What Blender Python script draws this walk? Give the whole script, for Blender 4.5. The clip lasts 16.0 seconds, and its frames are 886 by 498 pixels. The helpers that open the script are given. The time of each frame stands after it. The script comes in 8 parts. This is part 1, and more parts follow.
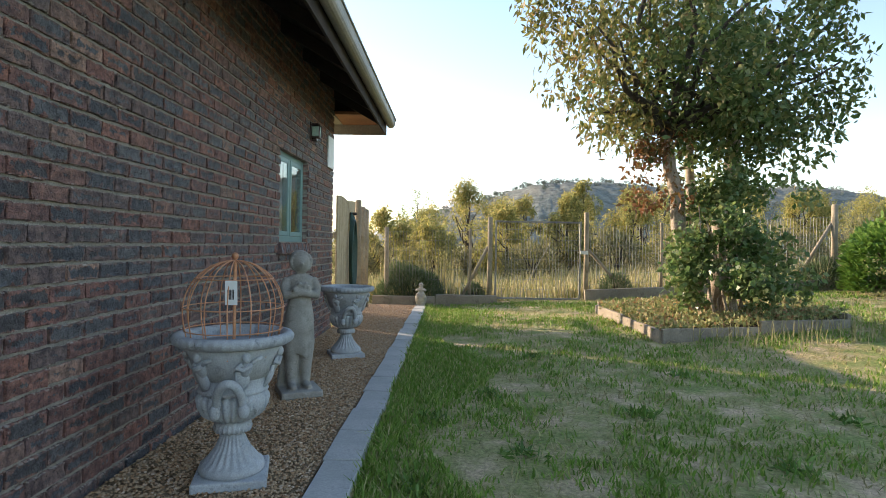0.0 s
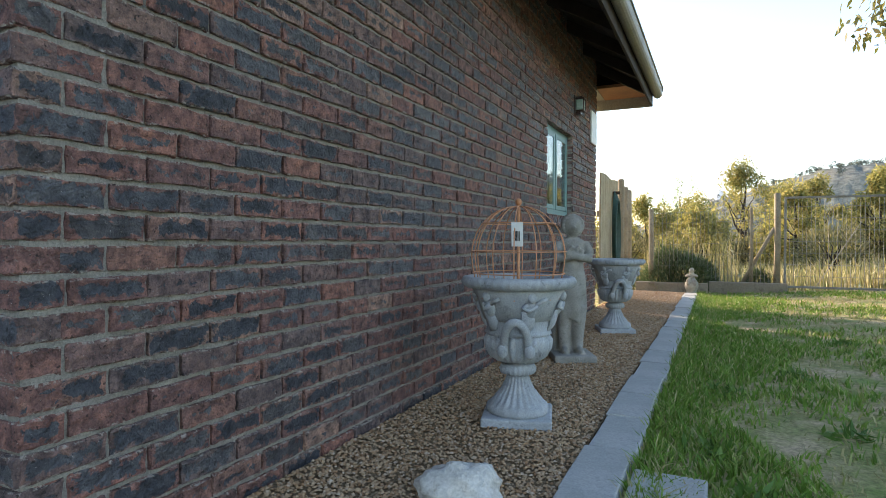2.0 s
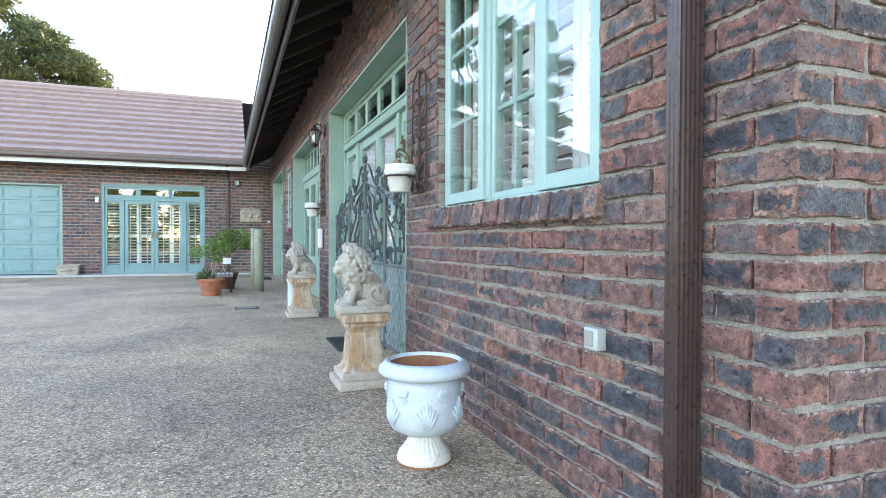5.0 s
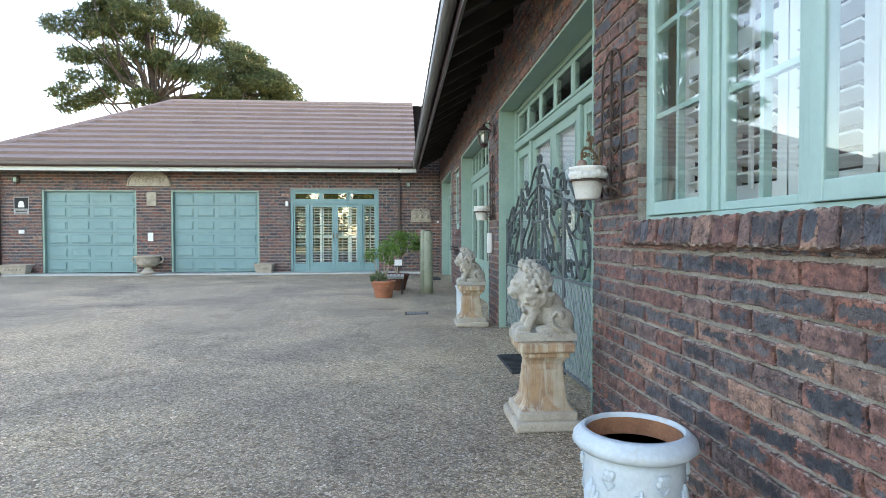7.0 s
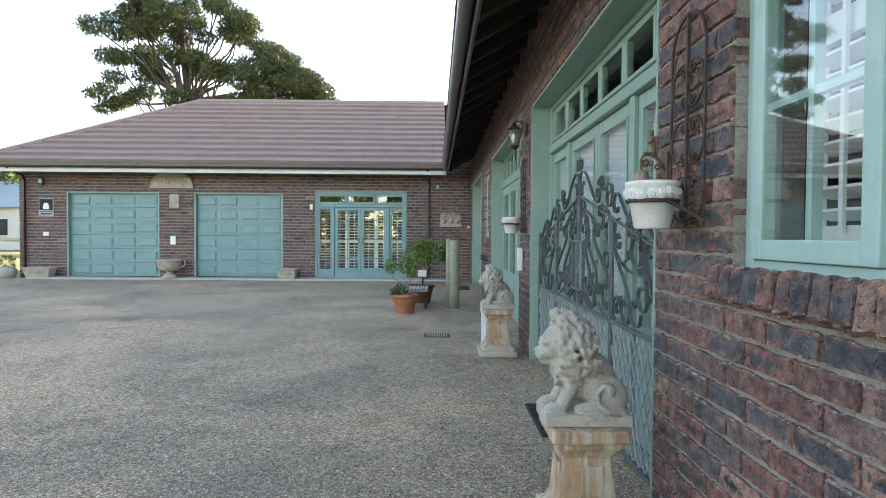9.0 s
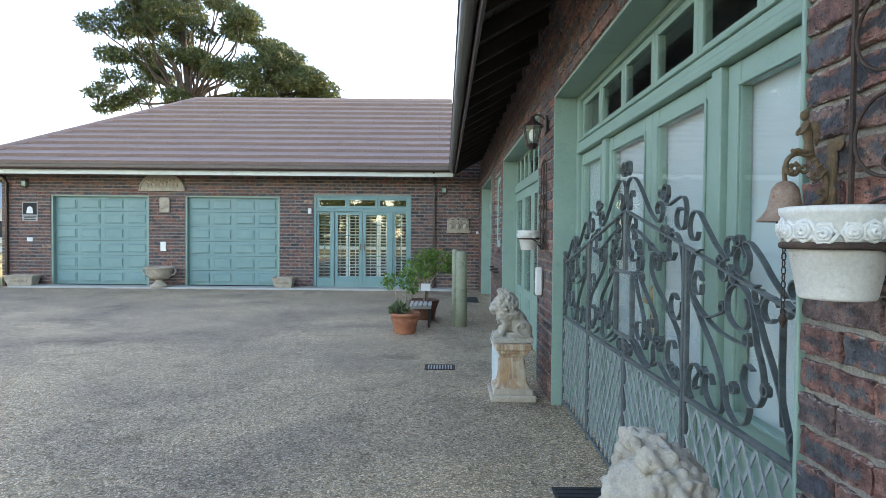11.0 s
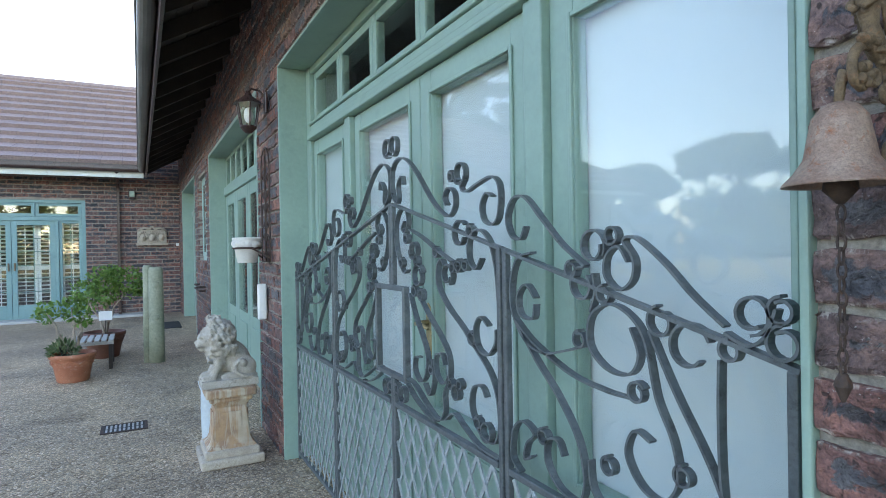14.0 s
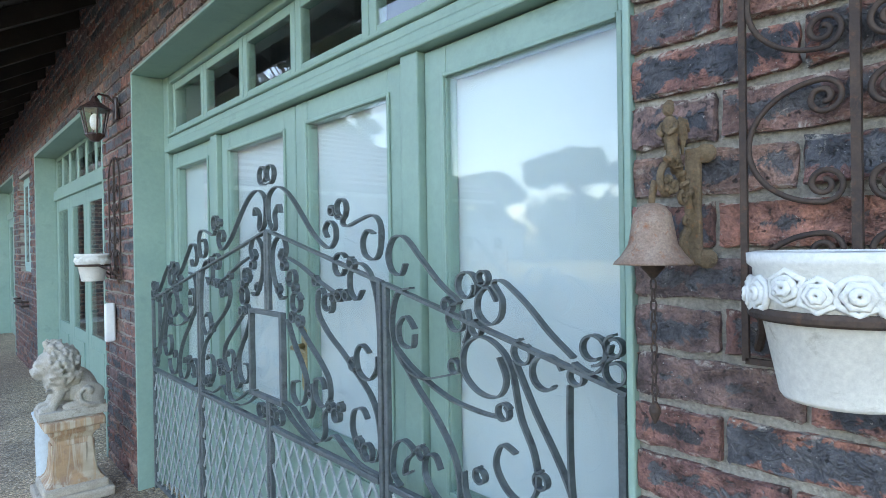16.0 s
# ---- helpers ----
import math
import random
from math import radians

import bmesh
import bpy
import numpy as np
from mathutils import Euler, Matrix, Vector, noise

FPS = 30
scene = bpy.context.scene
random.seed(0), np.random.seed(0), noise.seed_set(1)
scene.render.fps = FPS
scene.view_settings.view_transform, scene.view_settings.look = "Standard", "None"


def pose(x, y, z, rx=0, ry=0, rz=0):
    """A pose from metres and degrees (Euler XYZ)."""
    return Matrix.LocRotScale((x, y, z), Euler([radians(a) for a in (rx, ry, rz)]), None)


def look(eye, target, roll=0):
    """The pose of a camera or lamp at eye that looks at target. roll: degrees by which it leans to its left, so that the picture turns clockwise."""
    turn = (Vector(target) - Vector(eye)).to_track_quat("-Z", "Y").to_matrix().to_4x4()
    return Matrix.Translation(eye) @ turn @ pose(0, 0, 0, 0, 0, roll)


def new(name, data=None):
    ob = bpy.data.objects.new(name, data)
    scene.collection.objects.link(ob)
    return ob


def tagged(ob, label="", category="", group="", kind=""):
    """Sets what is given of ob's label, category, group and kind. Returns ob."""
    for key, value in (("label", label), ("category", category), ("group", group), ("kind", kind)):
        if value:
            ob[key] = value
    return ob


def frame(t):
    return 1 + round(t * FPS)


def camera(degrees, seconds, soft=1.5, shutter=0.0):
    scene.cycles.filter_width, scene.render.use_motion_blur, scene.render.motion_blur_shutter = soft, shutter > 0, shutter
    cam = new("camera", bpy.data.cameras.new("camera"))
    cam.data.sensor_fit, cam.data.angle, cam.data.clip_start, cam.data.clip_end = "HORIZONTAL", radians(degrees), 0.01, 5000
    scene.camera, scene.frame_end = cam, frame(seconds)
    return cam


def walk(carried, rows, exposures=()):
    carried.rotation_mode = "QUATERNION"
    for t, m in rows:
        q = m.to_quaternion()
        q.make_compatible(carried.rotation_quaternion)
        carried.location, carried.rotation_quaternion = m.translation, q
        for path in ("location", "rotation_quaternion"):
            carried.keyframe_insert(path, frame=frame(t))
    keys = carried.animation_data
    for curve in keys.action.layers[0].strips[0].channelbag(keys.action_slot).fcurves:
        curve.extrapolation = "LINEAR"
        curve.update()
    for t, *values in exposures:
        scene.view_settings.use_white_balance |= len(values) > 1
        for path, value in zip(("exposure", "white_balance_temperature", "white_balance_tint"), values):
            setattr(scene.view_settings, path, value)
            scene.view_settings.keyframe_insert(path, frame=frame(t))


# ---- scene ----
cam = camera(74.8, 16.0, soft=0.8)
PATH = [
    (0, (1.596, -0.812, 1.137), (1.567, 1.187, 1.122), 1.0),
    (0.5, (1.575, -0.806, 1.083), (1.409, 1.187, 1.067), 1.0),
    (1, (1.557, -0.792, 1.004), (1.226, 1.180, 0.985), 1.1),
    (1.5, (1.511, -0.770, 0.934), (0.921, 1.141, 0.912), 0.5),
    (2, (1.444, -0.773, 0.876), (0.587, 1.034, 0.847), 0.2),
    (2.5, (1.365, -0.837, 0.852), (0.277, 0.841, 0.823), 0.1),
    (3, (1.245, -0.888, 0.864), (-0.132, 0.561, 0.835), 0.0),
    (3.5, (1.135, -0.954, 0.874), (-0.448, 0.268, 0.837), -0.1),
    (4, (1.046, -1.014, 0.872), (-0.672, 0.008, 0.832), -0.1),
    (4.5, (0.972, -1.069, 0.876), (-0.835, -0.212, 0.844), 0.1),
    (5, (0.885, -1.123, 0.901), (-0.989, -0.425, 0.873), 0.2),
    (5.2, (0.848, -1.128, 0.904), (-1.056, -0.518, 0.871), 0.1),
    (7.3, (0.272, -1.065, 1.025), (-1.723, -0.928, 0.981), -0.1),
    (7.5, (0.196, -1.039, 1.033), (-1.799, -0.896, 0.987), -0.1),
    (8, (-0.003, -0.959, 1.078), (-2.003, -0.936, 1.032), 0.2),
    (8.5, (-0.185, -0.932, 1.110), (-2.184, -0.910, 1.062), 0.4),
    (9, (-0.472, -0.899, 1.164), (-2.472, -0.875, 1.119), 0.4),
    (11.3, (-1.602, -0.830, 1.306), (-3.602, -0.838, 1.264), 0.5),
    (11.5, (-1.696, -0.820, 1.308), (-3.696, -0.812, 1.271), 0.3),
    (12, (-1.926, -0.798, 1.300), (-3.926, -0.760, 1.269), 0.1),
    (12.5, (-2.115, -0.811, 1.290), (-4.090, -0.497, 1.261), -1.1),
    (13, (-2.253, -0.796, 1.276), (-4.187, -0.288, 1.257), -0.8),
    (13.5, (-2.356, -0.751, 1.269), (-4.232, -0.059, 1.247), -1.1),
    (14, (-2.391, -0.764, 1.281), (-4.162, 0.165, 1.271), -1.0),
    (14.5, (-2.401, -0.804, 1.316), (-4.078, 0.286, 1.312), -0.8),
    (15, (-2.386, -0.845, 1.350), (-4.009, 0.324, 1.350), -0.8),
    (15.5, (-2.358, -0.868, 1.366), (-3.921, 0.379, 1.363), -1.0),
    (16, (-2.315, -0.890, 1.370), (-3.807, 0.442, 1.361), -0.9),
]
walk(cam, [(t, look(eye, target, roll)) for t, eye, target, roll in PATH],
     exposures=[(0.0, 1.46, 6800, 15), (1.5, 1.57, 6800, 15), (2.5, 2.02, 6750, 16), (3.5, 2.94, 6900, 21), (5.0, 3.27, 7200, 21), (7.5, 2.65, 7500, 20.5), (9.0, 2.49, 7500, 20.5), (12.5, 2.55, 6900, 18.5), (14.0, 2.7, 6750, 20.5), (16.0, 2.9, 6800, 20.5)])

# ---- daylight: a low sun behind the house, open sky over the yard ----
SUN_EL, SUN_AZ = radians(16), radians(-57)          # azimuth from +y, clockwise
world = bpy.data.worlds.new("sky")
scene.world = world
world.use_nodes = True
wn = world.node_tree.nodes
sky = wn.new("ShaderNodeTexSky")
sky.sky_type, sky.sun_disc = "NISHITA", False
sky.sun_elevation, sky.sun_rotation = SUN_EL, SUN_AZ
sky.air_density, sky.dust_density, sky.ozone_density = 1.0, 0.3, 1.0
wn["Background"].inputs["Strength"].default_value = 0.15
world.node_tree.links.new(sky.outputs["Color"], wn["Background"].inputs["Color"])
sun_dir = Vector((math.sin(SUN_AZ) * math.cos(SUN_EL), math.cos(SUN_AZ) * math.cos(SUN_EL), math.sin(SUN_EL)))
sun = new("sun", bpy.data.lights.new("sun", "SUN"))
sun.data.energy, sun.data.angle, sun.data.color = 3.8, radians(0.6), (1.0, 0.83, 0.62)
sun.matrix_world = look((-30, 30, 20), Vector((-30, 30, 20)) - sun_dir)

# ---- materials ----
def node_mat(name):
    m = bpy.data.materials.new(name)
    m.use_nodes = True
    nt = m.node_tree
    return m, nt.nodes, nt.links, nt.nodes["Principled BSDF"]


def ramp(nodes, stops):
    r = nodes.new("ShaderNodeValToRGB")
    e = r.color_ramp.elements
    while len(e) > 1:
        e.remove(e[-1])
    e[0].position, e[0].color = stops[0][0], (*stops[0][1], 1)
    for p, c in stops[1:]:
        k = e.new(p)
        k.color = (*c, 1)
    return r


def noise_tex(nodes, links, scale, detail=4.0, rough=0.6, coord=None, distortion=0.0):
    n = nodes.new("ShaderNodeTexNoise")
    n.inputs["Scale"].default_value, n.inputs["Detail"].default_value = scale, detail
    n.inputs["Roughness"].default_value, n.inputs["Distortion"].default_value = rough, distortion
    if coord is not None:
        links.new(coord, n.inputs["Vector"])
    return n


def mixc(nodes, links, fac, a, b, kind="MIX"):
    m = nodes.new("ShaderNodeMix")
    m.data_type, m.blend_type = "RGBA", kind
    for sock, v in ((m.inputs[0], fac), (m.inputs[6], a), (m.inputs[7], b)):
        if isinstance(v, (int, float)):
            sock.default_value = v
        elif isinstance(v, tuple):
            sock.default_value = (*v, 1)
        else:
            links.new(v, sock)
    return m.outputs[2]


def maths(nodes, links, op, a, b=0.0, clamp=False):
    m = nodes.new("ShaderNodeMath")
    m.operation, m.use_clamp = op, clamp
    for sock, v in zip(m.inputs, (a, b)):
        if isinstance(v, (int, float)):
            sock.default_value = v
        else:
            links.new(v, sock)
    return m.outputs[0]


def bumped(nodes, links, bsdf, height, strength=0.3, dist=0.01):
    b = nodes.new("ShaderNodeBump")
    b.inputs["Strength"].default_value, b.inputs["Distance"].default_value = strength, dist
    links.new(height, b.inputs["Height"])
    links.new(b.outputs[0], bsdf.inputs["Normal"])


def weathered(name, c1, c2, c3=None, scale=6.0, fine=60.0, rough=0.7, metal=0.0, bump=0.3, dist=0.004, dirt=0.25, spec=0.5, coat=0.0):
    """A surface with blotches, fine grain and patches of wear."""
    m, n, l, p = node_mat(name)
    co = n.new("ShaderNodeTexCoord").outputs["Object"]
    big = noise_tex(n, l, scale, 5, 0.6, co)
    small = noise_tex(n, l, fine, 4, 0.7, co)
    r = ramp(n, [(0.36, c1), (0.64, c2)])
    l.new(big.outputs[0], r.inputs[0])
    col = r.outputs[0]
    if c3:
        w = ramp(n, [(0.56, (0, 0, 0)), (0.7, (1, 1, 1))])
        l.new(noise_tex(n, l, scale * 2.3, 8, 0.72, co, 0.4).outputs[0], w.inputs[0])
        col = mixc(n, l, w.outputs[0], col, c3)
    g = ramp(n, [(0.3, (1 - dirt,) * 3), (0.7, (1 + dirt * 0.4,) * 3)])
    l.new(small.outputs[0], g.inputs[0])
    col = mixc(n, l, 1.0, col, g.outputs[0], "MULTIPLY")
    l.new(col, p.inputs["Base Color"])
    rr = maths(n, l, "ADD", maths(n, l, "MULTIPLY", small.outputs[0], 0.25), rough - 0.12, True)
    l.new(rr, p.inputs["Roughness"])
    p.inputs["Metallic"].default_value = metal
    p.inputs["Specular IOR Level"].default_value = spec
    p.inputs["Coat Weight"].default_value = coat
    if bump:
        h = maths(n, l, "ADD", small.outputs[0], maths(n, l, "MULTIPLY", big.outputs[0], 1.5))
        bumped(n, l, p, h, bump, dist)
    return m


def brick_material():
    """Flashed clay face bricks: red rims, blue-grey hearts, some all dark, some all red."""
    m, n, l, p = node_mat("face_brick")
    uv = n.new("ShaderNodeUVMap").outputs[0]
    geo = n.new("ShaderNodeNewGeometry")
    obj = geo.outputs["Position"]
    info = n.new("ShaderNodeObjectInfo")
    rnd = maths(n, l, "FRACT", maths(n, l, "ADD", geo.outputs["Random Per Island"], info.outputs["Random"]))
    rnd2 = maths(n, l, "FRACT", maths(n, l, "MULTIPLY", rnd, 37.7))
    rnd3 = maths(n, l, "FRACT", maths(n, l, "MULTIPLY", rnd, 91.3))
    off = n.new("ShaderNodeVectorMath")
    off.operation = "ADD"
    comb = n.new("ShaderNodeCombineXYZ")
    l.new(maths(n, l, "MULTIPLY", rnd, 50.0), comb.inputs[0])
    l.new(maths(n, l, "MULTIPLY", rnd2, 50.0), comb.inputs[1])
    l.new(obj, off.inputs[0])
    l.new(comb.outputs[0], off.inputs[1])
    co = off.outputs[0]
    body = ramp(n, [(0.0, (0.185, 0.1, 0.089)), (0.22, (0.25, 0.118, 0.096)), (0.45, (0.195, 0.122, 0.11)), (0.62, (0.155, 0.114, 0.108)), (0.8, (0.3, 0.135, 0.1)), (0.93, (0.235, 0.148, 0.122)), (1.0, (0.37, 0.225, 0.17))])
    l.new(rnd, body.inputs[0])
    heart_c = ramp(n, [(0.0, (0.036, 0.039, 0.049)), (0.45, (0.078, 0.083, 0.098)), (0.75, (0.11, 0.108, 0.114)), (1.0, (0.056, 0.05, 0.053))])
    l.new(rnd2, heart_c.inputs[0])
    # distance from the brick's middle in its own face
    sep = n.new("ShaderNodeSeparateXYZ")
    l.new(uv, sep.inputs[0])
    dx = maths(n, l, "ABSOLUTE", maths(n, l, "SUBTRACT", sep.outputs[0], 0.5))
    dy = maths(n, l, "ABSOLUTE", maths(n, l, "SUBTRACT", sep.outputs[1], 0.5))
    rim = maths(n, l, "MINIMUM", maths(n, l, "MULTIPLY", maths(n, l, "SUBTRACT", 0.5, dx), 2.6), maths(n, l, "SUBTRACT", 0.5, dy))
    wob = noise_tex(n, l, 24.0, 5, 0.65, co, 0.5)
    rim = maths(n, l, "ADD", rim, maths(n, l, "MULTIPLY", maths(n, l, "SUBTRACT", wob.outputs[0], 0.5), 1.5))
    size = maths(n, l, "ADD", 0.06, maths(n, l, "MULTIPLY", maths(n, l, "POWER", rnd3, 1.5), 0.6))
    heart = maths(n, l, "MULTIPLY", maths(n, l, "SUBTRACT", rim, size), 13.0, True)
    col = mixc(n, l, heart, body.outputs[0], heart_c.outputs[0])
    # blotches, grain and pale mortar smears
    blot = noise_tex(n, l, 22.0, 6, 0.7, co)
    br = ramp(n, [(0.34, (0.36, 0.35, 0.36)), (0.5, (0.95, 0.93, 0.92)), (0.66, (1.7, 1.58, 1.46))])
    l.new(blot.outputs[0], br.inputs[0])
    col = mixc(n, l, 1.0, col, br.outputs[0], "MULTIPLY")
    grain = noise_tex(n, l, 190.0, 3, 0.7, co)
    gr = ramp(n, [(0.32, (0.55, 0.55, 0.55)), (0.6, (1.1, 1.1, 1.1))])
    l.new(grain.outputs[0], gr.inputs[0])
    col = mixc(n, l, 0.8, col, gr.outputs[0], "MULTIPLY")
    smear = ramp(n, [(0.62, (0, 0, 0)), (0.74, (1, 1, 1))])
    l.new(noise_tex(n, l, 30.0, 7, 0.75, co, 0.6).outputs[0], smear.inputs[0])
    col = mixc(n, l, maths(n, l, "MULTIPLY", smear.outputs[0], 0.8), col, (0.42, 0.37, 0.32))
    # pale efflorescence along some lower and upper arrises
    arris = maths(n, l, "MULTIPLY", maths(n, l, "SUBTRACT", 0.1, maths(n, l, "SUBTRACT", 0.5, dy)), 14.0, True)
    flake = ramp(n, [(0.5, (0, 0, 0)), (0.6, (1, 1, 1))])
    l.new(noise_tex(n, l, 45.0, 5, 0.7, co, 0.8).outputs[0], flake.inputs[0])
    col = mixc(n, l, maths(n, l, "MULTIPLY", maths(n, l, "MULTIPLY", arris, flake.outputs[0]), 0.75), col, (0.5, 0.45, 0.39))
    pit = ramp(n, [(0.29, (0.25, 0.25, 0.25)), (0.36, (1, 1, 1))])
    l.new(noise_tex(n, l, 75.0, 2, 0.5, co).outputs[0], pit.inputs[0])
    col = mixc(n, l, 1.0, col, pit.outputs[0], "MULTIPLY")
    # pale chips scattered over the face
    chip = ramp(n, [(0.69, (0, 0, 0)), (0.73, (1, 1, 1))])
    l.new(noise_tex(n, l, 170.0, 3, 0.6, co).outputs[0], chip.inputs[0])
    col = mixc(n, l, maths(n, l, "MULTIPLY", chip.outputs[0], 0.8), col, (0.42, 0.39, 0.36))
    l.new(col, p.inputs["Base Color"])
    l.new(maths(n, l, "ADD", maths(n, l, "MULTIPLY", heart, -0.28), maths(n, l, "ADD", 0.62, maths(n, l, "MULTIPLY", grain.outputs[0], 0.25))), p.inputs["Roughness"])
    # torn wire-cut face: broad dents, folds and fine grain
    fold = ramp(n, [(0.42, (0, 0, 0)), (0.5, (0.75, 0.75, 0.75)), (0.6, (1, 1, 1))])
    l.new(noise_tex(n, l, 38.0, 4, 0.6, co, 1.2).outputs[0], fold.inputs[0])
    h = maths(n, l, "ADD", maths(n, l, "MULTIPLY", grain.outputs[0], 0.5), maths(n, l, "MULTIPLY", blot.outputs[0], 1.6))
    h = maths(n, l, "ADD", h, maths(n, l, "MULTIPLY", fold.outputs[0], 0.55))
    h = maths(n, l, "ADD", h, maths(n, l, "MULTIPLY", heart, -0.22))
    bumped(n, l, p, h, 0.85, 0.009)
    return m


def ground_mix(name, c_low, c_mid, c_high, scale, fine, rough=0.95, bump=0.5, dist=0.01):
    m, n, l, p = node_mat(name)
    co = n.new("ShaderNodeTexCoord").outputs["Object"]
    a = noise_tex(n, l, scale, 6, 0.62, co)
    b = noise_tex(n, l, fine, 4, 0.7, co)
    r = ramp(n, [(0.34, c_low), (0.5, c_mid), (0.66, c_high)])
    l.new(a.outputs[0], r.inputs[0])
    g = ramp(n, [(0.3, (0.55,) * 3), (0.7, (1.3,) * 3)])
    l.new(b.outputs[0], g.inputs[0])
    l.new(mixc(n, l, 1.0, r.outputs[0], g.outputs[0], "MULTIPLY"), p.inputs["Base Color"])
    p.inputs["Roughness"].default_value = rough
    p.inputs["Specular IOR Level"].default_value = 0.2
    bumped(n, l, p, b.outputs[0], bump, dist)
    return m


def aggregate_material():
    """Exposed aggregate paving: small washed pebbles in grey cement, with damp and dusty stains."""
    m, n, l, p = node_mat("exposed_aggregate")
    co = n.new("ShaderNodeTexCoord").outputs["Object"]
    v = n.new("ShaderNodeTexVoronoi")
    v.inputs["Scale"].default_value = 70.0
    l.new(co, v.inputs["Vector"])
    e = n.new("ShaderNodeTexVoronoi")
    e.feature = "DISTANCE_TO_EDGE"
    e.inputs["Scale"].default_value = 70.0
    l.new(co, e.inputs["Vector"])
    s = n.new("ShaderNodeSeparateColor")
    l.new(v.outputs["Color"], s.inputs[0])
    r = ramp(n, [(0.0, (0.18, 0.12, 0.072)), (0.3, (0.57, 0.42, 0.275)), (0.6, (0.74, 0.575, 0.395)), (0.8, (0.33, 0.262, 0.197)), (1.0, (0.87, 0.725, 0.555))])
    l.new(s.outputs[0], r.inputs[0])
    edge = ramp(n, [(0.02, (0, 0, 0)), (0.16, (1, 1, 1))])
    l.new(e.outputs["Distance"], edge.inputs[0])
    col = mixc(n, l, edge.outputs[0], (0.24, 0.195, 0.145), r.outputs[0])
    st = noise_tex(n, l, 0.55, 6, 0.62, co, 0.5)
    sr = ramp(n, [(0.34, (0.7, 0.7, 0.72)), (0.5, (1.0, 0.98, 0.94)), (0.66, (1.25, 1.2, 1.1))])
    l.new(st.outputs[0], sr.inputs[0])
    col = mixc(n, l, 1.0, col, sr.outputs[0], "MULTIPLY")
    dk = noise_tex(n, l, 2.6, 7, 0.68, co, 0.8)
    dr = ramp(n, [(0.3, (0.62, 0.6, 0.58)), (0.48, (1, 1, 1))])
    l.new(dk.outputs[0], dr.inputs[0])
    col = mixc(n, l, 0.8, col, dr.outputs[0], "MULTIPLY")
    l.new(col, p.inputs["Base Color"])
    p.inputs["Roughness"].default_value = 0.82
    p.inputs["Specular IOR Level"].default_value = 0.3
    bumped(n, l, p, edge.outputs[0], 0.8, 0.006)
    return m


def island_mat(name, stops, rough=0.7, fine=80.0, bump=0.2, dist=0.003, trans=0.0, spec=0.4):
    """Many small pieces: each takes its own colour."""
    m, n, l, p = node_mat(name)
    geo = n.new("ShaderNodeNewGeometry")
    info = n.new("ShaderNodeObjectInfo")
    rnd = maths(n, l, "FRACT", maths(n, l, "ADD", geo.outputs["Random Per Island"], info.outputs["Random"]))
    r = ramp(n, stops)
    l.new(rnd, r.inputs[0])
    co = n.new("ShaderNodeTexCoord").outputs["Object"]
    b = noise_tex(n, l, fine, 3, 0.6, co)
    g = ramp(n, [(0.3, (0.75,) * 3), (0.7, (1.15,) * 3)])
    l.new(b.outputs[0], g.inputs[0])
    col = mixc(n, l, 1.0, r.outputs[0], g.outputs[0], "MULTIPLY")
    l.new(col, p.inputs["Base Color"])
    p.inputs["Roughness"].default_value = rough
    p.inputs["Specular IOR Level"].default_value = spec
    if bump:
        bumped(n, l, p, b.outputs[0], bump, dist)
    if trans:
        t = n.new("ShaderNodeBsdfTranslucent")
        l.new(col, t.inputs["Color"])
        x = n.new("ShaderNodeMixShader")
        x.inputs[0].default_value = trans
        l.new(p.outputs[0], x.inputs[1])
        l.new(t.outputs[0], x.inputs[2])
        l.new(x.outputs[0], n["Material Output"].inputs["Surface"])
    return m


def glass_material(name, tint=(1, 1, 1), ior=1.5):
    """Thin window glass: clear through, mirror-bright at a slant."""
    m, n, l, p = node_mat(name)
    n.remove(p)
    lw = n.new("ShaderNodeLayerWeight")
    lw.inputs["Blend"].default_value = 0.5
    f0 = ((ior - 1) / (ior + 1)) ** 2
    fac = maths(n, l, "ADD", f0, maths(n, l, "MULTIPLY", maths(n, l, "POWER", lw.outputs["Facing"], 5.0), 1 - f0))
    t = n.new("ShaderNodeBsdfTransparent")
    t.inputs["Color"].default_value = (*tint, 1)
    g = n.new("ShaderNodeBsdfGlossy")
    g.inputs["Roughness"].default_value = 0.004
    x = n.new("ShaderNodeMixShader")
    l.new(fac, x.inputs[0])
    l.new(t.outputs[0], x.inputs[1])
    l.new(g.outputs[0], x.inputs[2])
    l.new(x.outputs[0], n["Material Output"].inputs["Surface"])
    return m


BRICK = brick_material()
MORTAR = weathered("mortar", (0.29, 0.264, 0.225), (0.4, 0.365, 0.31), (0.19, 0.17, 0.143), 11, 140, 0.95, bump=0.9, dist=0.008, dirt=0.4)
GREEN = weathered("green_paint", (0.215, 0.325, 0.272), (0.245, 0.36, 0.298), (0.195, 0.295, 0.247), 3, 40, 0.42, bump=0.06, dist=0.002, dirt=0.08)
AQUA = weathered("aqua_paint", (0.142, 0.27, 0.266), (0.17, 0.302, 0.294), (0.13, 0.245, 0.238), 2.5, 40, 0.42, bump=0.05, dist=0.002, dirt=0.08)
WINGREEN = weathered("window_paint", (0.29, 0.44, 0.4), (0.335, 0.485, 0.44), (0.27, 0.405, 0.365), 3, 40, 0.4, bump=0.05, dist=0.002, dirt=0.06)
IRON = weathered("painted_iron", (0.1, 0.118, 0.123), (0.15, 0.168, 0.172), (0.055, 0.06, 0.06), 14, 90, 0.42, metal=0.35, bump=0.2, dist=0.002)
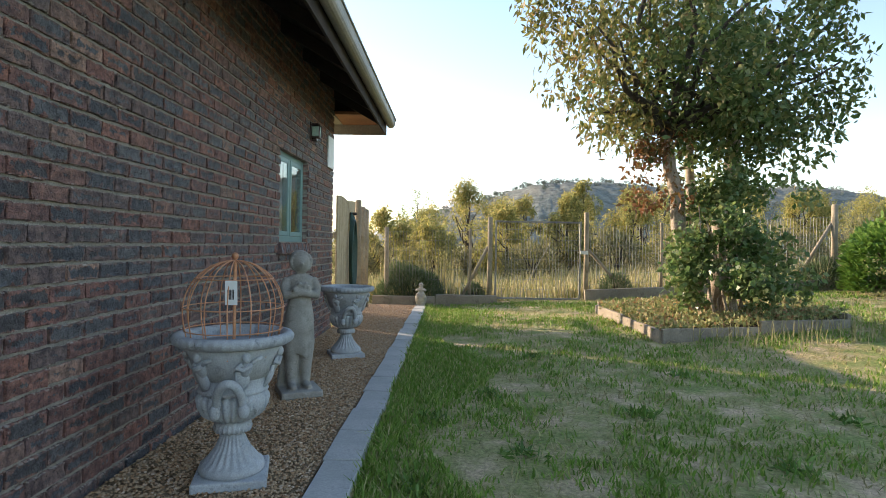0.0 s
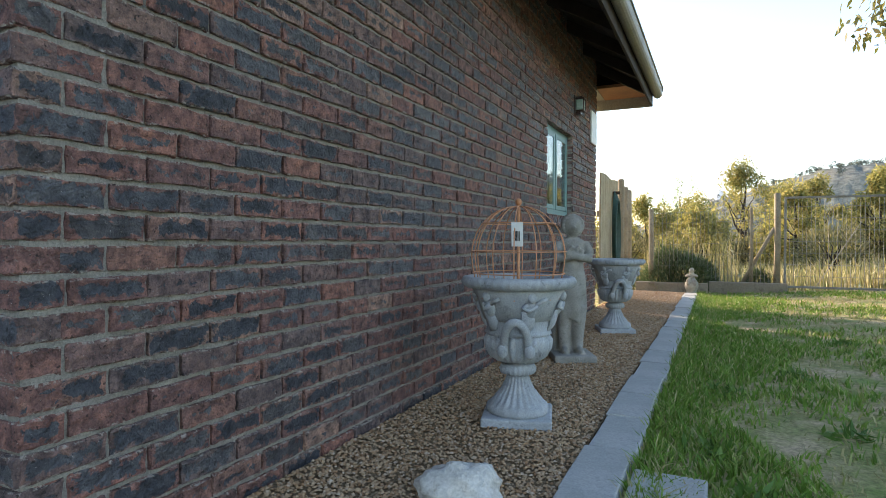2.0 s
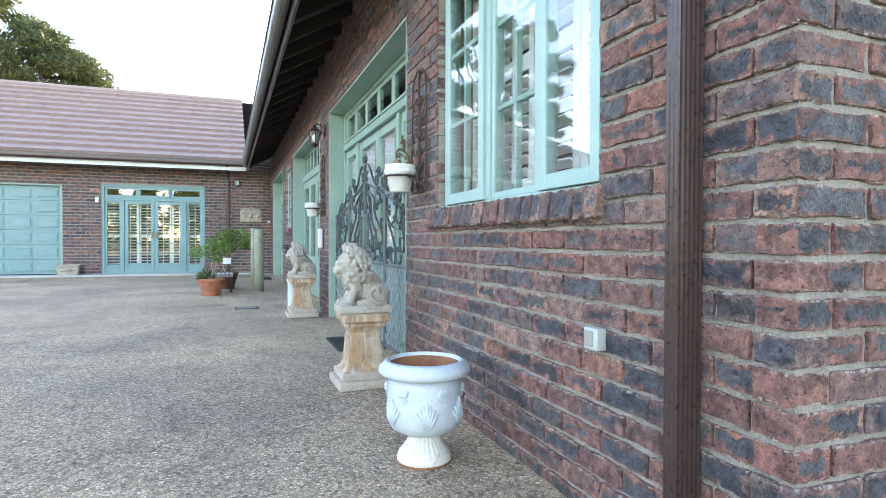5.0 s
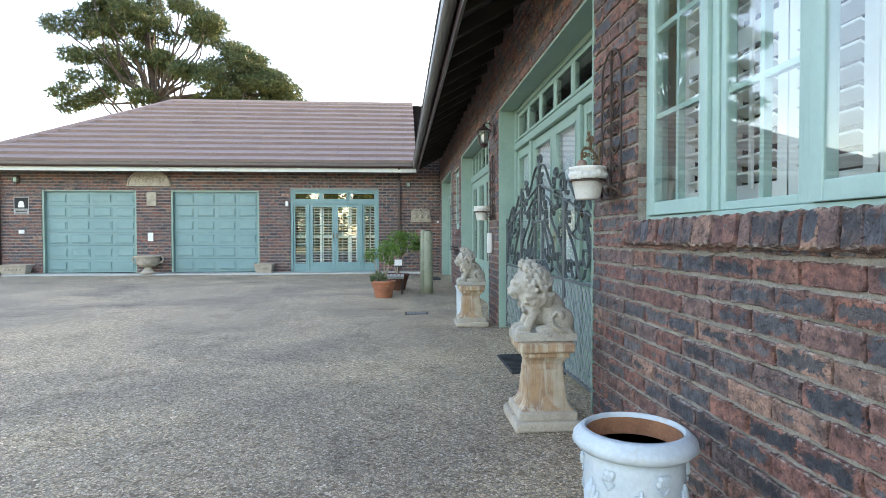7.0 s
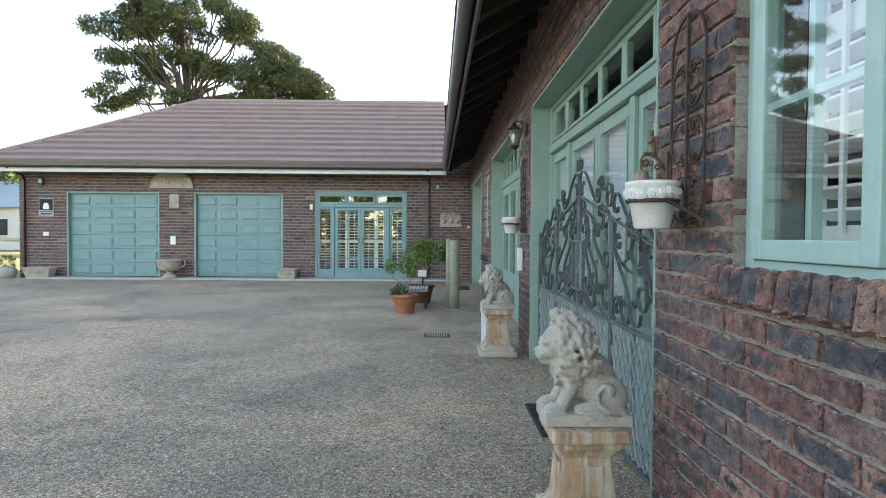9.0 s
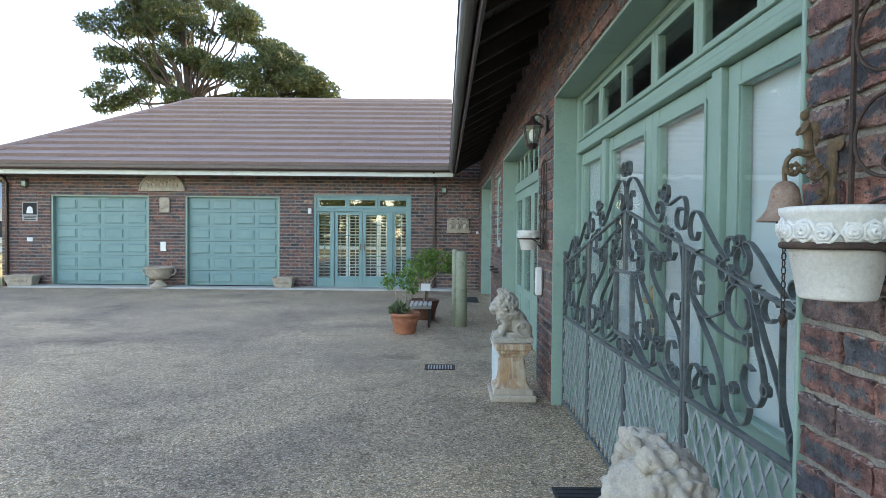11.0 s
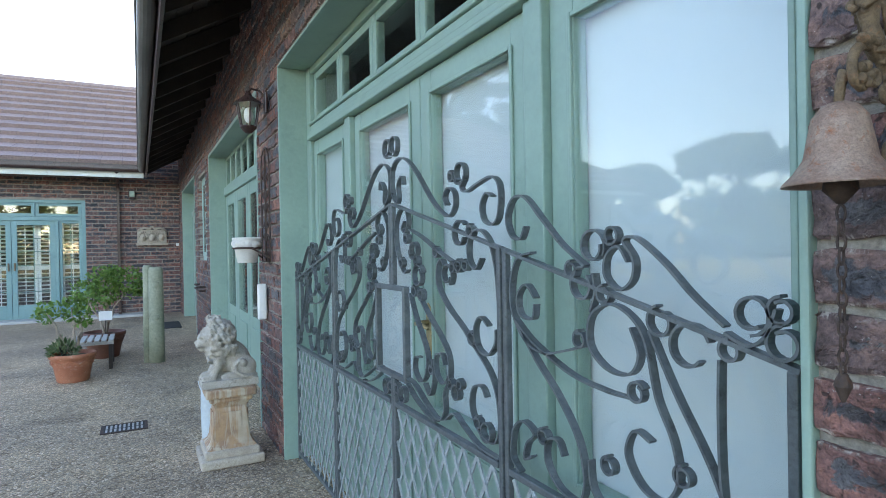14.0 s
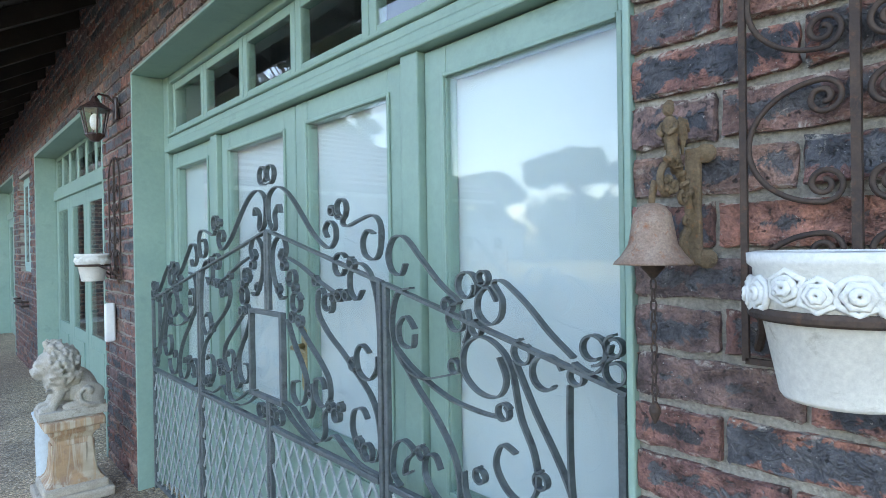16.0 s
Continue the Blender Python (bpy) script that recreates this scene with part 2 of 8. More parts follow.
LATTICE = weathered("galvanised_strip", (0.3, 0.34, 0.34), (0.4, 0.44, 0.435), (0.18, 0.2, 0.2), 14, 90, 0.5, metal=0.25, bump=0.2, dist=0.002)
BRASS = weathered("old_brass", (0.32, 0.25, 0.13), (0.45, 0.36, 0.2), (0.18, 0.13, 0.08), 30, 120, 0.4, metal=0.7, bump=0.3, dist=0.002)
GREYPLASTIC = weathered("grey_green_plastic", (0.42, 0.46, 0.42), (0.5, 0.54, 0.49), None, 8, 80, 0.5, bump=0.1, dirt=0.12)
DARKIRON = weathered("rusty_iron", (0.05, 0.035, 0.03), (0.09, 0.06, 0.045), (0.15, 0.075, 0.045), 20, 160, 0.75, metal=0.3, bump=0.5, dist=0.002)
BRONZE = weathered("rusty_bronze", (0.15, 0.105, 0.06), (0.26, 0.18, 0.105), (0.33, 0.15, 0.065), 30, 220, 0.75, metal=0.25, bump=0.9, dist=0.004, dirt=0.4)
CUP = weathered("worn_coppery_iron", (0.29, 0.185, 0.135), (0.4, 0.29, 0.22), (0.33, 0.125, 0.055), 34, 240, 0.65, metal=0.25, bump=0.8, dist=0.003, dirt=0.35)
PIPE = weathered("brown_enamel", (0.046, 0.025, 0.022), (0.062, 0.034, 0.029), (0.078, 0.047, 0.04), 2.5, 60, 0.3, bump=0.05, dist=0.002)
GUTTER_FRONT = weathered("faded_gutter", (0.13, 0.12, 0.115), (0.18, 0.17, 0.16), None, 2, 40, 0.4, bump=0.1)
TIMBER_DARK = weathered("dark_stained_timber", (0.028, 0.02, 0.016), (0.05, 0.034, 0.026), None, 3, 50, 0.75, bump=0.3)
SOFFIT = weathered("soffit_board", (0.05, 0.04, 0.034), (0.075, 0.058, 0.048), None, 2, 40, 0.8, bump=0.2)
SOFFIT_WARM = weathered("varnished_soffit", (0.33, 0.15, 0.08), (0.42, 0.2, 0.1), None, 3, 50, 0.6, bump=0.2)
TAN = weathered("sandstone", (0.38, 0.32, 0.25), (0.5, 0.44, 0.35), (0.25, 0.19, 0.135), 7, 120, 0.9, bump=0.4, dist=0.004)
def streaked(name):
    """Sandstone with rust that has run down it."""
    m, n, l, p = node_mat(name)
    co = n.new("ShaderNodeTexCoord").outputs["Object"]
    mp = n.new("ShaderNodeMapping")
    mp.inputs["Scale"].default_value = (26, 26, 2.2)
    l.new(co, mp.inputs[0])
    base = ramp(n, [(0.35, (0.4, 0.32, 0.22)), (0.65, (0.53, 0.45, 0.34))])
    l.new(noise_tex(n, l, 8, 5, 0.6, co).outputs[0], base.inputs[0])
    run = ramp(n, [(0.44, (0, 0, 0)), (0.56, (1, 1, 1))])
    l.new(noise_tex(n, l, 1.0, 4, 0.6, mp.outputs[0], 0.6).outputs[0], run.inputs[0])
    tint = ramp(n, [(0.4, (0.42, 0.23, 0.1)), (0.6, (0.24, 0.11, 0.055))])
    l.new(noise_tex(n, l, 14, 4, 0.6, co).outputs[0], tint.inputs[0])
    col = mixc(n, l, maths(n, l, "MULTIPLY", run.outputs[0], 0.7), base.outputs[0], tint.outputs[0])
    l.new(col, p.inputs["Base Color"])
    p.inputs["Roughness"].default_value = 0.9
    bumped(n, l, p, noise_tex(n, l, 110, 4, 0.7, co).outputs[0], 0.4, 0.004)
    return m


TANSTAIN = streaked("stained_sandstone")
LIONSTONE = weathered("lion_stone", (0.37, 0.335, 0.275), (0.48, 0.44, 0.37), (0.22, 0.195, 0.155), 14, 140, 0.92, bump=0.5, dist=0.004)
GREYSTONE = weathered("cast_stone", (0.36, 0.375, 0.38), (0.48, 0.495, 0.5), (0.22, 0.228, 0.23), 8, 130, 0.9, bump=0.45, dist=0.004)
STATUE = weathered("grey_cast_stone", (0.27, 0.255, 0.22), (0.37, 0.35, 0.31), (0.2, 0.185, 0.155), 9, 120, 0.92, bump=0.5, dist=0.004)
WHITEPOT = weathered("white_enamel", (0.46, 0.525, 0.55), (0.54, 0.59, 0.605), (0.44, 0.43, 0.38), 5, 60, 0.45, bump=0.15, dist=0.003, dirt=0.12)
FOOTPOT = weathered("rust_bled_enamel", (0.62, 0.6, 0.5), (0.68, 0.66, 0.58), (0.5, 0.3, 0.15), 9, 70, 0.55, bump=0.15, dist=0.003, dirt=0.15)
RUST = weathered("rust", (0.23, 0.09, 0.04), (0.34, 0.14, 0.06), (0.13, 0.06, 0.035), 10, 90, 0.9, bump=0.4)
PLASTER = weathered("white_plaster", (0.66, 0.65, 0.6), (0.76, 0.75, 0.7), (0.52, 0.5, 0.44), 12, 150, 0.85, bump=0.35, dist=0.003, dirt=0.15)
WHITE = weathered("white_plastic", (0.72, 0.73, 0.7), (0.8, 0.8, 0.77), None, 5, 60, 0.4, bump=0.0, dirt=0.05)
SHUTTER = weathered("white_shutter", (0.72, 0.75, 0.74), (0.8, 0.82, 0.81), None, 3, 40, 0.5, bump=0.0, dirt=0.04)
BLIND = weathered("white_blind", (0.5, 0.56, 0.58), (0.55, 0.61, 0.63), None, 1.2, 30, 0.6, bump=0.0, dirt=0.03)
# near-black: the shade of unlit rooms is put into the colour
ROOM_SHADE = weathered("room_shade", (0.035, 0.035, 0.035), (0.055, 0.055, 0.052), None, 2, 20, 0.9, bump=0.0)
LAMPGLASS = weathered("milky_green_glass", (0.3, 0.42, 0.36), (0.38, 0.5, 0.43), None, 9, 60, 0.25, bump=0.0, dirt=0.1)
TERRA = weathered("terracotta", (0.36, 0.13, 0.07), (0.45, 0.18, 0.1), (0.5, 0.3, 0.22), 9, 110, 0.9, bump=0.3)
TERRADARK = weathered("brown_clay", (0.13, 0.055, 0.035), (0.18, 0.075, 0.05), None, 8, 90, 0.6, bump=0.2)
SOIL = ground_mix("soil", (0.05, 0.035, 0.025), (0.08, 0.055, 0.036), (0.12, 0.085, 0.055), 10, 60)
POLE = weathered("green_treated_pole", (0.24, 0.26, 0.18), (0.33, 0.34, 0.25), (0.17, 0.17, 0.12), 4, 40, 0.9, bump=0.5, dist=0.006)
POST = weathered("grey_timber_post", (0.27, 0.22, 0.15), (0.38, 0.31, 0.22), (0.19, 0.155, 0.11), 5, 50, 0.9, bump=0.5, dist=0.006)
PALE_WOOD = weathered("pale_board", (0.42, 0.33, 0.2), (0.52, 0.42, 0.28), None, 5, 50, 0.85, bump=0.4)
SLEEPER = weathered("sleeper", (0.24, 0.2, 0.15), (0.34, 0.29, 0.22), (0.16, 0.13, 0.1), 3, 40, 0.95, bump=0.6, dist=0.008)
SLAB = weathered("concrete_slab", (0.4, 0.4, 0.37), (0.49, 0.48, 0.45), (0.34, 0.33, 0.3), 3, 110, 0.92, bump=0.3, dist=0.004)
FENCEWIRE = weathered("galvanised_wire", (0.25, 0.24, 0.22), (0.34, 0.33, 0.3), None, 10, 60, 0.6, metal=0.4, bump=0.0)
ROCK = weathered("white_rock", (0.56, 0.53, 0.47), (0.72, 0.69, 0.63), (0.42, 0.37, 0.3), 8, 80, 0.9, bump=0.6, dist=0.01)
COPPER = weathered("copper_wire", (0.6, 0.27, 0.13), (0.72, 0.36, 0.2), None, 14, 90, 0.5, metal=0.3, bump=0.1)
BLACK = weathered("black_rubber", (0.02, 0.02, 0.02), (0.035, 0.035, 0.035), None, 9, 90, 0.8, bump=0.4)
FASCIA = weathered("white_fascia", (0.6, 0.62, 0.56), (0.68, 0.7, 0.63), (0.5, 0.51, 0.45), 2, 40, 0.6, bump=0.1, dirt=0.1)
GUTTER_SIDE = weathered("pale_gutter", (0.36, 0.34, 0.29), (0.43, 0.41, 0.35), None, 2, 40, 0.5, bump=0.1)
AGG = aggregate_material()
LAWN = ground_mix("lawn", (0.23, 0.29, 0.085), (0.37, 0.34, 0.15), (0.62, 0.46, 0.3), 3.2, 40, bump=0.8, dist=0.03)
GRAVELBED = ground_mix("gravel_bed", (0.2, 0.135, 0.08), (0.27, 0.19, 0.11), (0.34, 0.25, 0.16), 8, 90, bump=0.9, dist=0.015)
PEBBLE = island_mat("gravel_stone", [(0.0, (0.31, 0.17, 0.085)), (0.3, (0.46, 0.28, 0.15)), (0.6, (0.53, 0.365, 0.215)), (0.85, (0.38, 0.26, 0.16)), (1.0, (0.63, 0.48, 0.34))], 0.85)
TILE = island_mat("roof_tile", [(0.0, (0.285, 0.205, 0.182)), (0.4, (0.3, 0.216, 0.19)), (0.7, (0.31, 0.224, 0.197)), (1.0, (0.292, 0.208, 0.184))], 0.75, 30, 0.3, 0.004)
GLASS = glass_material("window_glass", (0.97, 0.99, 0.98), 1.9)
GLASS_FRONT = glass_material("door_glass", (0.97, 0.99, 0.98), 1.65)

# ---- building helpers ----
def part(name, bm, material, parent=None, label="", smooth=False):
    """Links a bmesh as one mesh object, under a thing or a part."""
    me = bpy.data.meshes.new(name)
    bm.to_mesh(me)
    bm.free()
    me.materials.append(material)
    if smooth:
        me.shade_smooth()
    ob = new(name, me)
    if parent is not None:
        ob.parent = parent
    if label:
        tagged(ob, label)
    return ob


def raw(name, verts, faces, material, parent=None, smooth=False):
    me = bpy.data.meshes.new(name)
    me.from_pydata(verts, [], faces)
    me.materials.append(material)
    if smooth:
        me.shade_smooth()
    ob = new(name, me)
    if parent is not None:
        ob.parent = parent
    return ob


def thing(name, m, label, category, group="", kind=""):
    ob = new(name)
    ob.matrix_world = m
    return tagged(ob, label, category, group, kind)


def structure(ob, label, category="wall"):
    return tagged(ob, label, category, "", "structure")


def box(bm, x0, x1, y0, y1, z0, z1, bevel=0.0):
    v = [bm.verts.new((x, y, z)) for x in (x0, x1) for y in (y0, y1) for z in (z0, z1)]
    f = [bm.faces.new([v[i] for i in q]) for q in ((0, 1, 3, 2), (4, 6, 7, 5), (0, 4, 5, 1), (2, 3, 7, 6), (0, 2, 6, 4), (1, 5, 7, 3))]
    if bevel:
        bmesh.ops.bevel(bm, geom=list({e for q in f for e in q.edges}), offset=bevel, segments=2, affect="EDGES", profile=0.5)
    return bm


def boxes(*rows, bevel=0.0):
    bm = bmesh.new()
    for r in rows:
        box(bm, *r, bevel=bevel)
    return bm


def lathe(profile, steps=40, flute=0, depth=0.0, flute_range=(0, 0), lid=True):
    """A turned shape from (radius, height) pairs, with flutes between two heights."""
    bm = bmesh.new()
    rings = []
    for r, z in profile:
        ring = []
        for k in range(steps):
            a = 2 * math.pi * k / steps
            rr = r
            if flute and flute_range[0] <= z <= flute_range[1]:
                rr = r * (1 + depth * (abs(math.sin(a * flute / 2)) - 0.6))
            ring.append(bm.verts.new((rr * math.cos(a), rr * math.sin(a), z)))
        rings.append(ring)
    for a, b in zip(rings, rings[1:]):
        for k in range(steps):
            bm.faces.new((a[k], a[(k + 1) % steps], b[(k + 1) % steps], b[k]))
    bm.faces.new(rings[0][::-1])
    if lid:
        bm.faces.new(rings[-1])
    return bm


def tube(bm, points, radius, sides=8, closed=False):
    """A round bar along points; radius may be a list."""
    pts = [Vector(p) for p in points]
    n = len(pts)
    rad = radius if isinstance(radius, (list, tuple)) else [radius] * n
    rings, side = [], None
    for i, p in enumerate(pts):
        if closed:
            d = pts[(i + 1) % n] - pts[i - 1]
        else:
            d = pts[min(i + 1, n - 1)] - pts[max(i - 1, 0)]
        d.normalize()
        if side is None:
            side = d.orthogonal().normalized()
        side = (side - d * side.dot(d)).normalized()
        up = d.cross(side)
        rings.append([bm.verts.new(p + rad[i] * (math.cos(2 * math.pi * k / sides) * side + math.sin(2 * math.pi * k / sides) * up)) for k in range(sides)])
    pairs = list(zip(rings, rings[1:])) + ([(rings[-1], rings[0])] if closed else [])
    for a, b in pairs:
        for k in range(sides):
            bm.faces.new((a[k], a[(k + 1) % sides], b[(k + 1) % sides], b[k]))
    if not closed:
        bm.faces.new(rings[0][::-1])
        bm.faces.new(rings[-1])
    return bm


def strap(bm, pts, wide=0.02, thick=0.006):
    """A flat bar bent along (x, z) points, its width lying along y."""
    n = len(pts)
    rings = []
    for i, (x, z) in enumerate(pts):
        ax, az = pts[max(i - 1, 0)]
        bx, bz = pts[min(i + 1, n - 1)]
        dx, dz = bx - ax, bz - az
        k = math.hypot(dx, dz) or 1.0
        nx, nz = -dz / k * thick / 2, dx / k * thick / 2
        rings.append([bm.verts.new((x + s * nx, w * wide / 2, z + s * nz)) for s, w in ((-1, -1), (1, -1), (1, 1), (-1, 1))])
    for a, b in zip(rings, rings[1:]):
        for k in range(4):
            bm.faces.new((a[k], a[(k + 1) % 4], b[(k + 1) % 4], b[k]))
    bm.faces.new(rings[0][::-1])
    bm.faces.new(rings[-1])
    return bm


def ellipsoid(bm, c, r, rot=(0, 0, 0), seg=16, rings=10):
    m = Matrix.LocRotScale(c, Euler([radians(a) for a in rot]), r)
    bmesh.ops.create_uvsphere(bm, u_segments=seg, v_segments=rings, radius=1.0, matrix=m)
    return bm


def hilly(x, y):
    """Height of the garden's ground."""
    s = min(max(y / 9.0, 0.0), 1.0)
    s = s * s * (3 - 2 * s)
    return 0.062 * max(0.0, min(x, 12.0) - 1.3) * s


# ---- plan of the house, metres; the near corner of the house is the origin ----
GAUGE, PITCH = 0.0815, 0.226
WALL_TOP = 2.95
FRONT_L, SIDE_L, WING_X, WING_S = 15.7, 6.93, -15.7, 11.75
# openings along each wall: from, to, foot, head
FRONT_OPEN = [(0.69, 2.24, 1.06, 2.4), (2.83, 5.96, -0.1, 2.39), (6.69, 9.9, -0.1, 2.43), (10.35, 11.4, 1.14, 2.3), (11.95, 14.75, -0.1, 2.43)]
SIDE_OPEN = [(4.53, 5.58, 1.14, 2.02)]
WING_OPEN = [(1.68, 4.08, -0.1, 2.3), (4.91, 7.24, -0.1, 2.27), (8.13, 10.55, -0.1, 2.27)]


def slab_with_holes(u0, u1, z0, z1, holes, d0, d1):
    """Boxes (u, depth, z) that fill a wall around its openings."""
    us = sorted({u0, u1, *[h[0] for h in holes], *[h[1] for h in holes]})
    out = []
    for a, b in zip(us, us[1:]):
        mid = (a + b) / 2
        zs = [z0]
        for h in holes:
            if h[0] < mid < h[1]:
                zs += [h[2], h[3]]
        zs.append(z1)
        for lo, hi in zip(zs[::2], zs[1::2]):
            if hi > lo:
                out.append((a, b, d0, d1, lo, hi))
    return out


def on_wall(which, u0, u1, d0, d1, z0, z1):
    """World box from a stretch along a wall, a depth into it and a height."""
    if which == "front":
        return (-u1, -u0, d0, d1, z0, z1)
    if which == "side":
        return (-d1, -d0, u0, u1, z0, z1)
    return (WING_X - d1, WING_X - d0, -u1, -u0, z0, z1)


def brick_wall(name, which, length, holes, label, start=0.007):
    ob = new(name)
    structure(ob, label)
    rows = slab_with_holes(start, length, -0.3, WALL_TOP + 0.28, holes, 0.0125, 0.23)
    part("mortar_wall", boxes(*[on_wall(which, *r) for r in rows]), MORTAR, ob)
    return ob


def fix_normals(ob):
    bm = bmesh.new()
    bm.from_mesh(ob.data)
    bmesh.ops.recalc_face_normals(bm, faces=bm.faces)
    bm.to_mesh(ob.data)
    bm.free()


wall_front = brick_wall("wall_south", "front", FRONT_L, FRONT_OPEN, "front house wall of flashed red and blue-grey face brick")
wall_side = brick_wall("wall_east", "side", SIDE_L, SIDE_OPEN, "side house wall of flashed red and blue-grey face brick", 0.2301)
wall_wing = brick_wall("wall_west", "wing", WING_S, WING_OPEN, "garage wing wall of flashed brown-red face brick")

# plain walls that close the house
bm = boxes((-15.7, -0.1, 6.7, 6.93, -0.3, 3.4), (-23.0, -15.95, 6.7, 6.93, -0.3, 3.4), (-23.2, -23.0, -11.75, 6.93, -0.3, 3.4), (-23.0, -15.93, -11.75, -11.52, -0.3, 3.4))
structure(part("wall_back", bm, MORTAR), "plain closing walls at the back of the house")
# floor and inner walls carry the indoor shade in their colour
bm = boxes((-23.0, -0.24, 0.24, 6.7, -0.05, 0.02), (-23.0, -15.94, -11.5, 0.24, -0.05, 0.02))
structure(part("floor", bm, ROOM_SHADE), "floor inside the house, indoor shade painted in near-black", "floor")
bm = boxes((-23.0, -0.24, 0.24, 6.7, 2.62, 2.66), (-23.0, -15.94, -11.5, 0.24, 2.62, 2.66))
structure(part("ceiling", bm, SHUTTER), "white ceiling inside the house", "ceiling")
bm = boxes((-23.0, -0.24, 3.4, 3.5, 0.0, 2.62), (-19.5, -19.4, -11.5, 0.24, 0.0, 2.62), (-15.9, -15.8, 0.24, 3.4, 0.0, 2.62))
structure(part("wall_inner", bm, ROOM_SHADE), "inner walls of the house, indoor shade painted in near-black")

# ---- ground ----
bm = bmesh.new()
xs = [-900, -300, -120, -60, -40, -30] + [i * 1.0 for i in range(-25, 1)] + [0.95, 1.15] + [1.5 + 0.5 * i for i in range(24)] + [14, 17, 22, 30, 45, 70, 120, 300, 900]
ys = [-900, -300, -120, -60, -40, -30, -24] + [-22 + i * 1.0 for i in range(21)] + [-0.5 + 0.5 * i for i in range(25)] + [13, 15, 18, 22, 28, 36, 50, 70, 110, 180, 300, 900]
grid = [[bm.verts.new((x, y, hilly(x, y) - 0.03 + (0.012 * noise.noise((x * 0.9, y * 0.9, 0)) if x > 1.2 and y < 14 else 0))) for y in ys] for x in xs]
for i in range(len(xs) - 1):
    for j in range(len(ys) - 1):
        bm.faces.new((grid[i][j], grid[i + 1][j], grid[i + 1][j + 1], grid[i][j + 1]))
structure(part("ground", bm, LAWN, smooth=True), "patchy green and straw-brown lawn running out into rough grass", "ground")
bm = boxes((-15.7, 0.0, -16.0, 0.3, -0.2, 0.0), (0.0, 0.93, -16.0, 0.05, -0.2, 0.0), (0.93, 3.2, -16.0, -1.2, -0.2, 0.0))
structure(part("pavement", bm, AGG), "exposed-aggregate courtyard paving with damp stains", "paving")
bm = boxes((-15.72, -15.25, -11.3, -0.4, -0.1, 0.045), bevel=0.01)
structure(part("kerb", bm, SLAB), "low concrete apron along the garage doors", "kerb")
bm = boxes((0.0, 0.945, 0.05, 9.9, -0.2, 0.0))
structure(part("gravel_bed", bm, GRAVELBED), "bed of tan gravel along the house wall", "gravel")

# ---- roof edges ----
def eave(name, m, length, label, boards, start=0.0, rafters=0.9, warm=False, gut=PIPE):
    """An open eave in a frame where x runs along it, y points outwards and z up."""
    ob = new(name)
    ob.matrix_world = m
    structure(ob, label, "eave")
    bm = bmesh.new()
    # sloping soffit boards
    nb = 6
    for k in range(nb):
        a, b = -0.02 + 0.64 * k / nb, -0.02 + 0.64 * (k + 1) / nb - 0.006
        za, zb = 3.20 - 0.36 * (a / 0.62), 3.20 - 0.36 * (b / 0.62)
        v = [bm.verts.new(q) for q in ((start, a, za), (length, a, za), (length, b, zb), (start, b, zb), (start, a, za + 0.03), (length, a, za + 0.03), (length, b, zb + 0.03), (start, b, zb + 0.03))]
        for q in ((0, 1, 2, 3), (7, 6, 5, 4), (0, 4, 5, 1), (1, 5, 6, 2), (2, 6, 7, 3), (3, 7, 4, 0)):
            bm.faces.new([v[i] for i in q])
    part("soffit", bm, SOFFIT, ob)
    x = start + 0.3
    while x < length - 0.1:
        bm = bmesh.new()
        v = [bm.verts.new(q) for q in ((x, 0, 3.06), (x + 0.05, 0, 3.06), (x + 0.05, 0.6, 2.72), (x, 0.6, 2.72), (x, 0, 3.19), (x + 0.05, 0, 3.19), (x + 0.05, 0.6, 2.845), (x, 0.6, 2.845))]
        for q in ((0, 3, 2, 1), (4, 5, 6, 7), (0, 1, 5, 4), (1, 2, 6, 5), (2, 3, 7, 6), (3, 0, 4, 7)):
            bm.faces.new([v[i] for i in q])
        part("rafter", bm, TIMBER_DARK, ob)
        x += rafters
    part("fascia", boxes((start, length, 0.605, 0.63, 2.7, 2.92), bevel=0.004), boards, ob)
    # half-round gutter with a lip
    bm = bmesh.new()
    prof = [(0.632, 2.93), (0.632, 2.855)] + [(0.692 - 0.06 * math.cos(a), 2.855 - 0.055 * math.sin(a)) for a in np.linspace(0, math.pi, 9)] + [(0.752, 2.93), (0.765, 2.936), (0.765, 2.922), (0.744, 2.92)] + [(0.692 + 0.052 * math.cos(a), 2.857 - 0.046 * math.sin(a)) for a in np.linspace(0, math.pi, 9)] + [(0.64, 2.93)]
    ends = [[bm.verts.new((x, y, z)) for y, z in prof] for x in (start, length)]
    k = len(prof)
    for i in range(k):
        bm.faces.new((ends[0][i], ends[0][(i + 1) % k], ends[1][(i + 1) % k], ends[1][i]))
    bm.faces.new(ends[0])
    bm.faces.new(ends[1][::-1])
    part("gutter", bm, gut, ob)
    for o in ob.children:
        fix_normals(o)
    return ob


eave("eave_south", Matrix(((-1, 0, 0, 0), (0, -1, 0, 0), (0, 0, 1, 0), (0, 0, 0, 1))), 15.02, "dark timber eave with rafters and brown gutter over the front wall", PIPE, start=-0.63, rafters=0.55, gut=GUTTER_FRONT)
eave("eave_east", Matrix(((0, 1, 0, 0), (1, 0, 0, 0), (0, 0, 1, 0), (0, 0, 0, 1))), 7.55, "dark timber eave with pale gutter over the side wall", TIMBER_DARK, start=-0.63, rafters=0.8, gut=GUTTER_SIDE)
eave("eave_wing", Matrix(((0, 1, 0, WING_X), (-1, 0, 0, 0), (0, 0, 1, 0), (0, 0, 0, 1))), 12.38, "white-fasciaed eave and brown gutter of the garage wing", FASCIA, start=0.66, rafters=0.9)
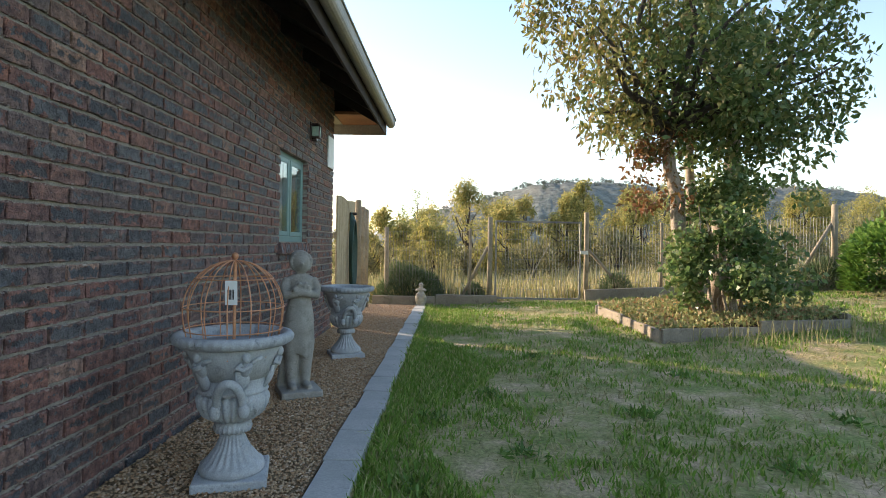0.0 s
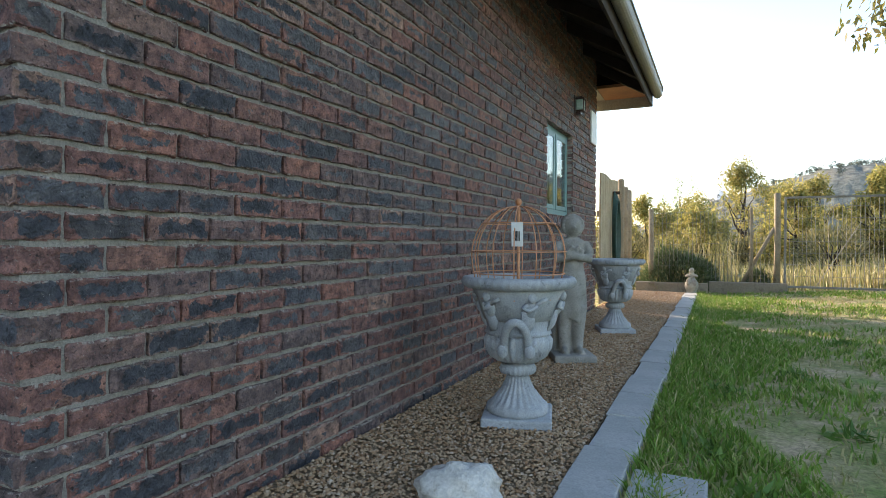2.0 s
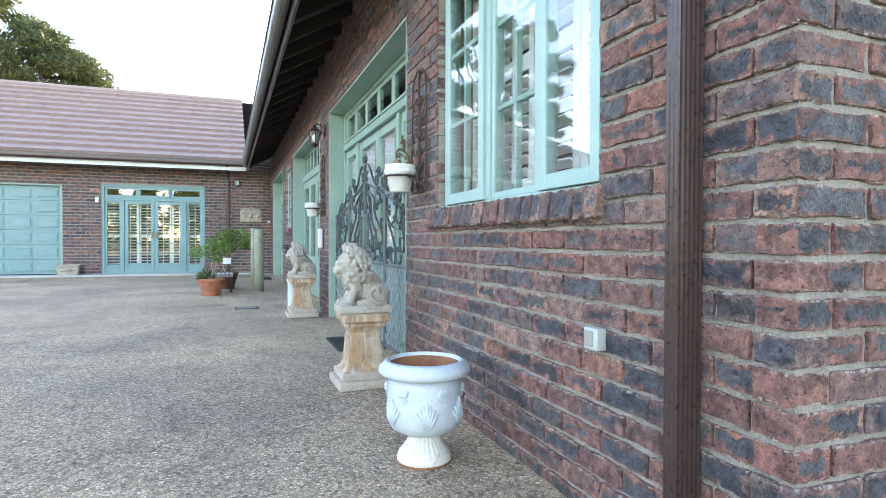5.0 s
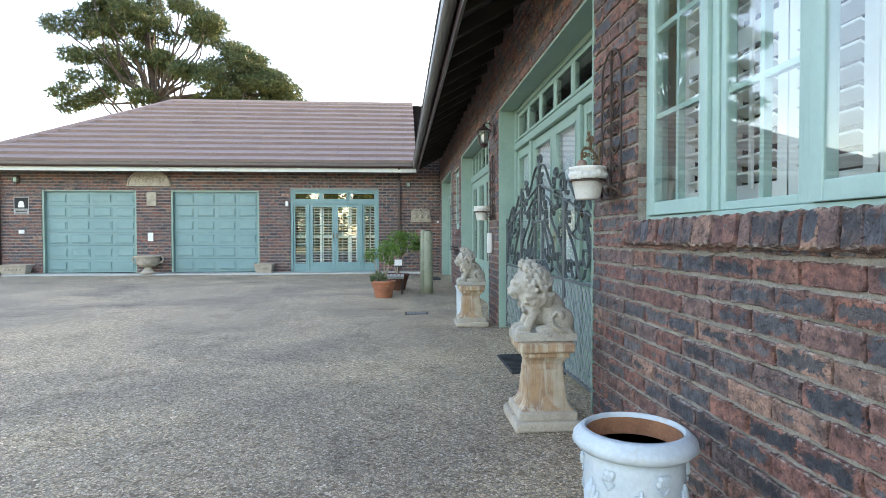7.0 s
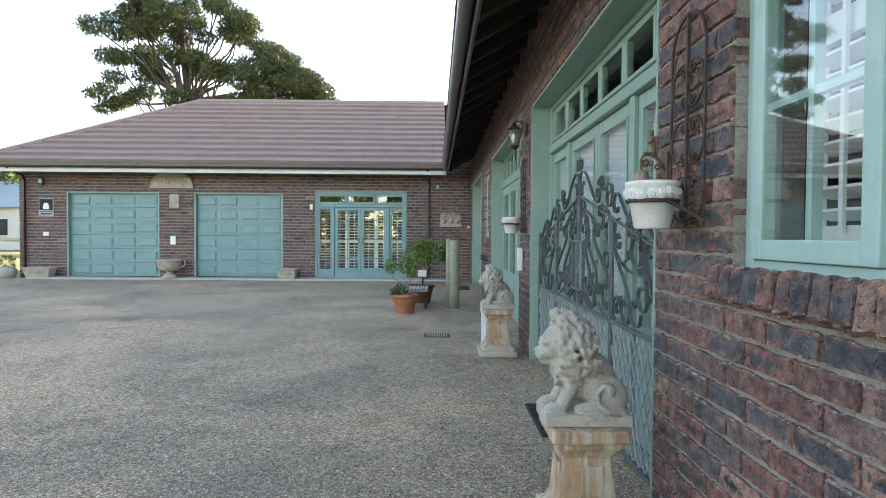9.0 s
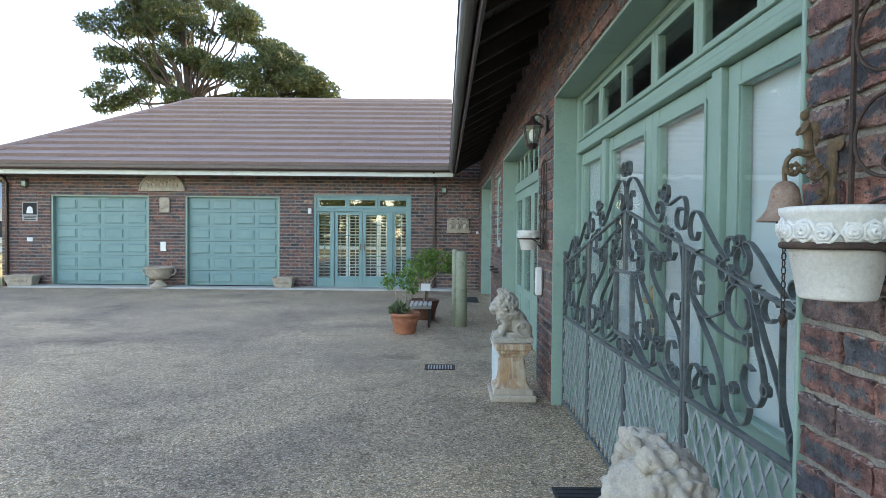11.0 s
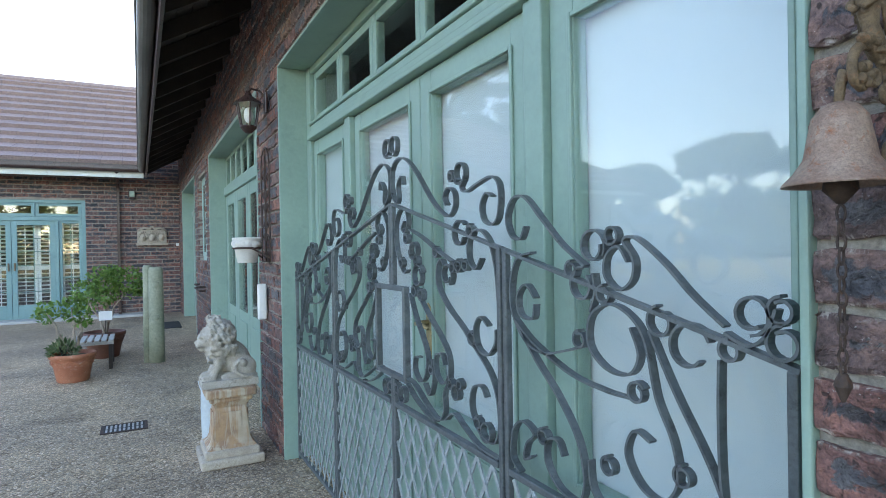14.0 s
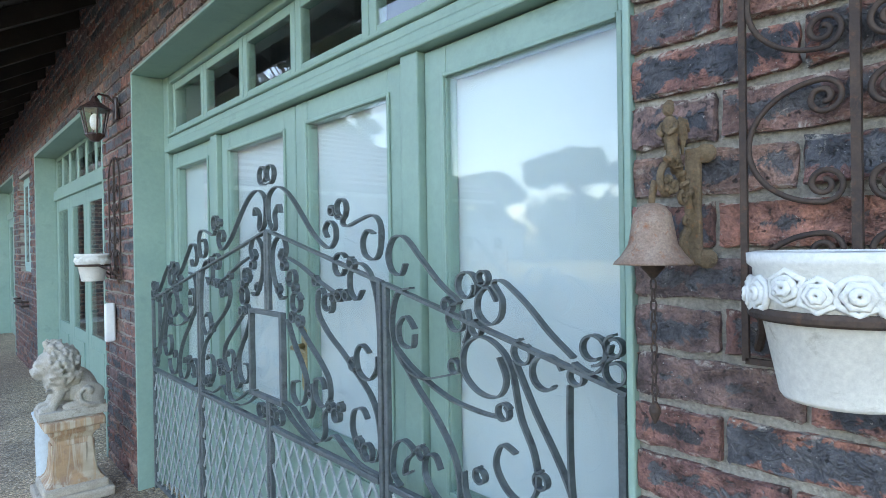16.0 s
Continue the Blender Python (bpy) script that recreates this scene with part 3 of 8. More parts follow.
bm = bmesh.new()
v = [bm.verts.new(q) for q in ((0.0, 6.95, 2.86), (0.6, 6.95, 2.86), (0.6, 7.55, 2.84), (0.0, 7.55, 2.84), (0.0, 6.95, 2.9), (0.6, 6.95, 2.9), (0.6, 7.55, 2.9), (0.0, 7.55, 2.9))]
for q in ((0, 3, 2, 1), (4, 5, 6, 7), (0, 1, 5, 4), (1, 2, 6, 5), (2, 3, 7, 6), (3, 0, 4, 7)):
    bm.faces.new([v[i] for i in q])
structure(part("soffit_return", bm, SOFFIT_WARM), "orange-brown varnished soffit at the far house corner", "soffit")
bm = boxes((-1.5, 0.63, 7.53, 7.56, 2.7, 2.92), (-1.5, 0.0, 6.95, 7.53, 2.84, 2.88))
structure(part("eave_north", bm, GUTTER_SIDE), "pale fascia across the back eave", "eave")

# ---- roofs: rows of flat concrete tiles on slopes ----
def tiled_slope(name, a, b, c, d, label, tile=0.36, row=0.43):
    """Eave corners a, b and ridge corners d (over a), c (over b); each tile a thin tilted slab."""
    a, b, c, d = map(Vector, (a, b, c, d))
    ob = new(name)
    structure(ob, label, "roof")
    rows = max(1, round(((a + b) / 2 - (c + d) / 2).length / row))
    up = ((c + d) / 2 - (a + b) / 2)
    nrm = (b - a).cross(up).normalized()
    if nrm.z < 0:
        nrm.negate()
    verts, faces, made = [], [], 0
    rng = random.Random(5)
    for r in range(rows):
        t0, t1 = r / rows, (r + 1.08) / rows
        l0, r0 = a.lerp(d, t0), b.lerp(c, t0)
        l1, r1 = a.lerp(d, min(t1, 1)), b.lerp(c, min(t1, 1))
        cnt = max(1, round((r0 - l0).length / tile))
        for k in range(cnt):
            s0, s1 = (k + 0.003) / cnt, (k + 0.997) / cnt
            j = rng.uniform(-0.002, 0.002)
            lo, hi = 0.098 + j, 0.012
            q = [l0.lerp(r0, s0) + nrm * lo, l0.lerp(r0, s1) + nrm * lo, l1.lerp(r1, s1) + nrm * hi, l1.lerp(r1, s0) + nrm * hi,
                 l0.lerp(r0, s0) + nrm * (lo - 0.08), l0.lerp(r0, s1) + nrm * (lo - 0.08)]
            if tile < 0.5 and made < 300:
                made += 1
                raw("roof_tile", [tuple(p) for p in q], [(0, 1, 2, 3), (4, 5, 1, 0)], TILE, ob)
                continue
            o = len(verts)
            verts += [tuple(p) for p in q]
            faces += [(o, o + 1, o + 2, o + 3), (o + 4, o + 5, o + 1, o)]
    tagged(raw("roof_tiles", verts, faces, TILE, ob), "brown-red flat concrete roof tiles in straight courses", kind="stuff")
    dv = [tuple(p) for p in (a, b, c, d)]
    if (d - c).length < 0.01:
        raw("roof_deck", dv[:3], [(0, 1, 2)], TIMBER_DARK, ob)
    else:
        raw("roof_deck", dv, [(0, 1, 2, 3)], TIMBER_DARK, ob)
    return ob


EZ, RZ = 2.93, 5.4
tiled_slope("roof_wing_east", (-15.03, -12.42, EZ), (-15.03, -0.66, EZ), (-19.3, -0.66, RZ), (-19.3, -8.5, RZ), "brown concrete-tiled roof slope of the garage wing")
tiled_slope("roof_wing_south", (-23.6, -12.42, EZ), (-15.03, -12.42, EZ), (-19.3, -8.5, RZ), (-19.31, -8.5, RZ), "hipped end of the garage wing roof", 0.66, 0.86)
tiled_slope("roof_wing_west", (-23.6, 7.56, EZ), (-23.6, -12.42, EZ), (-19.3, -8.5, RZ), (-19.3, 3.4, RZ), "rear roof slope of the garage wing", 0.66, 0.86)
tiled_slope("roof_main_south", (-15.03, -0.66, EZ), (0.66, -0.66, EZ), (-3.45, 3.45, RZ), (-19.3, 3.45, RZ), "brown concrete-tiled front roof slope of the house", 0.66, 0.86)
tiled_slope("roof_main_east", (0.66, -0.66, EZ), (0.66, 7.56, EZ), (-3.45, 3.46, RZ), (-3.45, 3.45, RZ), "hipped end of the house roof", 0.66, 0.86)
tiled_slope("roof_main_north", (0.66, 7.56, EZ), (-23.6, 7.56, EZ), (-19.3, 3.45, RZ), (-3.45, 3.45, RZ), "rear roof slope of the house", 0.66, 0.86)
bm = bmesh.new()
tube(bm, [(-19.3, -0.66, RZ + 0.03), (-19.3, -8.5, RZ + 0.03)], 0.09, 8)
tube(bm, [(-19.3, -8.5, RZ + 0.03), (-15.03, -12.42, EZ + 0.05)], 0.09, 8)
for a, b in (((0.66, -0.66, EZ + 0.05), (-3.45, 3.45, RZ + 0.03)), ((0.66, 7.56, EZ + 0.05), (-3.45, 3.45, RZ + 0.03)), ((-3.45, 3.45, RZ + 0.03), (-19.3, 3.45, RZ + 0.03))):
    tube(bm, [a, b], 0.09, 8)
structure(part("ridge_caps", bm, TILE), "half-round concrete caps along the ridges and hips", "roof")

# ---- windows and doors ----
def glazed(ob, which, u0, u1, z0, z1, d, stile, paint, rows=1, cols=1, glass=GLASS, bar=0.022, name="sash", rail=None, thick=0.045):
    """A sash or leaf with its panes: stiles, rails, bars and glass."""
    rail = rail or stile
    sash = part(name, boxes(*[on_wall(which, *q) for q in (
        (u0, u0 + stile, d, d + thick, z0, z1), (u1 - stile, u1, d, d + thick, z0, z1),
        (u0 + stile, u1 - stile, d + 0.001, d + thick - 0.001, z0, z0 + rail), (u0 + stile, u1 - stile, d + 0.001, d + thick - 0.001, z1 - stile, z1))], bevel=0.004), paint, ob)
    a, b, lo, hi = u0 + stile, u1 - stile, z0 + rail, z1 - stile
    if rows * cols > 1:
        q = [(a + (b - a) * k / cols - bar / 2, a + (b - a) * k / cols + bar / 2, d + 0.013, d + thick - 0.004, lo, hi) for k in range(1, cols)]
        q += [(a, b, d + 0.014, d + thick - 0.005, lo + (hi - lo) * k / rows - bar / 2, lo + (hi - lo) * k / rows + bar / 2) for k in range(1, rows)]
        part("glazing_bars", boxes(*[on_wall(which, *r) for r in q]), paint, sash)
    pane = part("pane", boxes(on_wall(which, a - 0.005, b + 0.005, d + 0.006, d + 0.01, lo - 0.005, hi + 0.005)), glass, sash, "clear window glass")
    pane.visible_shadow = False
    return sash


def louvres(ob, which, u0, u1, z0, z1, d, pitch=0.062, tilt=0.5, mid=True):
    """White plantation shutter: frame and tilted slats."""
    sh = part("shutter", boxes(*[on_wall(which, *q) for q in ((u0, u0 + 0.05, d, d + 0.03, z0, z1), (u1 - 0.05, u1, d, d + 0.03, z0, z1), (u0, u1, d + 0.001, d + 0.029, z0, z0 + 0.08), (u0, u1, d + 0.001, d + 0.029, z1 - 0.08, z1),
               (u0, u1, d + 0.001, d + 0.029, (z0 + z1) / 2 - 0.04, (z0 + z1) / 2 + 0.04), ((u0 + u1) / 2 - 0.008, (u0 + u1) / 2 + 0.008, d - 0.02, d - 0.008, z0 + 0.06, z1 - 0.06))]), SHUTTER, ob, "white louvred shutter")
    z = z0 + 0.11
    bm = bmesh.new()
    while z < z1 - 0.1:
        if abs(z - (z0 + z1) / 2) > 0.06:
            x0, x1, y0, y1, _, _ = on_wall(which, u0 + 0.05, u1 - 0.05, d - 0.012, d + 0.04, 0, 1)
            hz = 0.026 * tilt
            if which == "front":
                c = ((x0, y0, z + hz), (x1, y0, z + hz), (x1, y1, z - hz), (x0, y1, z - hz))
            else:
                c = ((x1, y0, z + hz), (x1, y1, z + hz), (x0, y1, z - hz), (x0, y0, z - hz))
            lo = [bm.verts.new(Vector(q) - Vector((0, 0, 0.004))) for q in c]
            hi = [bm.verts.new(Vector(q) + Vector((0, 0, 0.004))) for q in c]
            bm.faces.new(lo[::-1])
            bm.faces.new(hi)
            for k in range(4):
                bm.faces.new((lo[k], lo[(k + 1) % 4], hi[(k + 1) % 4], hi[k]))
        z += pitch
    part("louvre_slats", bm, SHUTTER, sh)
    return sh


def lining(ob, which, hole, paint, depth=0.2, foot=0.0, proud=0.006, wide=0.035):
    """Boards round an opening's reveal."""
    u0, u1, _, z1 = hole
    return part("door_frame", boxes(*[on_wall(which, *q) for q in ((u0, u0 + wide, -proud, depth, foot, z1), (u1 - wide, u1, -proud, depth, foot, z1), (u0 + wide, u1 - wide, -proud, depth, z1 - wide, z1))], bevel=0.004), paint, ob)


# window_1: front casement window with plantation shutters behind
w1 = structure(new("window_1"), "pale green wooden casement window reflecting the sky, white shutters inside", "window")
part("window_frame", boxes(*[on_wall("front", *q) for q in ((0.69, 0.74, 0.05, 0.13, 1.06, 2.4), (2.19, 2.24, 0.05, 0.13, 1.06, 2.4), (0.74, 2.19, 0.051, 0.129, 1.06, 1.1), (0.74, 2.19, 0.051, 0.129, 2.35, 2.4),
     (1.15, 1.195, 0.052, 0.128, 1.1, 2.35), (1.64, 1.682, 0.052, 0.128, 1.1, 2.35))], bevel=0.004), WINGREEN, w1)
glazed(w1, "front", 0.742, 1.148, 1.102, 2.348, 0.035, 0.055, WINGREEN, 1, 1, rail=0.058)
glazed(w1, "front", 1.197, 1.638, 1.102, 2.348, 0.062, 0.03, WINGREEN, 3, 2)
glazed(w1, "front", 1.684, 2.188, 1.102, 2.348, 0.035, 0.055, WINGREEN, 3, 2, rail=0.058)
for a, b in ((0.74, 1.1), (1.1, 1.47), (1.47, 1.83), (1.83, 2.19)):
    louvres(w1, "front", a + 0.004, b - 0.004, 1.12, 2.38, 0.2)
# near-black sheet added behind the glass as the room's shade
part("dark_interior", boxes(on_wall("front", 0.5, 2.4, 0.7, 0.74, 0.9, 2.6)), ROOM_SHADE, w1)

# door_1: four-panel front entrance with a row of top lights
H1 = FRONT_OPEN[1]
d1 = structure(new("door_1"), "sage-green glazed entrance doors and side lights with white blinds inside", "door")
lining(d1, "front", H1, GREEN, wide=0.014)
part("door_posts", boxes(*[on_wall("front", *q) for q in ((2.844, 2.872, 0.165, 0.27, 0.0, 2.376), (3.592, 3.672, 0.16, 0.27, 0.0, 1.93), (5.12, 5.205, 0.16, 0.27, 0.0, 1.93), (5.862, 5.946, 0.165, 0.27, 0.0, 2.376))], bevel=0.005), GREEN, d1)
part("transom_bar", boxes(*[on_wall("front", *q) for q in ((2.872, 5.862, 0.142, 0.28, 1.93, 1.952), (2.872, 5.862, 0.156, 0.28, 1.952, 1.985), (2.872, 5.862, 0.165, 0.275, 1.985, 2.02), (2.872, 5.862, 0.152, 0.275, 2.02, 2.035), (2.872, 5.862, 0.17, 0.27, 2.335, 2.376), (2.872, 5.862, 0.17, 0.3, 0.0, 0.06))], bevel=0.006), GREEN, d1)
for a, b in ((2.876, 3.588), (3.676, 4.363), (4.37, 5.116), (5.209, 5.858)):
    leaf = glazed(d1, "front", a, b, 0.065, 1.925, 0.185, 0.09, GREEN, 1, 1, GLASS_FRONT, name="door_leaf", rail=0.63)
    part("kick_panel", boxes(on_wall("front", a + 0.12, b - 0.12, 0.178, 0.186, 0.14, 0.6), bevel=0.003), GREEN, leaf)
    # stepped glazing bead round the pane
    g0_, g1_, h0_, h1_ = a + 0.09, b - 0.09, 0.695, 1.835
    part("glazing_bead", boxes(*[on_wall("front", *q) for q in ((g0_ - 0.014, g0_ - 0.001, 0.176, 0.1846, h0_ - 0.014, h1_ + 0.014), (g1_ + 0.001, g1_ + 0.014, 0.176, 0.1846, h0_ - 0.014, h1_ + 0.014), (g0_ - 0.001, g1_ + 0.001, 0.1765, 0.1846, h1_ + 0.001, h1_ + 0.0135), (g0_ - 0.001, g1_ + 0.001, 0.1765, 0.1846, h0_ - 0.0135, h0_ - 0.001))], bevel=0.003), GREEN, leaf)
    part("blind", boxes(on_wall("front", a + 0.05, b - 0.05, 0.233, 0.243, 0.6, 1.9)), BLIND, leaf, "smooth white blind behind the glass")
bm = boxes(on_wall("front", 4.298, 4.336, 0.178, 0.186, 0.84, 1.06), bevel=0.004)
for z in (0.845, 1.055):
    ellipsoid(bm, (-4.317, 0.18, z), (0.014, 0.006, 0.018), seg=10, rings=8)
plate_ = part("handle_plate", bm, BRASS, d1, "ornate brass handle plate")
part("lever", tube(bmesh.new(), [(-4.317, 0.18, 1.0), (-4.317, 0.135, 1.0), (-4.312, 0.128, 1.0), (-4.26, 0.128, 0.998), (-4.225, 0.132, 0.99)], [0.011, 0.009, 0.009, 0.009, 0.006], 10), BRASS, plate_, "brass lever handle", smooth=True)
part("keyhole", boxes(on_wall("front", 4.313, 4.321, 0.1765, 0.179, 0.895, 0.925)), BLACK, plate_)
lights = [2.874 + k * (5.86 - 2.874) / 6 for k in range(7)]
for a, b in zip(lights, lights[1:]):
    glazed(d1, "front", a + 0.002, b - 0.002, 2.037, 2.333, 0.19, 0.04, GREEN, name="top_light")
part("dark_interior", boxes(on_wall("front", 2.7, 6.1, 1.3, 1.34, 0.0, 2.6)), ROOM_SHADE, d1)

# door_2 and door_3: further glazed door sets
for nm, hole, label in (("door_2", FRONT_OPEN[2], "sage-green French doors with side lights and top lights"), ("door_3", FRONT_OPEN[4], "sage-green glazed doors at the far end of the front wall")):
    u0, u1, _, z1 = hole
    d2 = structure(new(nm), label, "door")
    lining(d2, "front", hole, GREEN)
    part("transom_bar", boxes(on_wall("front", u0 + 0.035, u1 - 0.035, 0.16, 0.27, 1.93, 2.03), bevel=0.006), GREEN, d2)
    n = 8
    for k in range(n):
        w = (u1 - u0 - 0.07) / n
        glazed(d2, "front", u0 + 0.036 + k * w, u0 + 0.034 + (k + 1) * w, 2.032, z1 - 0.037, 0.19, 0.035, GREEN, name="top_light")
    n = 4
    for k in range(n):
        w = (u1 - u0 - 0.07) / n
        a, b = u0 + 0.038 + k * w, u0 + 0.032 + (k + 1) * w
        leaf = glazed(d2, "front", a, b, 0.02, 1.928, 0.185, 0.12, GREEN, 1, 1, name="door_leaf", rail=0.62)
        part("kick_panel", boxes(on_wall("front", a + 0.15, b - 0.15, 0.176, 0.187, 0.14, 0.54), bevel=0.004), GREEN, leaf)
    part("dark_interior", boxes(on_wall("front", u0 - 0.1, u1 + 0.1, 1.3, 1.34, 0.0, 2.6)), ROOM_SHADE, d2)

# window_2: narrow casement between the door sets
w2 = structure(new("window_2"), "pale painted casement window in a brick reveal", "window")
part("window_frame", boxes(*[on_wall("front", *q) for q in ((10.35, 10.4, 0.06, 0.13, 1.14, 2.3), (11.35, 11.4, 0.06, 0.13, 1.14, 2.3), (10.4, 11.35, 0.061, 0.129, 1.14, 1.2), (10.4, 11.35, 0.061, 0.129, 2.25, 2.3))], bevel=0.004), WINGREEN, w2)
glazed(w2, "front", 10.402, 10.873, 1.202, 2.248, 0.05, 0.055, WINGREEN)
glazed(w2, "front", 10.877, 11.348, 1.202, 2.248, 0.05, 0.055, WINGREEN)
part("curtain", boxes(on_wall("front", 10.3, 11.45, 0.3, 0.31, 1.1, 2.35)), SHUTTER, w2)

# window_3: side window
w3 = structure(new("window_3"), "aqua-painted side window with a pale curtain inside", "window")
part("window_frame", boxes(*[on_wall("side", *q) for q in ((4.53, 4.58, 0.06, 0.13, 1.14, 2.02), (5.53, 5.58, 0.06, 0.13, 1.14, 2.02), (4.58, 5.53, 0.061, 0.129, 1.14, 1.195), (4.58, 5.53, 0.061, 0.129, 1.97, 2.02), (5.03, 5.07, 0.062, 0.128, 1.195, 1.97))], bevel=0.004), AQUA, w3)
glazed(w3, "side", 4.582, 5.028, 1.197, 1.968, 0.055, 0.045, AQUA)
glazed(w3, "side", 5.072, 5.528, 1.197, 1.968, 0.055, 0.045, AQUA)
part("curtain", boxes(on_wall("side", 4.4, 5.7, 0.3, 0.31, 1.1, 2.1)), SHUTTER, w3)

# garage doors
for nm, hole in (("door_4", WING_OPEN[1]), ("door_5", WING_OPEN[2])):
    u0, u1, _, z1 = hole
    g = structure(new(nm), "closed aqua sectional garage door with raised panels", "garage door")
    part("door_frame", boxes(*[on_wall("wing", *q) for q in ((u0, u0 + 0.05, 0.02, 0.22, 0.0, z1), (u1 - 0.05, u1, 0.02, 0.22, 0.0, z1), (u0 + 0.05, u1 - 0.05, 0.02, 0.22, z1 - 0.05, z1))], bevel=0.004), GREEN, g)
    rows, cols = 6, 4
    hgt = (z1 - 0.05 - 0.05) / rows
    for r in range(rows):
        zz = 0.05 + r * hgt
        sec = part("door_section", boxes(on_wall("wing", u0 + 0.05, u1 - 0.05, 0.13, 0.16, zz + 0.003, zz + hgt - 0.003), bevel=0.003), AQUA, g)
        for c in range(cols):
            w = (u1 - u0 - 0.1) / cols
            a = u0 + 0.05 + c * w
            part("raised_panel", boxes(on_wall("wing", a + 0.05, a + w - 0.05, 0.117, 0.131, zz + 0.06, zz + hgt - 0.06), on_wall("wing", a + 0.08, a + w - 0.08, 0.098, 0.12, zz + 0.09, zz + hgt - 0.09), bevel=0.007), AQUA, sec)

# door_6: French doors of the wing with side lights
u0, u1, _, z1 = WING_OPEN[0]
d6 = structure(new("door_6"), "aqua French doors with small panes and white shutters inside", "door")
part("door_frame", boxes(*[on_wall("wing", *q) for q in ((u0, u0 + 0.07, 0.03, 0.16, 0.0, z1), (u1 - 0.07, u1, 0.03, 0.16, 0.0, z1), (u0 + 0.07, u1 - 0.07, 0.031, 0.159, z1 - 0.06, z1), (u0 + 0.07, u1 - 0.07, 0.025, 0.159, 1.9, 1.98),
     (u0 + 0.45, u0 + 0.51, 0.032, 0.158, 0.0, 1.9), (u1 - 0.51, u1 - 0.45, 0.032, 0.158, 0.0, 1.9))], bevel=0.004), AQUA, d6)
for a, b in ((u0 + 0.07, u0 + 0.45), (u1 - 0.45, u1 - 0.07)):
    glazed(d6, "wing", a + 0.003, b - 0.003, 0.02, 1.898, 0.06, 0.05, AQUA, 6, 2, rail=0.25, bar=0.016, name="side_light")
mid = (u0 + u1) / 2
for a, b in ((u0 + 0.51, mid), (mid, u1 - 0.51)):
    leaf = glazed(d6, "wing", a + 0.003, b - 0.003, 0.02, 1.898, 0.06, 0.085, AQUA, 6, 2, rail=0.28, bar=0.016, name="door_leaf")
    h = part("door_handle", boxes(on_wall("wing", mid - 0.06 if a < mid else mid + 0.035, mid - 0.035 if a < mid else mid + 0.06, 0.02, 0.06, 0.95, 1.1), bevel=0.006), BRONZE, leaf, "brass door handle")
for k in range(3):
    w = (u1 - u0 - 0.14) / 3
    glazed(d6, "wing", u0 + 0.07 + k * w + 0.003, u0 + 0.07 + (k + 1) * w - 0.003, 1.983, z1 - 0.062, 0.03 if k == 1 else 0.06, 0.055, AQUA, name="top_light")
for k in range(6):
    w = (u1 - u0 - 0.1) / 6
    louvres(d6, "wing", u0 + 0.05 + k * w + 0.003, u0 + 0.05 + (k + 1) * w - 0.003, 0.1, 1.9, 0.22, 0.075, 0.35)
part("dark_interior", boxes(on_wall("wing", u0 - 0.1, u1 + 0.1, 0.9, 0.94, 0.0, 2.6)), ROOM_SHADE, d6)

# ---- wrought-iron entrance gates ----
def curl(cx, cz, r, a0, a1, shrink=0.55, n=14):
    """A scroll end: from angle a0 to a1 in degrees, tightening on the way."""
    out = []
    for k in range(n):
        t = k / (n - 1)
        a, q = radians(a0 + (a1 - a0) * t), r * (1 - shrink * t)
        out.append((cx + q * math.cos(a), cz + q * math.sin(a)))
    return out


def spline(pts, steps=6):
    """Catmull-Rom through the points."""
    p = [pts[0]] + list(pts) + [pts[-1]]
    out = []
    for i in range(1, len(p) - 2):
        for s in range(steps):
            t = s / steps
            c = []
            for k in (0, 1):
                a, b, d, e = (p[i + j][k] for j in (-1, 0, 1, 2))
                c.append(0.5 * (2 * b + (d - a) * t + (2 * a - 5 * b + 4 * d - e) * t * t + (3 * b - a - 3 * d + e) * t ** 3))
            out.append(tuple(c))
    out.append(pts[-1])
    return out


def ring(cx, cz, r, start=90, turn=400):
    return curl(cx, cz, r, start, start + turn, 0.35, 18)


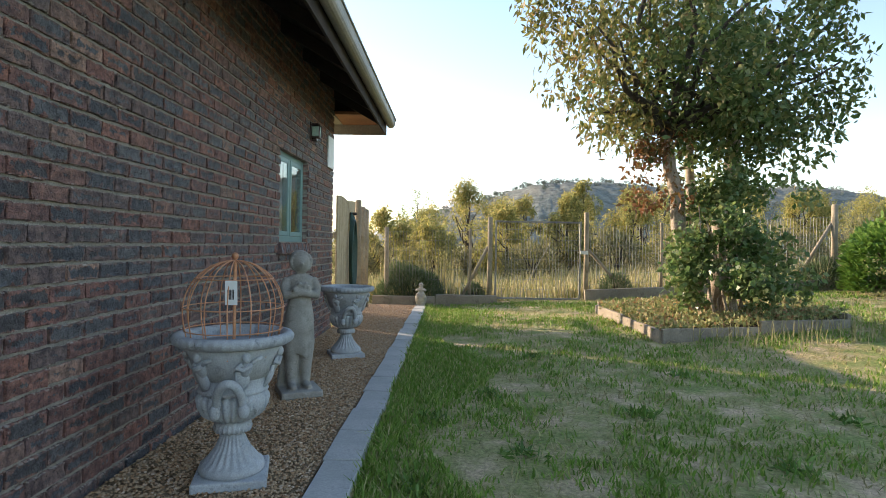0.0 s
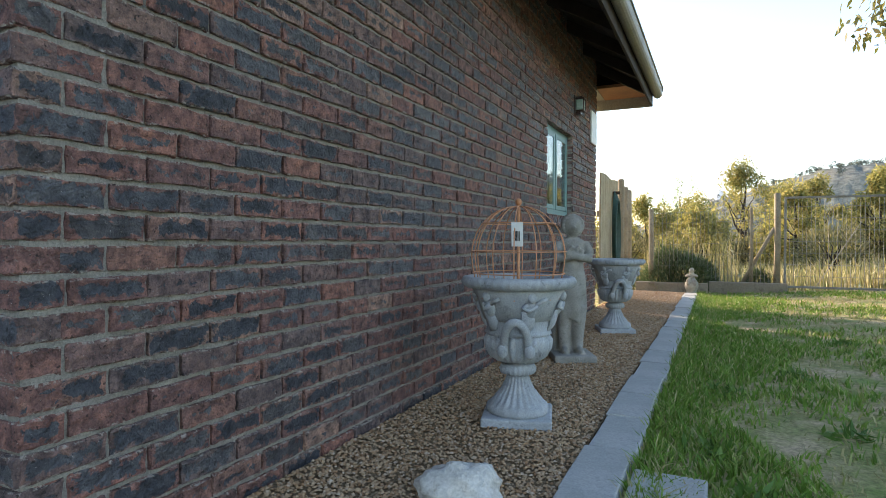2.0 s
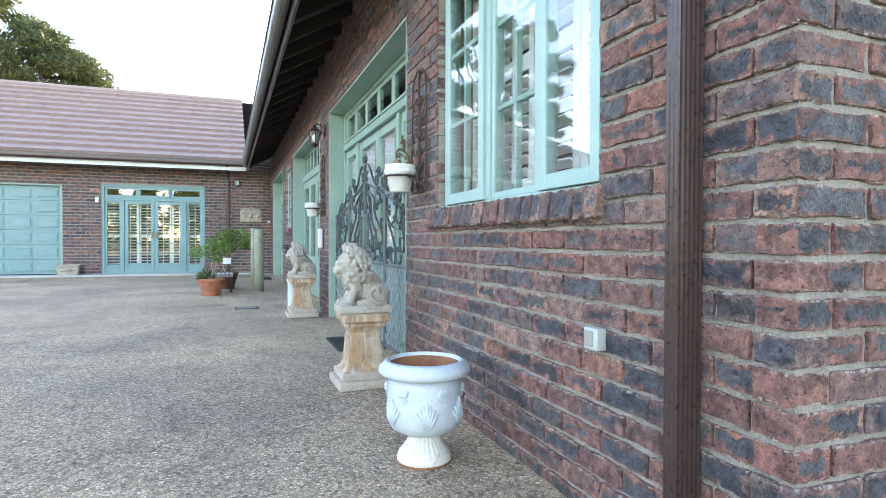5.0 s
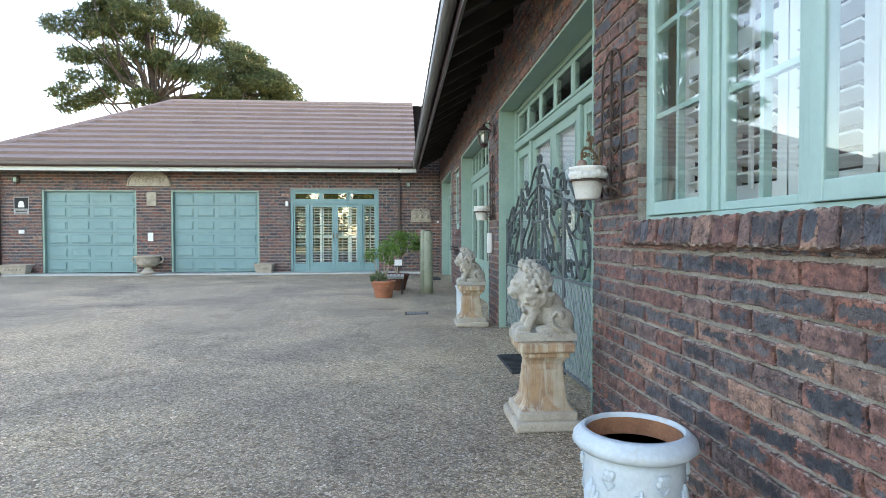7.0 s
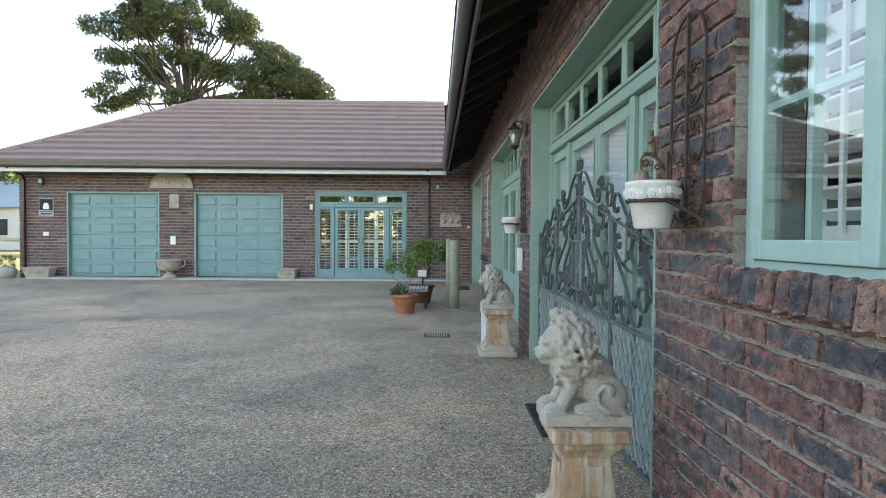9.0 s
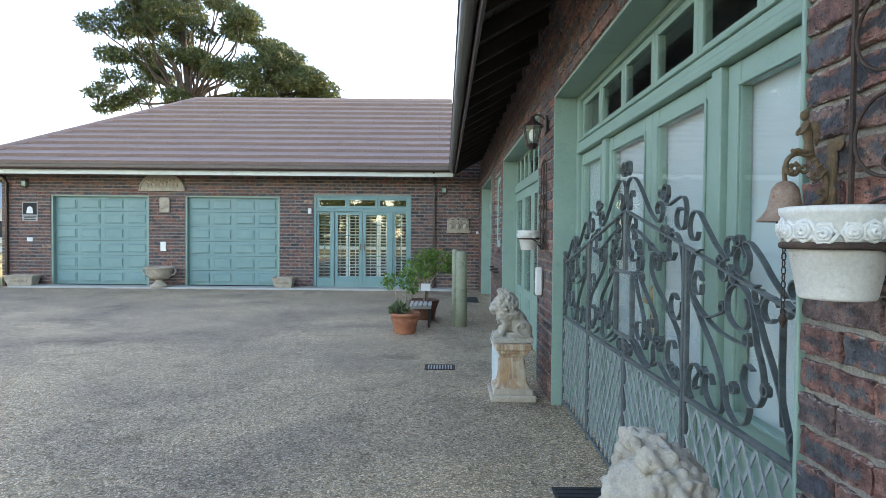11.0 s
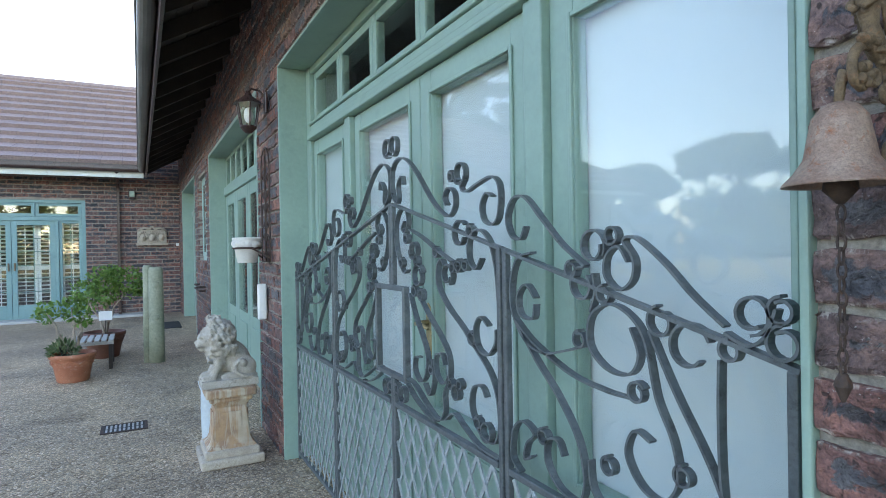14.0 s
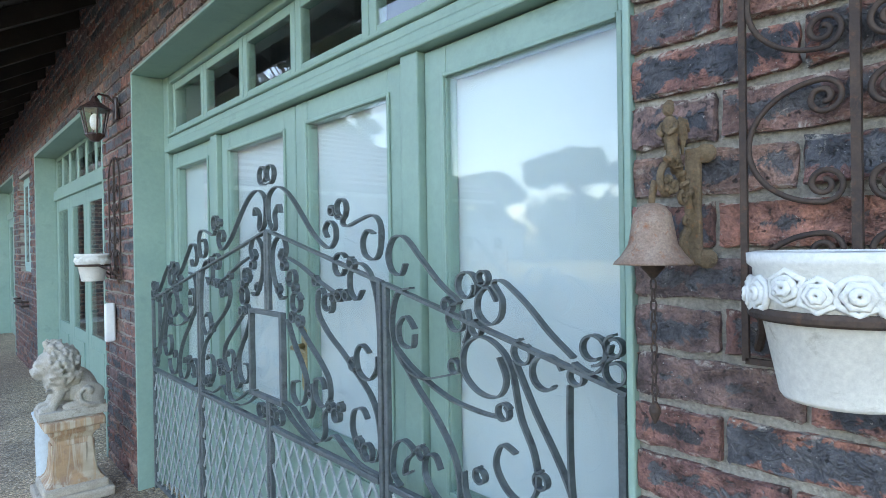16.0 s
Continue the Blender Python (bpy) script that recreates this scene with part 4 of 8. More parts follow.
INNER = [
    spline([(0.112, 1.50), (0.10, 1.53), (0.065, 1.50), (0.07, 1.455), (0.05, 1.44), (0.015, 1.48), (0.015, 1.56), (0.07, 1.595), (0.14, 1.583), (0.22, 1.53), (0.33, 1.43), (0.40, 1.385), (0.45, 1.37), (0.485, 1.40), (0.48, 1.44), (0.445, 1.455), (0.42, 1.43), (0.435, 1.405)]),
    ring(0.03, 1.65, 0.038, 250), ring(0.518, 1.492, 0.036, 200), ring(0.468, 1.487, 0.017),
    spline([(0.545, 1.47), (0.525, 1.45), (0.55, 1.435), (0.62, 1.452), (0.69, 1.462), (0.725, 1.43), (0.72, 1.36), (0.69, 1.335), (0.645, 1.35), (0.635, 1.39), (0.66, 1.42), (0.69, 1.41)]),
    spline([(0.12, 1.37), (0.1, 1.345), (0.125, 1.33), (0.15, 1.365), (0.13, 1.41), (0.08, 1.41), (0.04, 1.36), (0.045, 1.28), (0.08, 1.22), (0.11, 1.19), (0.14, 1.2)]),
    ring(0.135, 1.31, 0.02), ring(0.19, 1.27, 0.034, 180), ring(0.215, 1.235, 0.018), ring(0.222, 1.182, 0.04, 20), ring(0.195, 1.13, 0.02), ring(0.245, 1.122, 0.022, 120), ring(0.09, 1.225, 0.018),
    spline([(0.16, 1.34), (0.26, 1.31), (0.38, 1.262), (0.50, 1.222)]),
    ring(0.36, 1.262, 0.018), ring(0.505, 1.222, 0.02), ring(0.47, 1.217, 0.017),
    spline([(0.152, 1.12), (0.20, 1.04), (0.25, 0.98), (0.285, 0.92), (0.27, 0.855), (0.225, 0.83), (0.185, 0.86), (0.19, 0.905), (0.225, 0.91)]),
    spline([(0.245, 1.10), (0.31, 1.05), (0.38, 1.0), (0.43, 0.95), (0.435, 0.89), (0.39, 0.855), (0.345, 0.88), (0.345, 0.935), (0.385, 0.945), (0.405, 0.915)]),
    spline([(0.32, 0.92), (0.33, 0.86), (0.30, 0.80), (0.26, 0.83)]),
    spline([(0.44, 0.87), (0.40, 0.83), (0.40, 0.77), (0.36, 0.735), (0.28, 0.76), (0.18, 0.81), (0.12, 0.82)]),
    ring(0.44, 0.865, 0.019), ring(0.475, 0.845, 0.026, 30), ring(0.5, 0.875, 0.016), ring(0.315, 0.885, 0.016),
    spline([(0.415, 1.215), (0.395, 1.24), (0.37, 1.22), (0.37, 1.16), (0.43, 1.10), (0.52, 1.045), (0.60, 0.99), (0.665, 0.94), (0.70, 0.88), (0.708, 0.80), (0.68, 0.755), (0.61, 0.765), (0.565, 0.82), (0.575, 0.88), (0.62, 0.895), (0.645, 0.87)]),
    ring(0.432, 1.195, 0.034, 300), ring(0.575, 1.02, 0.022, 60),
    spline([(0.66, 1.065), (0.62, 1.085), (0.59, 1.05), (0.605, 1.0), (0.655, 0.985), (0.695, 1.02), (0.70, 1.06)]),
    ring(0.51, 1.315, 0.042, 40, 300), ring(0.575, 1.322, 0.02),
    spline([(0.63, 1.245), (0.60, 1.215), (0.565, 1.24), (0.565, 1.295), (0.61, 1.325), (0.665, 1.30), (0.70, 1.23), (0.712, 1.14)]),
    ring(0.545, 1.225, 0.017),
    spline([(0.41, 0.75), (0.46, 0.78), (0.52, 0.755), (0.60, 0.725), (0.705, 0.72)]),
    ring(0.64, 0.775, 0.03, 200), ring(0.60, 0.79, 0.018), ring(0.075, 0.755, 0.034, 160), ring(0.03, 0.765, 0.02),
    spline([(0.12, 0.80), (0.18, 0.765), (0.28, 0.73), (0.34, 0.725)]),
]
OUTER = [
    spline([(0.835, 1.325), (0.815, 1.295), (0.775, 1.305), (0.758, 1.35), (0.785, 1.395), (0.835, 1.395), (0.90, 1.34), (0.97, 1.28), (1.045, 1.235)]),
    ring(1.068, 1.275, 0.038, 330), ring(1.122, 1.297, 0.02, 200),
    spline([(1.165, 1.245), (1.14, 1.275), (1.108, 1.255), (1.105, 1.215), (1.14, 1.19), (1.175, 1.21), (1.18, 1.25), (1.155, 1.285), (1.185, 1.29), (1.25, 1.245), (1.31, 1.19), (1.37, 1.145)]),
    ring(1.002, 1.225, 0.02), ring(1.035, 1.195, 0.038, 80, 330), ring(1.1, 1.178, 0.02),
    spline([(1.07, 1.22), (1.075, 1.18), (1.06, 1.14)]),
    spline([(1.17, 1.12), (1.19, 1.07), (1.165, 1.03), (1.105, 1.03), (1.055, 1.07), (1.06, 1.13), (1.11, 1.16), (1.165, 1.145), (1.205, 1.10), (1.23, 1.0), (1.265, 0.93), (1.275, 0.86), (1.24, 0.815), (1.19, 0.825), (1.155, 0.875), (1.175, 0.925), (1.215, 0.915)]),
    ring(1.025, 1.078, 0.02), ring(1.182, 0.998, 0.022, 30), ring(1.285, 0.875, 0.02), ring(1.105, 0.835, 0.02),
    spline([(0.87, 1.155), (0.835, 1.185), (0.80, 1.155), (0.81, 1.11), (0.86, 1.105), (0.87, 1.14)]),
    spline([(0.86, 1.262), (0.80, 1.245), (0.772, 1.18), (0.78, 1.11), (0.83, 1.05), (0.90, 1.03), (0.97, 1.045), (1.02, 1.06)]),
    spline([(0.79, 1.095), (0.86, 1.05), (0.99, 1.0), (1.10, 0.985), (1.165, 0.985)]),
    spline([(0.80, 1.085), (0.87, 1.01), (0.95, 0.94), (1.015, 0.86), (1.035, 0.78), (1.015, 0.73), (0.95, 0.735), (0.905, 0.78), (0.91, 0.83), (0.945, 0.84), (0.965, 0.81)]),
    spline([(0.85, 0.775), (0.82, 0.76), (0.83, 0.80), (0.86, 0.83), (0.815, 0.85), (0.775, 0.82), (0.765, 0.75), (0.80, 0.72)]),
    ring(0.895, 0.835, 0.02), ring(1.24, 1.138, 0.03, 100, 330),
    spline([(1.215, 1.12), (1.27, 1.02), (1.34, 0.91), (1.39, 0.80), (1.42, 0.725)]),
    spline([(1.36, 1.09), (1.358, 1.0), (1.36, 0.9), (1.37, 0.8)]),
    ring(1.3, 1.1, 0.045, 20, 300), ring(1.378, 1.108, 0.02),
    spline([(1.37, 1.135), (1.41, 1.12), (1.44, 1.14), (1.455, 1.18)]), ring(1.415, 1.168, 0.032, 270), ring(1.463, 1.178, 0.022), ring(1.466, 1.13, 0.028),
    spline([(1.42, 0.80), (1.40, 0.76), (1.43, 0.735), (1.47, 0.76), (1.475, 0.80), (1.44, 0.83)]),
    spline([(1.05, 0.83), (1.06, 0.77), (1.12, 0.73), (1.18, 0.75), (1.20, 0.80)]),
]
GATE_X, GATE_Y, BAR_SLOPE = -4.37, 0.065, (1.44 - 1.095) / 1.487


def iron_panel(name, u0, u1, strokes, sign, label, plate=False):
    ob = thing(name, pose(GATE_X, GATE_Y, 0), label, "gate", "wrought-iron entrance gates")
    sx = lambda a, b: (min(sign * a, sign * b), max(sign * a, sign * b))
    for u in (u0 + 0.008, u1 - 0.012):
        a, b = sx(u - 0.0085, u + 0.0085)
        top = 1.44 - BAR_SLOPE * u - 0.004
        if u < 0.1:
            part("upright", boxes((a, b, -0.009, 0.009, 1.142, top), bevel=0.003), IRON, ob)
            top = 0.798
        part("upright", boxes((a, b, -0.009, 0.009, 0.03, top), bevel=0.003), IRON, ob)
    a, b = sx(u0 + 0.02, u1 - 0.024)
    part("rail", boxes((a, b, -0.011, 0.011, 0.697, 0.715), bevel=0.003), IRON, ob)
    part("rail", boxes((a, b, -0.011, 0.011, 0.057, 0.078), bevel=0.003), IRON, ob)
    part("top_bar", strap(bmesh.new(), [(sign * u0, 1.44 - BAR_SLOPE * u0), (sign * u1, 1.44 - BAR_SLOPE * u1)], 0.02, 0.008), IRON, ob)
    for s in strokes:
        part("scroll", strap(bmesh.new(), [(sign * x, z) for x, z in s], 0.0185, 0.005), IRON, ob)
    # woven lattice of flat strips
    w0, w1, z0, z1 = u0 + 0.02, u1 - 0.024, 0.08, 0.69
    slope, gap = 1.72, 0.08
    for lean in (1, -1):
        c = w0 - (z1 - z0) / slope
        while c < w1 + (z1 - z0) / slope:
            # the line x = c + lean * (z - z0) / slope, clipped to the panel
            ends = []
            for z in (z0, z1):
                x = c + lean * (z - z0) / slope
                if w0 <= x <= w1:
                    ends.append((x, z))
            for x in (w0, w1):
                z = z0 + (x - c) * slope * lean
                if z0 < z < z1:
                    ends.append((x, z))
            if len(ends) >= 2 and math.dist(ends[0], ends[1]) > 0.03:
                bm = bmesh.new()
                (xa, za), (xb, zb) = ends[:2]
                k = math.hypot(xb - xa, zb - za)
                nx, nz = -(zb - za) / k * 0.006, (xb - xa) / k * 0.006
                y = 0.003 * lean
                v = [bm.verts.new((sign * x, y + d, z)) for d in (-0.0025, 0.0025) for x, z in ((xa + nx, za + nz), (xb + nx, zb + nz), (xb - nx, zb - nz), (xa - nx, za - nz))]
                for q in ((0, 1, 2, 3), (7, 6, 5, 4), (0, 4, 5, 1), (1, 5, 6, 2), (2, 6, 7, 3), (3, 7, 4, 0)):
                    bm.faces.new([v[i] for i in q])
                bmesh.ops.recalc_face_normals(bm, faces=bm.faces)
                part("lattice_strip", bm, LATTICE, ob)
            c += gap
    if plate:
        part("plate_frame", boxes((-0.165, -0.148, -0.012, 0.012, 0.8, 1.14), (0.1, 0.118, -0.012, 0.012, 0.8, 1.14), (-0.148, 0.1, -0.011, 0.011, 1.122, 1.14), (-0.148, 0.1, -0.011, 0.011, 0.8, 0.818), bevel=0.003), IRON, ob)
    return ob


iron_panel("iron_gate", 0.0, 0.728, INNER, 1, "grey wrought-iron gate leaf with scrolls and lattice", True)
iron_panel("iron_gate", 0.004, 0.728, INNER, -1, "grey wrought-iron gate leaf with scrolls and lattice")
iron_panel("iron_gate_side_panel", 0.736, 1.49, OUTER, 1, "fixed grey wrought-iron side panel with flowing scrolls")
iron_panel("iron_gate_side_panel", 0.736, 1.49, OUTER, -1, "fixed grey wrought-iron side panel with flowing scrolls")


# ---- statues: one carved mesh each ----
def carved(name, bm, material, m, label, category, voxel=0.007, group="", parent=None):
    me = bpy.data.meshes.new(name)
    bm.to_mesh(me)
    bm.free()
    me.materials.append(material)
    ob = new(name, me)
    ob.matrix_world = m
    mod = ob.modifiers.new("carve", "REMESH")
    mod.mode, mod.voxel_size, mod.use_smooth_shade = "VOXEL", voxel, True
    sm = ob.modifiers.new("soften", "SMOOTH")
    sm.factor, sm.iterations = 0.5, 1
    return tagged(ob, label, category, group)


def lion_shape():
    """A seated lion that faces -y, its slab at z = 0."""
    rng = random.Random(4)
    bm = boxes((-0.105, 0.105, -0.165, 0.165, 0.0, 0.045))
    ellipsoid(bm, (0, 0.04, 0.16), (0.082, 0.09, 0.125), (28, 0, 0))          # body
    ellipsoid(bm, (0, -0.035, 0.19), (0.078, 0.075, 0.115), (8, 0, 0))       # chest
    for s in (-1, 1):
        ellipsoid(bm, (s * 0.06, 0.085, 0.105), (0.05, 0.078, 0.075), (15, 0, 0))   # haunch
        ellipsoid(bm, (s * 0.07, 0.015, 0.062), (0.028, 0.07, 0.024))               # hind foot
        tube(bm, [(s * 0.055, -0.045, 0.2), (s * 0.056, -0.065, 0.13), (s * 0.055, -0.1, 0.06)], [0.036, 0.029, 0.026], 10)
        ellipsoid(bm, (s * 0.056, -0.122, 0.06), (0.03, 0.038, 0.022))
        for k in (-1, 0, 1):
            ellipsoid(bm, (s * 0.056 + k * 0.017, -0.148, 0.056), (0.011, 0.014, 0.013), seg=8, rings=6)
    ellipsoid(bm, (0, -0.1, 0.3), (0.066, 0.068, 0.076))                      # skull
    ellipsoid(bm, (0, -0.04, 0.3), (0.112, 0.095, 0.11))                     # bulk of the mane
    ellipsoid(bm, (0, -0.045, 0.225), (0.098, 0.092, 0.085))
    ellipsoid(bm, (0, -0.155, 0.262), (0.04, 0.036, 0.032))                  # muzzle
    ellipsoid(bm, (0, -0.148, 0.234), (0.029, 0.027, 0.018))                 # jaw
    ellipsoid(bm, (0, -0.186, 0.275), (0.016, 0.011, 0.011), seg=8, rings=6) # nose
    ellipsoid(bm, (0, -0.155, 0.3), (0.02, 0.024, 0.022))
    for s in (-1, 1):
        ellipsoid(bm, (s * 0.034, -0.155, 0.312), (0.022, 0.016, 0.012), (0, 0, s * 20), 8, 6)
        ellipsoid(bm, (s * 0.024, -0.175, 0.255), (0.017, 0.014, 0.016), seg=8, rings=6)
    for k in range(260):                                                      # curls of the mane
        a = rng.uniform(0, 2 * math.pi)
        t = rng.uniform(0, 1)
        y = -0.105 + 0.13 * t + 0.012 * rng.uniform(-1, 1)
        r = 0.094 + 0.036 * math.sin(math.pi * min(1, t * 0.8 + 0.2))
        x, z = r * math.cos(a) * 0.98, 0.31 + r * math.sin(a) * 0.95 - 0.05 * t
        if z < 0.2:
            z -= 0.035 * rng.random()
            y -= 0.02
        tilt = rng.uniform(-40, 40)
        ellipsoid(bm, (x * 1.04, y, z - 0.005), (0.014, 0.015, 0.03), (tilt, math.degrees(math.pi / 2 - a) * 0.5, 0), 8, 6)
    for k in range(30):
        ellipsoid(bm, (rng.uniform(-0.06, 0.06), -0.095 + rng.uniform(-0.015, 0.02), rng.uniform(0.17, 0.25)), (0.011, 0.014, 0.026), (rng.uniform(-20, 20), rng.uniform(-20, 20), 0), 8, 6)
    tail = [(0.05, 0.16, 0.055), (0.095, 0.13, 0.052), (0.112, 0.07, 0.06), (0.112, 0.03, 0.09), (0.11, 0.025, 0.13), (0.108, 0.05, 0.158), (0.106, 0.075, 0.15)]
    tube(bm, tail, [0.013, 0.013, 0.012, 0.012, 0.012, 0.014, 0.02], 8)
    ellipsoid(bm, (0.104, 0.078, 0.14), (0.018, 0.02, 0.024))
    return bm


def pedestal(x, y, label):
    ob = thing("pedestal", pose(x, y, 0), label, "pedestal", "lion pedestals")
    part("base", boxes((-0.18, 0.18, -0.18, 0.18, 0.0, 0.055), (-0.155, 0.155, -0.155, 0.155, 0.05, 0.1), bevel=0.012), TAN, ob)
    bm = bmesh.new()
    prof = [(0.14, 0.1), (0.118, 0.122), (0.108, 0.15), (0.09, 0.335), (0.098, 0.352), (0.112, 0.372)]
    rings = [[bm.verts.new((sx * w, sy * w, z)) for sx, sy in ((-1, -1), (1, -1), (1, 1), (-1, 1))] for w, z in prof]
    for a, b in zip(rings, rings[1:]):
        for k in range(4):
            bm.faces.new((a[k], a[(k + 1) % 4], b[(k + 1) % 4], b[k]))
    bmesh.ops.bevel(bm, geom=[e for e in bm.edges if abs(e.verts[0].co.z - e.verts[1].co.z) > 0.01], offset=0.008, segments=2, affect="EDGES")
    part("shaft", bm, TANSTAIN, ob, "rust-stained sandstone shaft")
    part("recessed_panel", boxes(*[q for s in (-1, 1) for q in ((-0.055, 0.055, s * 0.1 - 0.004, s * 0.1 + 0.004, 0.17, 0.31), (s * 0.1 - 0.004, s * 0.1 + 0.004, -0.055, 0.055, 0.17, 0.31))], bevel=0.003), TANSTAIN, ob)
    part("cap", boxes((-0.122, 0.122, -0.122, 0.122, 0.37, 0.405), (-0.145, 0.145, -0.145, 0.145, 0.402, 0.455), bevel=0.012), TANSTAIN, ob)
    return ob


for x, y in ((-2.705, -0.325), (-6.17, -0.29)):
    pedestal(x, y, "weathered sandstone pedestal with moulded cap, streaked with rust")
    carved("lion_statue", lion_shape(), LIONSTONE, pose(x, y, 0.457) @ Matrix.Scale(0.98, 4), "cream stone seated lion with curled mane on its pedestal", "statue", 0.0055, "stone lions")


def girl_shape():
    """A standing girl with folded arms and a bonnet; she faces +x and -y."""
    bm = boxes((-0.15, 0.15, -0.17, 0.17, 0.0, 0.055))
    for s in (-1, 1):
        tube(bm, [(s * 0.05, 0.0, 0.07), (s * 0.052, 0.01, 0.2), (s * 0.055, 0.0, 0.4)], [0.034, 0.045, 0.062], 12)
        ellipsoid(bm, (s * 0.055, -0.045, 0.075), (0.032, 0.07, 0.026))
    tube(bm, [(0.0, 0.09, 0.05), (0.0, 0.085, 0.2), (0, 0.06, 0.4)], [0.09, 0.075, 0.06], 10)
    rings = []
    for k, (r, z, y) in enumerate(((0.108, 0.3, 0.035), (0.12, 0.4, 0.03), (0.114, 0.5, 0.02), (0.105, 0.6, 0.01), (0.088, 0.68, 0.0), (0.082, 0.72, 0.0), (0.095, 0.8, 0.0), (0.085, 0.86, 0.0))):
        n = 36
        rings.append([bm.verts.new((r * (1 + 0.09 * math.cos(7 * a + z * 9) * (0.7 - min(z, 0.7))) * math.cos(a), y + r * 0.85 * (1 + 0.09 * math.cos(7 * a + z * 9) * (0.7 - min(z, 0.7))) * math.sin(a), z + (0.03 * math.sin(2 * a) if k == 0 else 0))) for a in (2 * math.pi * i / n for i in range(n))])
    for a, b in zip(rings, rings[1:]):
        for k in range(36):
            bm.faces.new((a[k], a[(k + 1) % 36], b[(k + 1) % 36], b[k]))
    bm.faces.new(rings[0][::-1])
    bm.faces.new(rings[-1])
    # folds of cloth that fall from the hip to a stump behind the legs
    for k in range(6):
        x = -0.1 + 0.026 * k
        tube(bm, [(x * 0.7, 0.045, 0.5), (x, 0.075 + 0.012 * math.sin(2.2 * k), 0.3), (x * 1.15, 0.095, 0.06)], [0.018, 0.026, 0.034], 8)
    ellipsoid(bm, (0, 0, 0.86), (0.1, 0.07, 0.045))
    for s in (-1, 1):
        tube(bm, [(s * 0.09, 0.0, 0.865), (s * 0.118, -0.02, 0.8), (s * 0.11, -0.06, 0.745), (s * 0.02, -0.105, 0.765), (-s * 0.05, -0.1, 0.775)], [0.036, 0.037, 0.033, 0.028, 0.025], 10)
    for k in range(10):
        ellipsoid(bm, (-0.06 + 0.012 * k, -0.11 + 0.006 * (k % 3), 0.79 + 0.014 * (k % 4)), (0.018, 0.018, 0.018), seg=8, rings=6)
    tube(bm, [(0, 0, 0.87), (0, 0, 0.93)], 0.035, 10)
    ellipsoid(bm, (0, -0.015, 0.985), (0.066, 0.075, 0.08))
    ellipsoid(bm, (0, 0.02, 1.005), (0.082, 0.08, 0.076))
    ellipsoid(bm, (0, -0.088, 0.975), (0.014, 0.014, 0.016), seg=8, rings=6)
    for k in range(16):
        a = 2 * math.pi * k / 16
        ellipsoid(bm, (0.074 * math.cos(a), -0.03, 0.99 + 0.07 * math.sin(a)), (0.016, 0.02, 0.016), seg=8, rings=6)
    return bm


carved("girl_statue", girl_shape(), STATUE, pose(0.47, 3.5, 0.0, 0, 0, 25), "grey cast-stone girl in a bonnet with folded arms, on the gravel", "statue", 0.009)


def cherub_shape():
    bm = bmesh.new()
    ellipsoid(bm, (0, 0, 0.13), (0.11, 0.11, 0.12))
    tube(bm, [(0, 0, 0.0), (0, 0, 0.05)], [0.085, 0.08], 14)
    ellipsoid(bm, (0, 0, 0.29), (0.055, 0.05, 0.075))
    ellipsoid(bm, (0.0, 0, 0.385), (0.045, 0.045, 0.05))
    for s in (-1, 1):
        tube(bm, [(s * 0.05, 0, 0.32), (s * 0.09, -0.04, 0.29), (s * 0.03, -0.08, 0.31)], 0.02, 8)
        tube(bm, [(s * 0.03, -0.02, 0.25), (s * 0.06, -0.1, 0.22), (s * 0.06, -0.1, 0.15)], 0.025, 8)
    return bm


carved("cherub_statue", cherub_shape(), LIONSTONE, pose(1.05, 9.85, 0.0), "small pale stone cherub seated on a ball", "statue", 0.01)


